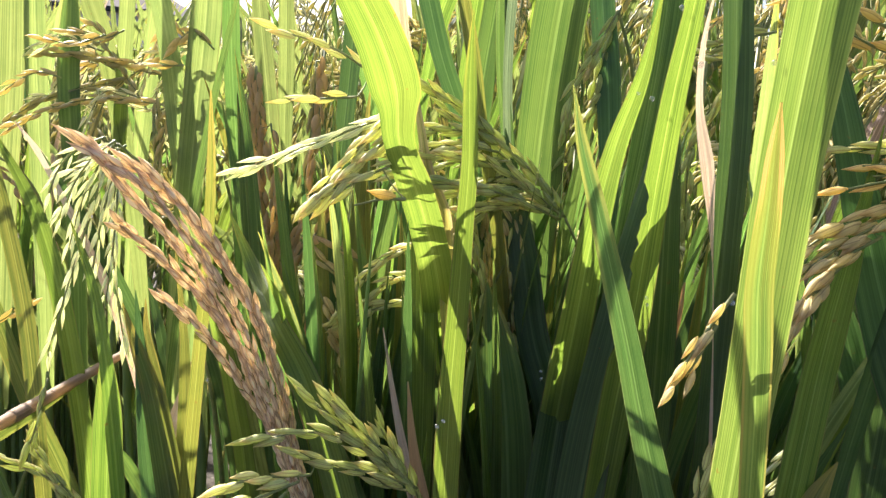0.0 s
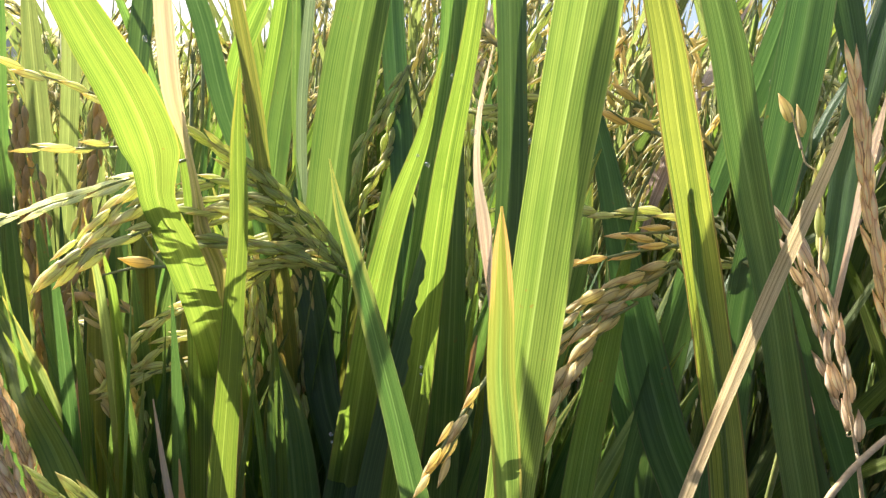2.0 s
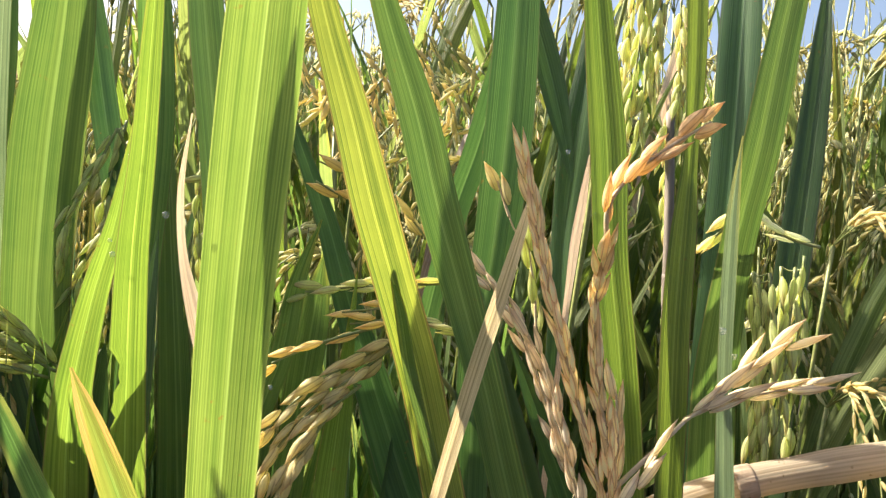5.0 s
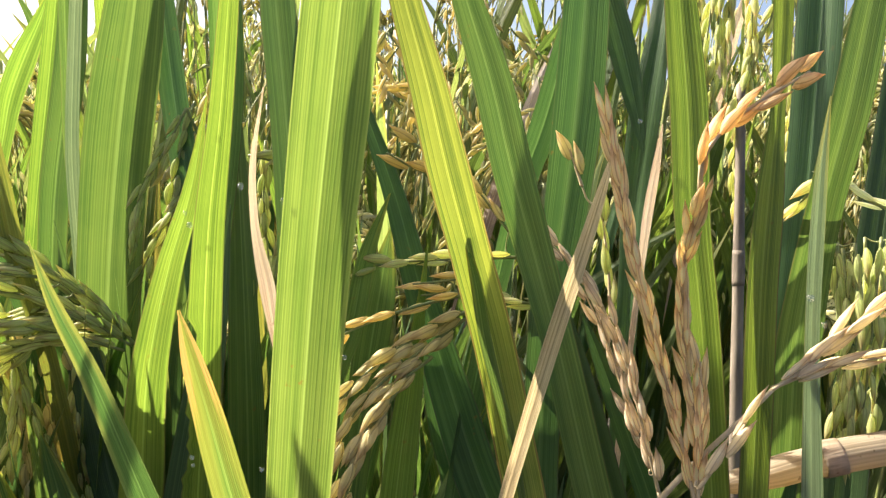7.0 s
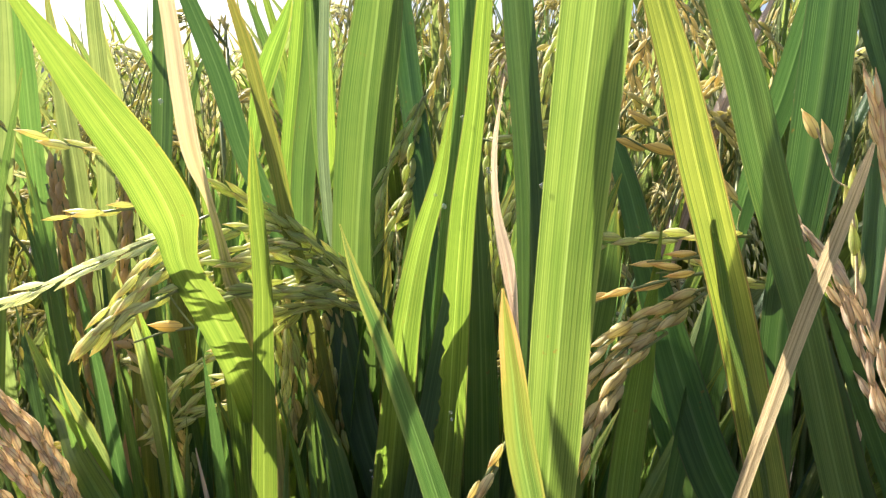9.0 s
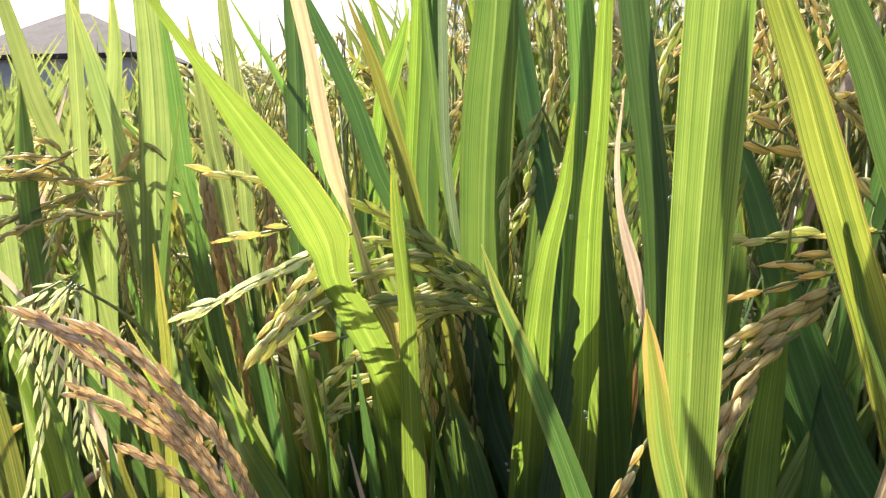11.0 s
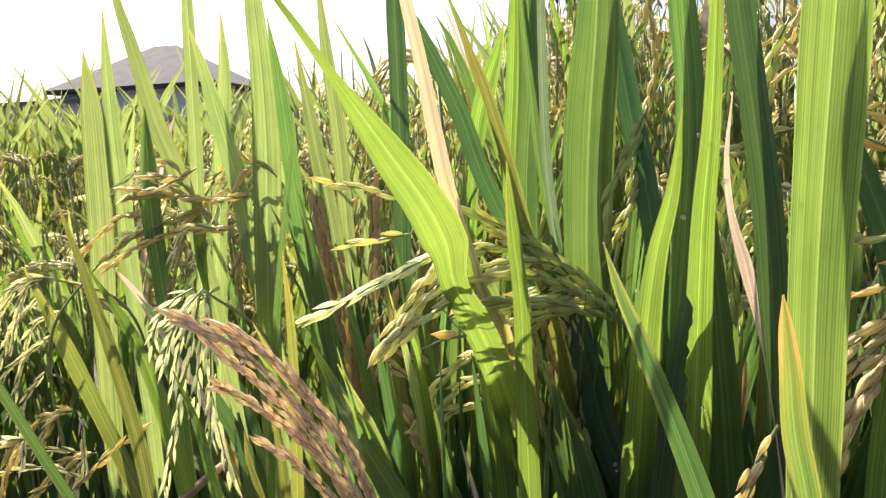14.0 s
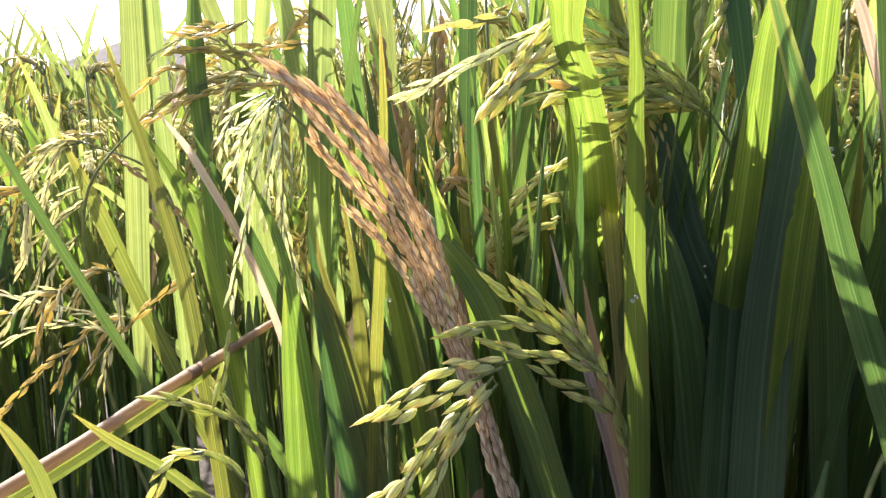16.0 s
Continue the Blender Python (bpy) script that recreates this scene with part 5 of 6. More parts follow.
spray(ear, 'green', 4.6, [(-0.2935, 0.4141, 0.6840), (-0.3210, 0.4219, 0.6808), (-0.3427, 0.4216, 0.6558), (-0.3503, 0.4160, 0.6232)])
spray(ear, 'tan', 5.0, [(-0.2766, 0.4091, 0.6767), (-0.2508, 0.3987, 0.6628), (-0.2292, 0.3875, 0.6463), (-0.2134, 0.3766, 0.6340)])
spray(ear, 'white', 3.6, [(-0.2868, 0.3971, 0.6824), (-0.3042, 0.3998, 0.6786), (-0.3256, 0.4004, 0.6642)])
spray(ear, 'white', 3.6, [(-0.2904, 0.3951, 0.6721), (-0.3116, 0.3952, 0.6542), (-0.3262, 0.3942, 0.6251)])
spray(ear, 'white', 3.6, [(-0.2774, 0.3827, 0.6498), (-0.3014, 0.3879, 0.6342), (-0.3124, 0.3814, 0.5998)])
spray(ear, 'white', 3.6, [(-0.2811, 0.3791, 0.6295), (-0.2950, 0.3750, 0.6130), (-0.3022, 0.3695, 0.5826)])
spray(ear, 'white', 3.6, [(-0.2991, 0.3990, 0.6386), (-0.3190, 0.3949, 0.6249), (-0.3300, 0.3904, 0.6039)])
spray(ear, 'white', 3.6, [(-0.2890, 0.4132, 0.6575), (-0.3073, 0.4103, 0.6508), (-0.3187, 0.4046, 0.6221)])

plant = rice_plant(-0.150, 0.315)
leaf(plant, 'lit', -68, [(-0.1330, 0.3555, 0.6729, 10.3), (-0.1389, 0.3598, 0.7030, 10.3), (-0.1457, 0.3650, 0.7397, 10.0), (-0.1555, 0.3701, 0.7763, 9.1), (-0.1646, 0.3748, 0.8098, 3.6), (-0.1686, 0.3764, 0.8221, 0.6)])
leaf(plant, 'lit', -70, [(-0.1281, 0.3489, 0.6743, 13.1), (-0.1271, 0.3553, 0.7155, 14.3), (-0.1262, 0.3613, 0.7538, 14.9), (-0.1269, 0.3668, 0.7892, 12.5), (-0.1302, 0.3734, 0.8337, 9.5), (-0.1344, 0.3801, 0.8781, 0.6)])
leaf(plant, 'green', -72, [(-0.1057, 0.3569, 0.6715, 7.9), (-0.1098, 0.3613, 0.7014, 8.5), (-0.1134, 0.3653, 0.7289, 8.5), (-0.1189, 0.3730, 0.7803, 7.9), (-0.1253, 0.3796, 0.8257, 0.6)])
leaf(plant, 'green', -71, [(-0.1034, 0.2863, 0.6730, 3.5), (-0.0991, 0.2926, 0.7118, 3.0), (-0.0948, 0.2974, 0.7412, 2.5), (-0.0912, 0.3014, 0.7655, 0.5)])
leaf(plant, 'yellow', -48, [(-0.1994, 0.3577, 0.5074, 8.9), (-0.2151, 0.3609, 0.5370, 8.9), (-0.2500, 0.3772, 0.5981, 9.1), (-0.2706, 0.3822, 0.6428, 9.1), (-0.2939, 0.3875, 0.6910, 1.0)])
leaf(plant, 'bright', -51, [(-0.1712, 0.3206, 0.5763, 9.0), (-0.1759, 0.3234, 0.5969, 9.0), (-0.1966, 0.3346, 0.6549, 7.0), (-0.2269, 0.3447, 0.6992, 0.6)])
leaf(plant, 'pink', -62, [(-0.1748, 0.3407, 0.6407, 4.3), (-0.1846, 0.3424, 0.6575, 4.3), (-0.1985, 0.3446, 0.6804, 3.6), (-0.2125, 0.3459, 0.6973, 0.6)])
leaf(plant, 'green', -43, [(-0.1892, 0.2845, 0.5519, 3.3), (-0.1969, 0.2860, 0.5651, 3.8), (-0.2151, 0.2892, 0.5941, 4.6), (-0.2359, 0.2930, 0.6284, 4.9), (-0.2670, 0.2988, 0.6806, 3.3), (-0.2852, 0.3025, 0.7127, 0.5)])
leaf(plant, 'yellow', -68, [(-0.1766, 0.2966, 0.5718, 7.0), (-0.1868, 0.3074, 0.6132, 7.6), (-0.2015, 0.3183, 0.6561, 6.8), (-0.2168, 0.3284, 0.6946, 4.8), (-0.2351, 0.3390, 0.7373, 0.6)])

plant = rice_plant(-0.050, 0.225)
leaf(plant, 'yellow', -51, [(-0.0803, 0.2251, 0.6089, 5.3), (-0.0785, 0.2245, 0.6308, 4.8), (-0.0756, 0.2227, 0.6701, 3.8), (-0.0745, 0.2211, 0.6988, 2.9), (-0.0749, 0.2204, 0.7203, 0.4)])
leaf(plant, 'bright', -91, [(-0.0349, 0.2237, 0.6088, 11.3), (-0.0440, 0.2282, 0.6279, 10.6), (-0.0557, 0.2377, 0.6417, 8.7), (-0.0711, 0.2612, 0.6554, 6.2), (-0.0845, 0.2734, 0.6741, 0.5)])
leaf(plant, 'shade', -67, [(-0.0846, 0.2275, 0.5290, 11.8), (-0.0888, 0.2298, 0.5457, 12.7), (-0.0971, 0.2352, 0.5847, 11.0), (-0.1033, 0.2397, 0.6168, 5.7), (-0.1084, 0.2441, 0.6478, 0.4)])
leaf(plant, 'yellow', -79, [(-0.0895, 0.2385, 0.5697, 6.2), (-0.0893, 0.2422, 0.5936, 5.7), (-0.0923, 0.2480, 0.6328, 2.9), (-0.0975, 0.2523, 0.6633, 0.4)])
leaf(plant, 'green', -84, [(-0.0274, 0.2673, 0.5863, 6.7), (-0.0247, 0.2708, 0.6075, 5.8), (-0.0215, 0.2746, 0.6311, 0.5)])
leaf(plant, 'green', -113, [(-0.0114, 0.2324, 0.5277, 18.4), (-0.0198, 0.2364, 0.5577, 16.1), (-0.0293, 0.2401, 0.5856, 11.5), (-0.0367, 0.2425, 0.6049, 0.5)])
ear = panicle(plant, 'green')
spray(ear, 'straw', 3.4, [(-0.0016, 0.2622, 0.6737), (-0.0168, 0.2652, 0.6663), (-0.0280, 0.2680, 0.6562), (-0.0388, 0.2695, 0.6376)])
spray(ear, 'straw', 3.2, [(-0.0029, 0.2658, 0.6580), (-0.0188, 0.2682, 0.6539), (-0.0295, 0.2698, 0.6421)])
spray(ear, 'straw', 3.4, [(-0.0032, 0.2645, 0.6504), (-0.0193, 0.2667, 0.6443), (-0.0391, 0.2699, 0.6337)])
spray(ear, 'tan', 5.0, [(-0.0325, 0.2877, 0.6545), (-0.0421, 0.2880, 0.6599), (-0.0519, 0.2879, 0.6629)])
spray(ear, 'tan', 4.6, [(-0.0287, 0.2841, 0.6297), (-0.0379, 0.2859, 0.6450), (-0.0486, 0.2867, 0.6541)])
spray(ear, 'tan', 4.6, [(-0.0246, 0.2813, 0.6099), (-0.0338, 0.2831, 0.6251), (-0.0406, 0.2850, 0.6402)])
ear = panicle(plant, 'brown')
spray(ear, 'brown', 2.5, [(-0.0379, 0.2323, 0.5671), (-0.0446, 0.2281, 0.5938), (-0.0528, 0.2236, 0.6193), (-0.0633, 0.2192, 0.6473), (-0.0751, 0.2138, 0.6701), (-0.0907, 0.2078, 0.6907), (-0.1057, 0.2007, 0.7034)], size=0.86, splay=0.09)
spray(ear, 'brown', 2.5, [(-0.0416, 0.2308, 0.5724), (-0.0496, 0.2274, 0.5985), (-0.0578, 0.2237, 0.6234), (-0.0674, 0.2196, 0.6462), (-0.0794, 0.2152, 0.6680), (-0.0925, 0.2098, 0.6851), (-0.1016, 0.2043, 0.6986)], size=0.86, splay=0.09)
spray(ear, 'brown', 2.5, [(-0.0448, 0.2316, 0.5922), (-0.0522, 0.2289, 0.6238), (-0.0596, 0.2249, 0.6469), (-0.0687, 0.2202, 0.6661), (-0.0786, 0.2149, 0.6821), (-0.0880, 0.2091, 0.6952)], size=0.86, splay=0.09)
spray(ear, 'brown', 2.5, [(-0.0493, 0.2355, 0.5938), (-0.0577, 0.2289, 0.6119), (-0.0665, 0.2222, 0.6297), (-0.0746, 0.2152, 0.6450), (-0.0821, 0.2076, 0.6557)], size=0.86, splay=0.09)
spray(ear, 'brown', 2.5, [(-0.0595, 0.2355, 0.6128), (-0.0663, 0.2293, 0.6343), (-0.0747, 0.2221, 0.6507), (-0.0833, 0.2145, 0.6643), (-0.0903, 0.2065, 0.6743), (-0.0927, 0.1982, 0.6803)], size=0.86, splay=0.09)
spray(ear, 'brown', 2.5, [(-0.0481, 0.2371, 0.6033), (-0.0555, 0.2330, 0.6311), (-0.0640, 0.2281, 0.6544), (-0.0748, 0.2221, 0.6718), (-0.0844, 0.2159, 0.6872), (-0.0953, 0.2088, 0.6972)], size=0.86, splay=0.09)
spray(ear, 'brown', 2.5, [(-0.0277, 0.2304, 0.5355), (-0.0360, 0.2316, 0.5643), (-0.0432, 0.2321, 0.5884), (-0.0509, 0.2318, 0.6080)], size=0.95, splay=0.08)
spray(ear, 'brown', 2.5, [(-0.0319, 0.2301, 0.5356), (-0.0392, 0.2307, 0.5602), (-0.0453, 0.2310, 0.5822), (-0.0534, 0.2310, 0.6039)], size=0.95, splay=0.08)

plant = rice_plant(-0.150, 0.225)
leaf(plant, 'bright', -84, [(-0.1091, 0.2212, 0.5323, 9.5), (-0.1100, 0.2236, 0.5486, 9.9), (-0.1113, 0.2278, 0.5763, 10.3), (-0.1127, 0.2325, 0.6077, 9.0), (-0.1157, 0.2364, 0.6339, 0.9)])
leaf(plant, 'yellow', -81, [(-0.1330, 0.1982, 0.5582, 4.9), (-0.1501, 0.1990, 0.5718, 4.3), (-0.1672, 0.1993, 0.5815, 3.7), (-0.1809, 0.1998, 0.5909, 0.4)], flat=1)
leaf(plant, 'yellow', -53, [(-0.1947, 0.2033, 0.5542, 6.0), (-0.2006, 0.2051, 0.5681, 5.6), (-0.2084, 0.2062, 0.5791, 4.0), (-0.2183, 0.2072, 0.5901, 0.4)], flat=1)
leaf(plant, 'pink', -78, [(-0.1003, 0.2534, 0.5730, 4.6), (-0.0995, 0.2556, 0.5868, 6.0), (-0.0962, 0.2579, 0.6004, 5.1), (-0.0937, 0.2606, 0.6164, 0.5)])
leaf(plant, 'bright', -83, [(-0.1083, 0.2254, 0.6093, 4.9), (-0.1119, 0.2284, 0.6300, 4.4), (-0.1200, 0.2363, 0.6510, 3.2), (-0.1311, 0.2437, 0.6709, 0.5)])
leaf(plant, 'yellow', -80, [(-0.0864, 0.2289, 0.5609, 9.5), (-0.0943, 0.2344, 0.5926, 8.7), (-0.1012, 0.2387, 0.6159, 7.0), (-0.1087, 0.2419, 0.6325, 3.3), (-0.1131, 0.2443, 0.6425, 0.4)])
leaf(plant, 'yellow', -84, [(-0.0959, 0.2380, 0.6116, 3.0), (-0.1005, 0.2408, 0.6231, 3.9), (-0.1038, 0.2433, 0.6326, 2.6), (-0.1057, 0.2463, 0.6442, 0.4)])
ear = panicle(plant, 'white')
spray(ear, 'white', 4.0, [(-0.1251, 0.2667, 0.6974), (-0.1355, 0.2624, 0.6870), (-0.1430, 0.2571, 0.6692)])
spray(ear, 'white', 4.2, [(-0.1264, 0.2646, 0.6969), (-0.1293, 0.2572, 0.6768), (-0.1337, 0.2515, 0.6550), (-0.1403, 0.2439, 0.6215)])
spray(ear, 'white', 3.8, [(-0.1247, 0.2664, 0.6947), (-0.1233, 0.2586, 0.6700), (-0.1193, 0.2528, 0.6435), (-0.1146, 0.2499, 0.6224)])
spray(ear, 'white', 3.8, [(-0.1299, 0.2681, 0.6949), (-0.1356, 0.2608, 0.6769), (-0.1384, 0.2559, 0.6591)])
spray(ear, 'white', 3.8, [(-0.1218, 0.2601, 0.6922), (-0.1256, 0.2544, 0.6702), (-0.1264, 0.2497, 0.6529)])
spray(ear, 'white', 4.0, [(-0.1230, 0.2689, 0.6970), (-0.1345, 0.2669, 0.6893), (-0.1419, 0.2637, 0.6855)])
spray(ear, 'white', 3.4, [(-0.1244, 0.2630, 0.6990), (-0.1294, 0.2555, 0.6921), (-0.1338, 0.2518, 0.6835), (-0.1358, 0.2482, 0.6739)], size=0.78, splay=0.3)
spray(ear, 'white', 3.4, [(-0.1224, 0.2607, 0.6966), (-0.1196, 0.2541, 0.6789), (-0.1192, 0.2488, 0.6573), (-0.1196, 0.2438, 0.6381)], size=0.78, splay=0.3)
spray(ear, 'white', 3.4, [(-0.1273, 0.2609, 0.7000), (-0.1367, 0.2574, 0.6946), (-0.1420, 0.2535, 0.6847), (-0.1438, 0.2522, 0.6772)], size=0.78, splay=0.3)
spray(ear, 'green', 5.0, [(-0.1407, 0.2443, 0.6112), (-0.1423, 0.2399, 0.5965), (-0.1446, 0.2371, 0.5860)])

plant = rice_plant(-0.250, 0.315)
ear = panicle(plant, 'straw')
spray(ear, 'straw', 4.6, [(-0.2324, 0.3166, 0.5820), (-0.2139, 0.3204, 0.5988), (-0.1951, 0.3239, 0.6129)])
spray(ear, 'white', 4.0, [(-0.2359, 0.3360, 0.5780), (-0.2570, 0.3357, 0.5859), (-0.2813, 0.3338, 0.5848), (-0.3025, 0.3310, 0.5762)])
spray(ear, 'white', 4.4, [(-0.2525, 0.3562, 0.5853), (-0.2748, 0.3552, 0.5889), (-0.2971, 0.3544, 0.5941), (-0.3162, 0.3539, 0.5992)])
spray(ear, 'straw', 4.6, [(-0.2513, 0.3252, 0.5810), (-0.2691, 0.3222, 0.5697), (-0.2840, 0.3190, 0.5553), (-0.2959, 0.3161, 0.5424)])
spray(ear, 'green', 4.4, [(-0.1317, 0.2474, 0.5484), (-0.1431, 0.2495, 0.5669), (-0.1576, 0.2458, 0.5756), (-0.1726, 0.2433, 0.5800)])
spray(ear, 'green', 4.4, [(-0.1294, 0.2487, 0.5552), (-0.1385, 0.2495, 0.5646), (-0.1500, 0.2508, 0.5785)])
spray(ear, 'straw', 4.2, [(-0.1366, 0.2008, 0.5772), (-0.1462, 0.1999, 0.5755), (-0.1520, 0.1980, 0.5661), (-0.1555, 0.1966, 0.5586)])
spray(ear, 'green', 4.4, [(-0.1249, 0.2093, 0.5608), (-0.1328, 0.2099, 0.5688), (-0.1447, 0.2097, 0.5730)])
ear = panicle(plant, 'white')
spray(ear, 'white', 3.8, [(-0.2818, 0.3926, 0.6830), (-0.2932, 0.3866, 0.6839), (-0.3012, 0.3796, 0.6762), (-0.3043, 0.3731, 0.6688)])
spray(ear, 'white', 3.8, [(-0.2818, 0.3926, 0.6830), (-0.2877, 0.3871, 0.6838), (-0.2915, 0.3805, 0.6761), (-0.2923, 0.3742, 0.6688)])
spray(ear, 'white', 3.8, [(-0.2818, 0.3926, 0.6830), (-0.2895, 0.3864, 0.6805), (-0.2947, 0.3785, 0.6652), (-0.2964, 0.3704, 0.6473)])
spray(ear, 'white', 3.8, [(-0.2818, 0.3926, 0.6830), (-0.2935, 0.3863, 0.6822), (-0.3019, 0.3786, 0.6705), (-0.3051, 0.3712, 0.6575)])
spray(ear, 'white', 3.8, [(-0.2930, 0.3570, 0.6569), (-0.2915, 0.3518, 0.6551), (-0.2897, 0.3448, 0.6419), (-0.2874, 0.3375, 0.6266)])
spray(ear, 'straw', 3.8, [(-0.2930, 0.3570, 0.6569), (-0.3035, 0.3507, 0.6551), (-0.3108, 0.3427, 0.6412), (-0.3134, 0.3349, 0.6249)])
spray(ear, 'white', 3.8, [(-0.2930, 0.3570, 0.6569), (-0.2909, 0.3518, 0.6552), (-0.2887, 0.3449, 0.6422), (-0.2861, 0.3377, 0.6273)])
spray(ear, 'straw', 3.8, [(-0.2930, 0.3570, 0.6569), (-0.3045, 0.3509, 0.6575), (-0.3125, 0.3438, 0.6491), (-0.3154, 0.3371, 0.6404)])
spray(ear, 'white', 3.8, [(-0.2490, 0.3540, 0.6116), (-0.2442, 0.3491, 0.6102), (-0.2401, 0.3424, 0.5972), (-0.2367, 0.3353, 0.5822)])
spray(ear, 'straw', 3.8, [(-0.2490, 0.3540, 0.6116), (-0.2628, 0.3476, 0.6116), (-0.2726, 0.3400, 0.6011), (-0.2768, 0.3327, 0.5892)])
spray(ear, 'white', 3.8, [(-0.2490, 0.3540, 0.6116), (-0.2564, 0.3484, 0.6127), (-0.2614, 0.3417, 0.6052), (-0.2629, 0.3352, 0.5975)])
spray(ear, 'straw', 3.8, [(-0.2490, 0.3540, 0.6116), (-0.2545, 0.3486, 0.6133), (-0.2581, 0.3423, 0.6071), (-0.2589, 0.3362, 0.6013)])
spray(ear, 'white', 3.8, [(-0.2652, 0.3311, 0.6050), (-0.2626, 0.3266, 0.6069), (-0.2599, 0.3209, 0.6018), (-0.2571, 0.3154, 0.5973)])
spray(ear, 'straw', 3.8, [(-0.2652, 0.3311, 0.6050), (-0.2680, 0.3256, 0.6040), (-0.2695, 0.3185, 0.5918), (-0.2690, 0.3112, 0.5775)])
spray(ear, 'white', 3.8, [(-0.2652, 0.3311, 0.6050), (-0.2756, 0.3252, 0.6058), (-0.2828, 0.3182, 0.5975), (-0.2853, 0.3114, 0.5885)])
spray(ear, 'white', 3.8, [(-0.2652, 0.3311, 0.6050), (-0.2708, 0.3258, 0.6066), (-0.2744, 0.3194, 0.6004), (-0.2749, 0.3133, 0.5943)])
spray(ear, 'white', 3.8, [(-0.2826, 0.3180, 0.5966), (-0.2911, 0.3121, 0.5962), (-0.2967, 0.3048, 0.5854), (-0.2983, 0.2976, 0.5727)])
spray(ear, 'white', 3.8, [(-0.2826, 0.3180, 0.5966), (-0.2952, 0.3118, 0.5969), (-0.3040, 0.3045, 0.5875), (-0.3073, 0.2974, 0.5767)])
spray(ear, 'straw', 3.8, [(-0.2826, 0.3180, 0.5966), (-0.2860, 0.3126, 0.5966), (-0.2878, 0.3059, 0.5869), (-0.2873, 0.2991, 0.5757)])
spray(ear, 'white', 3.8, [(-0.2826, 0.3180, 0.5966), (-0.2894, 0.3121, 0.5955), (-0.2939, 0.3047, 0.5830), (-0.2948, 0.2972, 0.5681)])
spray(ear, 'straw', 3.8, [(-0.2451, 0.3600, 0.5831), (-0.2599, 0.3535, 0.5822), (-0.2705, 0.3453, 0.5691), (-0.2753, 0.3374, 0.5534)])
spray(ear, 'white', 3.8, [(-0.2451, 0.3600, 0.5831), (-0.2475, 0.3549, 0.5843), (-0.2488, 0.3485, 0.5765), (-0.2484, 0.3422, 0.5685)])
spray(ear, 'straw', 3.8, [(-0.2451, 0.3600, 0.5831), (-0.2518, 0.3544, 0.5832), (-0.2564, 0.3472, 0.5728), (-0.2577, 0.3402, 0.5610)])
spray(ear, 'white', 3.8, [(-0.2451, 0.3600, 0.5831), (-0.2492, 0.3544, 0.5819), (-0.2518, 0.3470, 0.5687), (-0.2521, 0.3394, 0.5530)])

plant = rice_plant(0.250, 0.225)
ear = panicle(plant, 'straw')
spray(ear, 'straw', 3.6, [(0.2105, 0.2102, 0.8302), (0.2092, 0.2084, 0.8100), (0.2070, 0.2072, 0.7916)])
spray(ear, 'straw', 3.6, [(0.2161, 0.2028, 0.8239), (0.2149, 0.2008, 0.8023), (0.2136, 0.1993, 0.7843)])
spray(ear, 'straw', 3.6, [(0.2321, 0.2112, 0.8216), (0.2325, 0.2084, 0.7987), (0.2321, 0.2059, 0.7758)])
spray(ear, 'straw', 3.6, [(0.2523, 0.2115, 0.8018), (0.2536, 0.2089, 0.7840), (0.2531, 0.2066, 0.7622)])
spray(ear, 'green', 4.0, [(0.2066, 0.2003, 0.8250), (0.2057, 0.1986, 0.8074), (0.2041, 0.1975, 0.7916), (0.2021, 0.1965, 0.7757)])
spray(ear, 'green', 4.0, [(0.2129, 0.2023, 0.8266), (0.2107, 0.2011, 0.8087), (0.2085, 0.1977, 0.7905), (0.2053, 0.1944, 0.7690)])
spray(ear, 'green', 4.4, [(0.2445, 0.2062, 0.8224), (0.2378, 0.2067, 0.8029), (0.2310, 0.2074, 0.7853), (0.2261, 0.2075, 0.7678)])
spray(ear, 'straw', 4.0, [(0.2421, 0.2156, 0.8011), (0.2372, 0.2144, 0.7730), (0.2358, 0.2122, 0.7491), (0.2380, 0.2090, 0.7294)])

plant = rice_plant(0.250, 0.405)
ear = panicle(plant, 'green')
spray(ear, 'green', 4.6, [(0.2018, 0.3916, 0.7859), (0.2107, 0.3862, 0.7707), (0.1907, 0.3925, 0.7543)])
spray(ear, 'straw', 4.6, [(0.1884, 0.4151, 0.7861), (0.1802, 0.4166, 0.7691), (0.1711, 0.4191, 0.7583)])
spray(ear, 'green', 4.6, [(0.1612, 0.3801, 0.8021), (0.1563, 0.3804, 0.7870), (0.1373, 0.3864, 0.7716)])
spray(ear, 'straw', 4.6, [(0.1889, 0.4165, 0.8050), (0.1939, 0.4126, 0.7889), (0.1906, 0.4115, 0.7671)])
spray(ear, 'green', 4.6, [(0.2176, 0.4013, 0.8361), (0.2247, 0.3966, 0.8204), (0.2388, 0.3879, 0.7949)])
spray(ear, 'straw', 4.6, [(0.1556, 0.3185, 0.7978), (0.1583, 0.3160, 0.7856), (0.1377, 0.3238, 0.7801)])
spray(ear, 'green', 4.6, [(0.1495, 0.3536, 0.8130), (0.1407, 0.3556, 0.7988), (0.1272, 0.3603, 0.7915)])
spray(ear, 'straw', 4.6, [(0.1301, 0.3186, 0.7962), (0.1370, 0.3144, 0.7846), (0.1350, 0.3146, 0.7789)])
spray(ear, 'green', 4.6, [(0.1543, 0.3539, 0.8048), (0.1469, 0.3553, 0.7906), (0.1711, 0.3424, 0.7652)])
spray(ear, 'straw', 4.6, [(0.1606, 0.3137, 0.7941), (0.1536, 0.3151, 0.7812), (0.1546, 0.3138, 0.7730)])
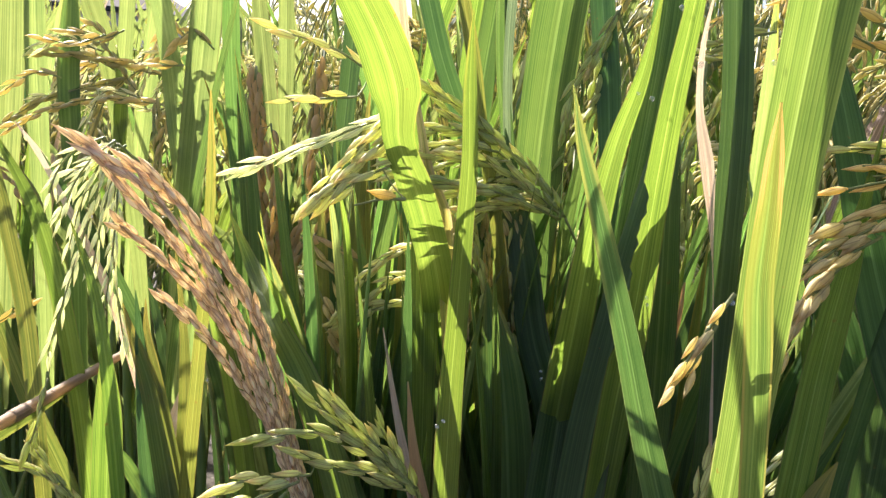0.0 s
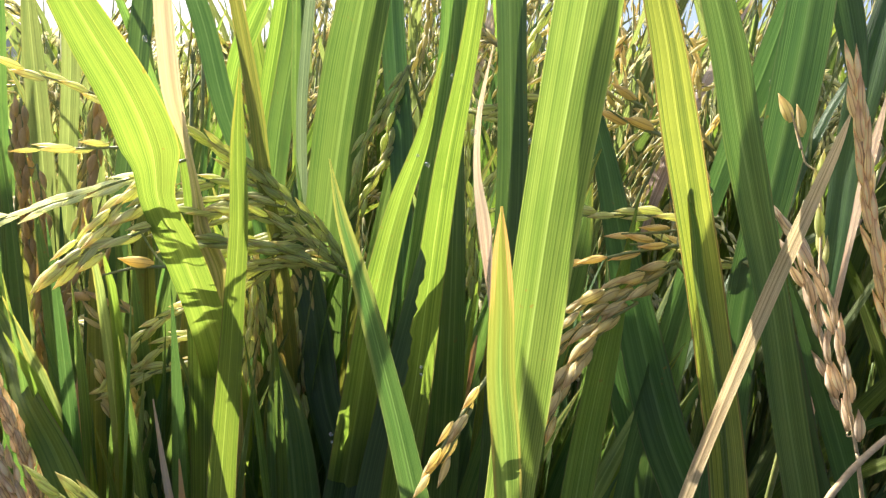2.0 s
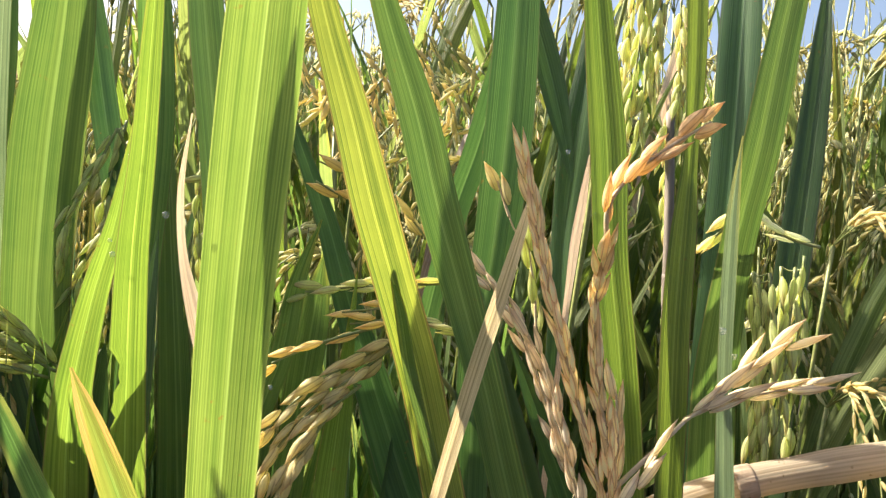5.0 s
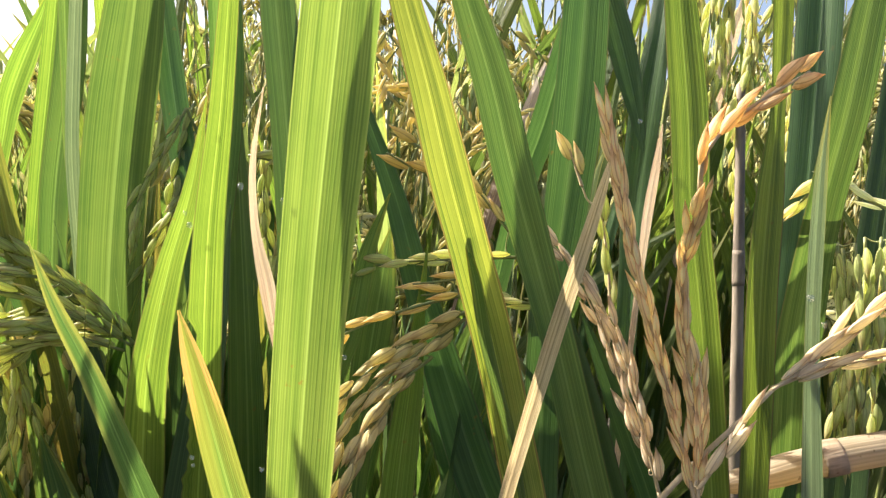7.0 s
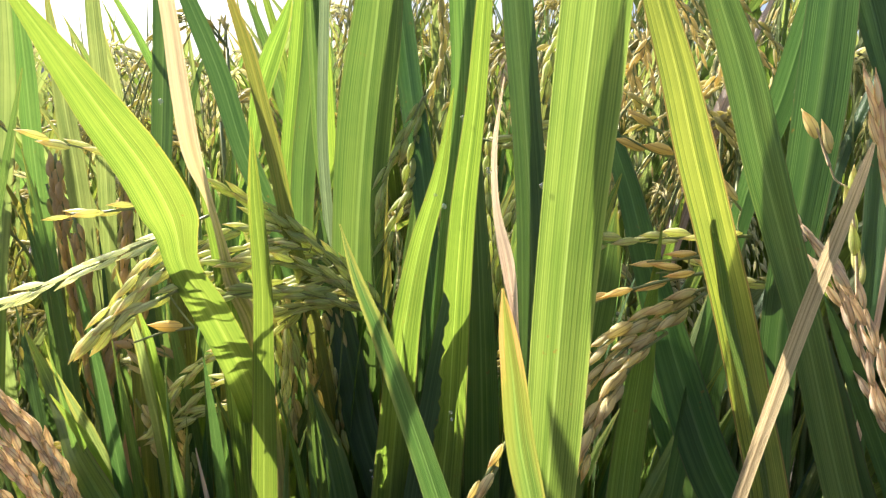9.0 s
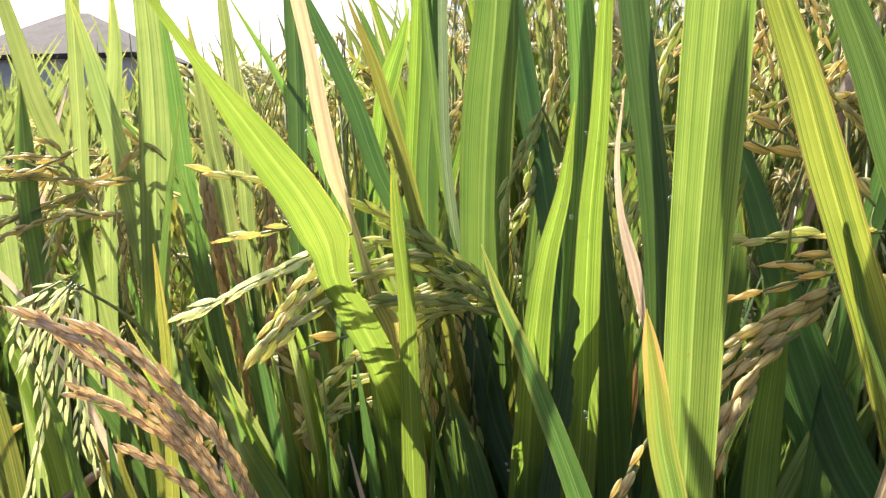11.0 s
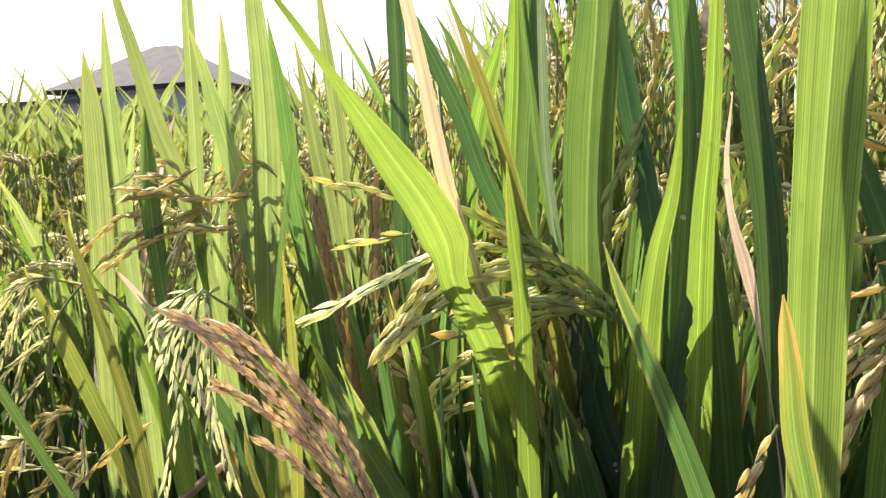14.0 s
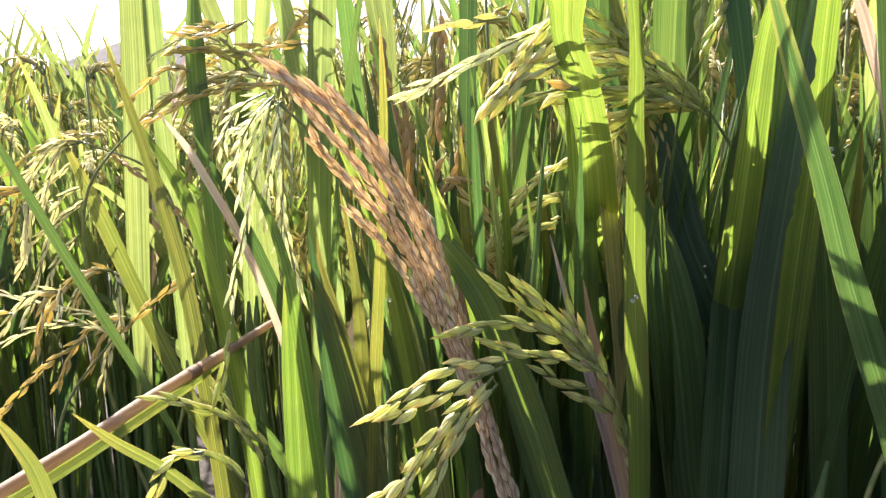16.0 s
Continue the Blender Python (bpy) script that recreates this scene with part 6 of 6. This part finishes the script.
spray(ear, 'green', 4.6, [(0.1852, 0.2972, 0.8087), (0.1936, 0.2924, 0.7973), (0.1867, 0.2945, 0.7912)])
spray(ear, 'straw', 4.6, [(0.1867, 0.3645, 0.8267), (0.1973, 0.3585, 0.8130), (0.2050, 0.3530, 0.7925)])
spray(ear, 'green', 4.6, [(0.1476, 0.3303, 0.7998), (0.1530, 0.3267, 0.7875), (0.1497, 0.3257, 0.7669)])
spray(ear, 'straw', 4.6, [(0.1787, 0.4041, 0.8217), (0.1905, 0.3976, 0.8067), (0.1982, 0.3915, 0.7812)])
spray(ear, 'green', 4.6, [(0.1961, 0.3167, 0.7868), (0.1967, 0.3150, 0.7739), (0.1901, 0.3172, 0.7701)])
spray(ear, 'straw', 4.6, [(0.1316, 0.3494, 0.8045), (0.1357, 0.3463, 0.7916), (0.1523, 0.3381, 0.7796)])
spray(ear, 'green', 4.6, [(0.2487, 0.3898, 0.7842), (0.2457, 0.3891, 0.7675), (0.2338, 0.3928, 0.7567)])
spray(ear, 'straw', 4.6, [(0.1587, 0.3874, 0.8175), (0.1679, 0.3820, 0.8032), (0.1763, 0.3768, 0.7880)])
spray(ear, 'green', 4.6, [(0.1755, 0.3060, 0.7811), (0.1787, 0.3033, 0.7690), (0.1930, 0.2952, 0.7502)])
spray(ear, 'straw', 4.6, [(0.1877, 0.3151, 0.7977), (0.1935, 0.3114, 0.7853), (0.1812, 0.3139, 0.7635)])
spray(ear, 'green', 4.6, [(0.2188, 0.3326, 0.8075), (0.2283, 0.3272, 0.7944), (0.2296, 0.3258, 0.7875)])
spray(ear, 'straw', 4.6, [(0.1616, 0.4239, 0.8266), (0.1693, 0.4189, 0.8109), (0.1432, 0.4263, 0.7817)])
spray(ear, 'green', 4.6, [(0.2167, 0.3252, 0.7937), (0.2180, 0.3231, 0.7802), (0.2003, 0.3299, 0.7759)])
spray(ear, 'straw', 4.6, [(0.2264, 0.3446, 0.7971), (0.2360, 0.3391, 0.7833), (0.2240, 0.3410, 0.7570)])
dry_stalk('dry straw-coloured rice stalk leaning through the stand with a yellow sheath', [(-0.2229, 0.1914, 0.5551, 8.8), (-0.2126, 0.2030, 0.5600, 8.8), (-0.1974, 0.2275, 0.5671, 8.7), (-0.1801, 0.2535, 0.5768, 8.5), (-0.1732, 0.2897, 0.5782, 8.4), (-0.1682, 0.3307, 0.5786, 7.7), (-0.1569, 0.3626, 0.5836, 5.8)], 1)
dry_stalk('thick bleached dead rice stalk lying across the plants', [(0.1694, 0.1437, 0.6736, 0.8), (0.1754, 0.1415, 0.6754, 4.9), (0.1829, 0.1387, 0.6779, 6.8), (0.1946, 0.1334, 0.6827, 7.6), (0.2113, 0.1250, 0.6883, 8.3), (0.2336, 0.1144, 0.6943, 8.4)], 0)
dry_stalk('upright bleached dead rice stalk standing in the stand', [(0.2301, 0.1892, 0.6232, 4.2), (0.2300, 0.1913, 0.6419, 4.1), (0.2300, 0.1975, 0.6957, 3.9), (0.2298, 0.2031, 0.7433, 3.4), (0.2295, 0.2076, 0.7814, 3.0)], 0, SHADED_STALK)

close_panicles()

# ---- the rest of the paddy: whole plants built a few times and copied ----
def wild_blade(chance, start, tall, reach, wide, azimuth, droop):
    way = np.array([math.cos(azimuth), math.sin(azimuth), 0])
    t = np.linspace(0, 1, 9)
    out = reach * t ** 1.7
    up = tall * (t - droop * t ** 3)
    line = start + way[None, :] * out[:, None] + np.array([0, 0, 1.0])[None, :] * up[:, None]
    width = wide * np.interp(t, [0, 0.15, 0.55, 0.85, 1], [0.55, 0.95, 1.0, 0.55, 0.03])
    return line, width


def ear_shape(chance, kind, start, azimuth, length, count):
    way = np.array([math.cos(azimuth), math.sin(azimuth), 0])
    shapes, threads = [], []
    for b in range(count):
        side = azimuth + chance.uniform(-0.7, 0.7)
        w = np.array([math.cos(side), math.sin(side), 0])
        t = np.linspace(0, 1, 8)
        reach, fall = length * chance.uniform(0.4, 0.7), length * chance.uniform(0.3, 0.9)
        line = start + w[None, :] * (reach * t)[:, None] + np.array([0, 0, 1.0])[None, :] * (0.03 * np.sin(t * 3.1) - fall * t ** 2)[:, None]
        threads.append(tube_shape(line, 0.0005, 4))
        run = unit(np.gradient(line, axis=0))
        for i in np.linspace(1, 6.9, 13):
            p = np.array([np.interp(i, range(8), line[:, c]) for c in range(3)])
            d = Vector([np.interp(i, range(8), run[:, c]) for c in range(3)]) + Vector([chance.uniform(-0.35, 0.35) for _ in range(3)])
            m = np.array(d.to_track_quat("Z", "X").to_matrix()) @ np.diag([0.76, 0.76, chance.uniform(0.9, 1.1)])
            v = GRAIN_VERTS[kind] @ m.T + p
            shapes.append((v, GRAIN_FACES, v[:, :2] * 100))
    return shapes, threads


def paddy_plant(seed, leaves=15, ears=2, height=1.0, spread=1.0, at=(0, 0), low=0.30, weights=(6, 4, 4, 2, 1.2, 0.3), slim=1.0):
    chance = random.Random(seed)
    plant = rice_plant(at[0], at[1], "rice plant with upright green blades and drooping ears")
    stems = []
    for k in range(leaves):
        az = chance.uniform(0, 6.28)
        start = np.array([0.035 * math.cos(az) * chance.random(), 0.035 * math.sin(az) * chance.random(), height * chance.uniform(low, 0.58)])
        line, width = wild_blade(chance, start, height * chance.uniform(0.30, 0.42), spread * chance.uniform(0.03, 0.17), slim * chance.uniform(0.010, 0.016), az, chance.uniform(0.0, 0.25))
        kind = chance.choices(["lit", "bright", "green", "shade", "yellow", "pink"], weights)[0]
        part("leaf_blade", mesh_of("leaf_blade", [blade_shape(line, width, math.degrees(az) + chance.uniform(60, 120), 0.14, chance.uniform(-60, 60), (), chance)], LEAF[kind]), plant)
        stem = spline([(start[0] * 0.4, start[1] * 0.4, 0), (start[0] * 0.7, start[1] * 0.7, start[2] * 0.6), start, line[1]], 4)
        stems.append(tube_shape(stem, np.linspace(0.0034, 0.0016, len(stem)), 6))
    tagged(part("stem", mesh_of("stem", stems, CULM), plant), kind="stuff")
    for k in range(ears):
        az = chance.uniform(0, 6.28)
        kind = chance.choice(["green", "green", "straw", "white", "white"])
        start = np.array([chance.uniform(-0.04, 0.04), chance.uniform(-0.04, 0.04), height * chance.uniform(0.68, 0.86)])
        grains, threads = ear_shape(chance, kind, start, az, 0.12, 8)
        threads.append(tube_shape(spline([(0, 0, 0), start * np.array([0.5, 0.5, 0.6]), start], 6), 0.0012, 5))
        ear = part("panicle", mesh_of("panicle", threads, THREAD), plant, HUSK_WORDS[kind] + " drooping rice panicle")
        tagged(part("grain", mesh_of("grain", grains, HUSK[kind]), ear), kind="stuff")
    return plant


def stand_height(x, y):
    """The stand is lower towards the open side of the paddy."""
    b = math.degrees(math.atan2(x - 0.02, y))
    return float(np.interp(b, [-60, -22, -10, 2, 80], [0.88, 0.92, 1.02, 1.11, 1.13]))


place = random.Random(21)
kinds = []
for k in range(7):
    kinds.append(None)
spots = []
for i in range(-14, 24):
    for j in range(0, 18):
        x, y = i * 0.105 + place.uniform(-0.035, 0.035), j * 0.105 + place.uniform(-0.035, 0.035)
        d = math.hypot(x - 0.02, y)
        bearing = math.degrees(math.atan2(x - 0.02, y))
        # beyond -40 degrees the plants stand out of view, added to shade the left
        if -70 < bearing < 72 and (0.45 if bearing > -40 else 0.62) < d < 1.35 and not (-40 < bearing < -18 and place.random() < (0.85 if d < 0.62 else 0.35)):
            spots.append((d, x, y))
spots.sort()
for n, (d, x, y) in enumerate(spots):
    k = n % 7
    if kinds[k] is None:
        # weights favour the sunlit tones, which brighten the stand behind
        kinds[k] = paddy_plant(100 + k, 15, 5, 0.93, 1.0, (x, y), 0.36, (7, 5, 3, 1, 1.2, 0.2), 0.85)
        kinds[k].rotation_euler = (0, 0, place.uniform(0, 6.28))
        kinds[k].scale = (1, 1, 1)
        continue
    copy_thing(kinds[k], Matrix.LocRotScale((x, y, 0), Euler((0, 0, place.uniform(0, 6.28))), Vector((1, 1, stand_height(x, y) * place.uniform(0.95, 1.06)))))

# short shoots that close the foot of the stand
# mostly shade-toned blades, so the foot is darkened by colour
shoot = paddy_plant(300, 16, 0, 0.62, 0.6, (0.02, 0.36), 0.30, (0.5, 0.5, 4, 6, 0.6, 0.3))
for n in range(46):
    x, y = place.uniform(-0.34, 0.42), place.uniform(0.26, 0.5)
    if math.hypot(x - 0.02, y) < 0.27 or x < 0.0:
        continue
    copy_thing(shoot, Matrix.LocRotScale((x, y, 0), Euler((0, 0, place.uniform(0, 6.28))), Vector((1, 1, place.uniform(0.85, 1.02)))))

# taller shoots on the sunward side
# added to shade the blades before them, mostly shade-toned themselves
tall = paddy_plant(310, 12, 3, 0.80, 0.55, (-0.12, 0.40), 0.30, (1, 1, 4, 5, 0.6, 0.3), 0.8)
for n in range(7):
    b, d = radians(place.uniform(5, 28)), place.uniform(0.38, 0.5)
    copy_thing(tall, Matrix.LocRotScale((0.02 + d * math.sin(b), d * math.cos(b), 0), Euler((0, 0, place.uniform(0, 6.28))), Vector((1, 1, place.uniform(0.88, 1.06)))))

# close-set shoots added in the stand's heart to shade lower blades, tops at one height
dense = paddy_plant(320, 24, 0, 0.80, 0.36, (0.02, 0.305), 0.5, (2, 2, 6, 4, 0.3, 0.2), 0.6)
for x, y, k in ((-0.02, 0.31, 0.99), (0.06, 0.31, 1.0), (0.10, 0.30, 1.0), (0.14, 0.29, 1.0),
                (-0.03, 0.35, 1.04), (0.04, 0.35, 1.04), (0.05, 0.265, 0.96), (0.09, 0.255, 0.96), (0.18, 0.27, 1.0), (0.0, 0.275, 0.95), (-0.05, 0.31, 1.02), (-0.035, 0.285, 0.97)):
    copy_thing(dense, Matrix.LocRotScale((x, y, 0), Euler((0, 0, place.uniform(0, 6.28))), Vector((1, 1, k))))

# the field beyond, too many plants to count
shapes, ripe = [], []
for n in range(3400):
    r = 1.35 + 10.0 * place.random() ** 1.6
    a = radians(place.uniform(-100, 105))
    if r < 2.6 and abs(math.degrees(a) - 8) > 82:
        continue
    root = np.array([r * math.sin(a), r * math.cos(a), 0])
    for k in range(8):
        az = place.uniform(0, 6.28)
        line, width = wild_blade(place, root + np.array([0, 0, place.uniform(0.40, 0.62)]), (1.12 if r > 3 else stand_height(root[0], root[1])) * place.uniform(0.30, 0.42), place.uniform(0.03, 0.18), place.uniform(0.011, 0.017), az, place.uniform(0, 0.25))
        v, f, uv = blade_shape(line[::2], width[::2], math.degrees(az) + place.uniform(50, 130), 0.14, 40, (), place)
        (shapes if k else ripe).append((v, f, uv))
tagged(new("rice_field", mesh_of("rice_field", shapes, LEAF["lit"])), "wide stand of upright sunlit rice blades", "rice field", kind="stuff")
tagged(new("ripening_field", mesh_of("ripening_field", ripe, LEAF["yellow"])), "yellowing blades scattered through the rice stand", "rice field", kind="stuff")

# ---- ground ----
bm = bmesh.new()
bmesh.ops.create_grid(bm, x_segments=160, y_segments=160, size=1.0)
for v in bm.verts:
    d = math.hypot(v.co.x, v.co.y)
    k = 3.0 * d + 600 * d ** 4
    v.co.x, v.co.y = v.co.x * k / max(d, 1e-6), v.co.y * k / max(d, 1e-6)
    v.co.z = 0.02 * noise.noise(v.co * 4.0) - 0.03 if k < 12 else -0.05
me = bpy.data.meshes.new("ground")
bm.to_mesh(me)
bm.free()
me.materials.append(MUD)
tagged(new("ground", me), "dark wet paddy mud under the rice", "ground", kind="structure")

# ---- houses beyond the field ----
WALL = plain_material("weathered_plaster", (0.60, 0.60, 0.60), (0.74, 0.73, 0.71), 1.2, 0.85, 0.3, 0.01)
ROOF = plain_material("dark_roof_tiles", (0.035, 0.033, 0.034), (0.07, 0.065, 0.065), 2.0, 0.9, 0.5, 0.02)
SHEET = plain_material("grey_roof_sheet", (0.10, 0.11, 0.12), (0.16, 0.17, 0.18), 1.5, 0.8, 0.3, 0.01)
GLASS_DARK = plain_material("dark_window_pane", (0.03, 0.035, 0.04), (0.06, 0.065, 0.07), 3, 0.2, 0.1, 0.01)
WOOD = plain_material("painted_frame", (0.35, 0.30, 0.24), (0.45, 0.40, 0.33), 5, 0.6, 0.2, 0.005)


def block(x0, y0, z0, x1, y1, z1):
    v = np.array([(x, y, z) for z in (z0, z1) for x, y in ((x0, y0), (x1, y0), (x1, y1), (x0, y1))], float)
    return v, [(3, 2, 1, 0), (4, 5, 6, 7), (0, 1, 5, 4), (1, 2, 6, 5), (2, 3, 7, 6), (3, 0, 4, 7)], v[:, :2] * 0.1


def house(x, y, wide, deep, eave, ridge, wall, roof, label):
    ob = tagged(new("house"), label, "house", "houses beyond the field")
    ob.location = (x, y, -0.05)
    part("wall", mesh_of("wall", [block(-wide / 2, -deep / 2, 0, wide / 2, deep / 2, eave)], wall, False), ob)
    o, h = 0.45, wide * 0.08
    v = np.array([(-wide / 2 - o, -deep / 2 - o, eave), (wide / 2 + o, -deep / 2 - o, eave), (wide / 2 + o, deep / 2 + o, eave), (-wide / 2 - o, deep / 2 + o, eave),
                  (-wide / 2 - o, -deep / 2 - o, eave + 0.15), (wide / 2 + o, -deep / 2 - o, eave + 0.15), (wide / 2 + o, deep / 2 + o, eave + 0.15), (-wide / 2 - o, deep / 2 + o, eave + 0.15),
                  (-h, 0, ridge), (h, 0, ridge)])
    f = [(3, 2, 1, 0), (0, 1, 5, 4), (1, 2, 6, 5), (2, 3, 7, 6), (3, 0, 4, 7), (4, 5, 9, 8), (5, 6, 9), (6, 7, 8, 9), (7, 4, 8)]
    part("roof", mesh_of("roof", [(v, f, v[:, :2] * 0.1)], roof, False), ob)
    n = max(2, int(wide // 2.6))
    for k in range(n):
        c = -wide / 2 + wide * (k + 0.5) / n
        win = part("window", mesh_of("window", [block(c - 0.55, -deep / 2 - 0.04, 1.0, c + 0.55, -deep / 2 + 0.02, 2.2)], WOOD, False), ob)
        part("pane", mesh_of("pane", [block(c - 0.47, -deep / 2 - 0.06, 1.08, c + 0.47, -deep / 2 - 0.03, 2.12)], GLASS_DARK, False), win)
    return ob


house(-14.9, 31.0, 6.4, 6.0, 3.4, 5.5, WALL, ROOF, "low house with a dark hipped tile roof beyond the paddy")
house(-23.4, 30.4, 12.6, 5.5, 3.0, 3.6, WALL, SHEET, "long low shed with a grey sheet roof beyond the paddy")

# ---- dew ----
m, nodes, links = graph("dew")
clear = nodes.new("ShaderNodeBsdfTransparent")
shine = nodes.new("ShaderNodeBsdfGlossy")
shine.inputs["Roughness"].default_value = 0.04
film_of = nodes.new("ShaderNodeMixShader")
film_of.inputs[0].default_value = 0.22
links.new(clear.outputs[0], film_of.inputs[1])
links.new(shine.outputs[0], film_of.inputs[2])
links.new(film_of.outputs[0], nodes.new("ShaderNodeOutputMaterial").inputs[0])
bm = bmesh.new()
bmesh.ops.create_icosphere(bm, subdivisions=3, radius=0.0008)
for v in bm.verts:
    v.co.z *= 0.92 if v.co.z > 0 else 1.08
    v.co.y *= 0.8
drop_mesh = bpy.data.meshes.new("water_drop")
bm.to_mesh(drop_mesh)
bm.free()
drop_mesh.materials.append(m)
drop_mesh.polygons.foreach_set("use_smooth", [True] * len(drop_mesh.polygons))


def dew(x, y, z, size=1.0):
    ob = new("water_drop", drop_mesh)
    ob.matrix_world = pose(x, y, z, 0, 0, -10) @ Matrix.Scale(size, 4)
    tagged(ob, "clear round dew drop clinging to a rice blade", "water drop", "dew drops on the blades")


dew(0.0712, 0.1665, 0.7372), dew(0.1540, 0.1995, 0.7638), dew(0.1542, 0.1995, 0.7616), dew(0.1540, 0.1458, 0.7472, 1.1)
dew(0.1825, 0.1312, 0.7225, 1.3), dew(0.1455, 0.1708, 0.6904), dew(0.0660, 0.2010, 0.7385, 1.2)
dew(0.0044, 0.1900, 0.6330, 0.9), dew(0.0382, 0.2370, 0.6334)
dew(0.0405, 0.2510, 0.6009), dew(0.0554, 0.1840, 0.6759, 0.8), dew(0.0557, 0.1838, 0.6740, 0.7), dew(0.0543, 0.2020, 0.7283)
dew(-0.0263, 0.2315, 0.7540), dew(0.0577, 0.1975, 0.7523), dew(0.0537, 0.2160, 0.7301, 0.8), dew(0.0677, 0.1590, 0.6824, 0.8)
dew(0.0902, 0.1835, 0.6985, 0.9), dew(0.1696, 0.1810, 0.7627), dew(0.1822, 0.1268, 0.7175), dew(0.1329, 0.1605, 0.7184, 0.8)
dew(0.1339, 0.1597, 0.7149, 0.8), dew(0.0586, 0.2500, 0.5837, 1.3), dew(0.0391, 0.2400, 0.6293), dew(0.0027, 0.1870, 0.6325)
dew(-0.0752, 0.2245, 0.6245, 1.2)
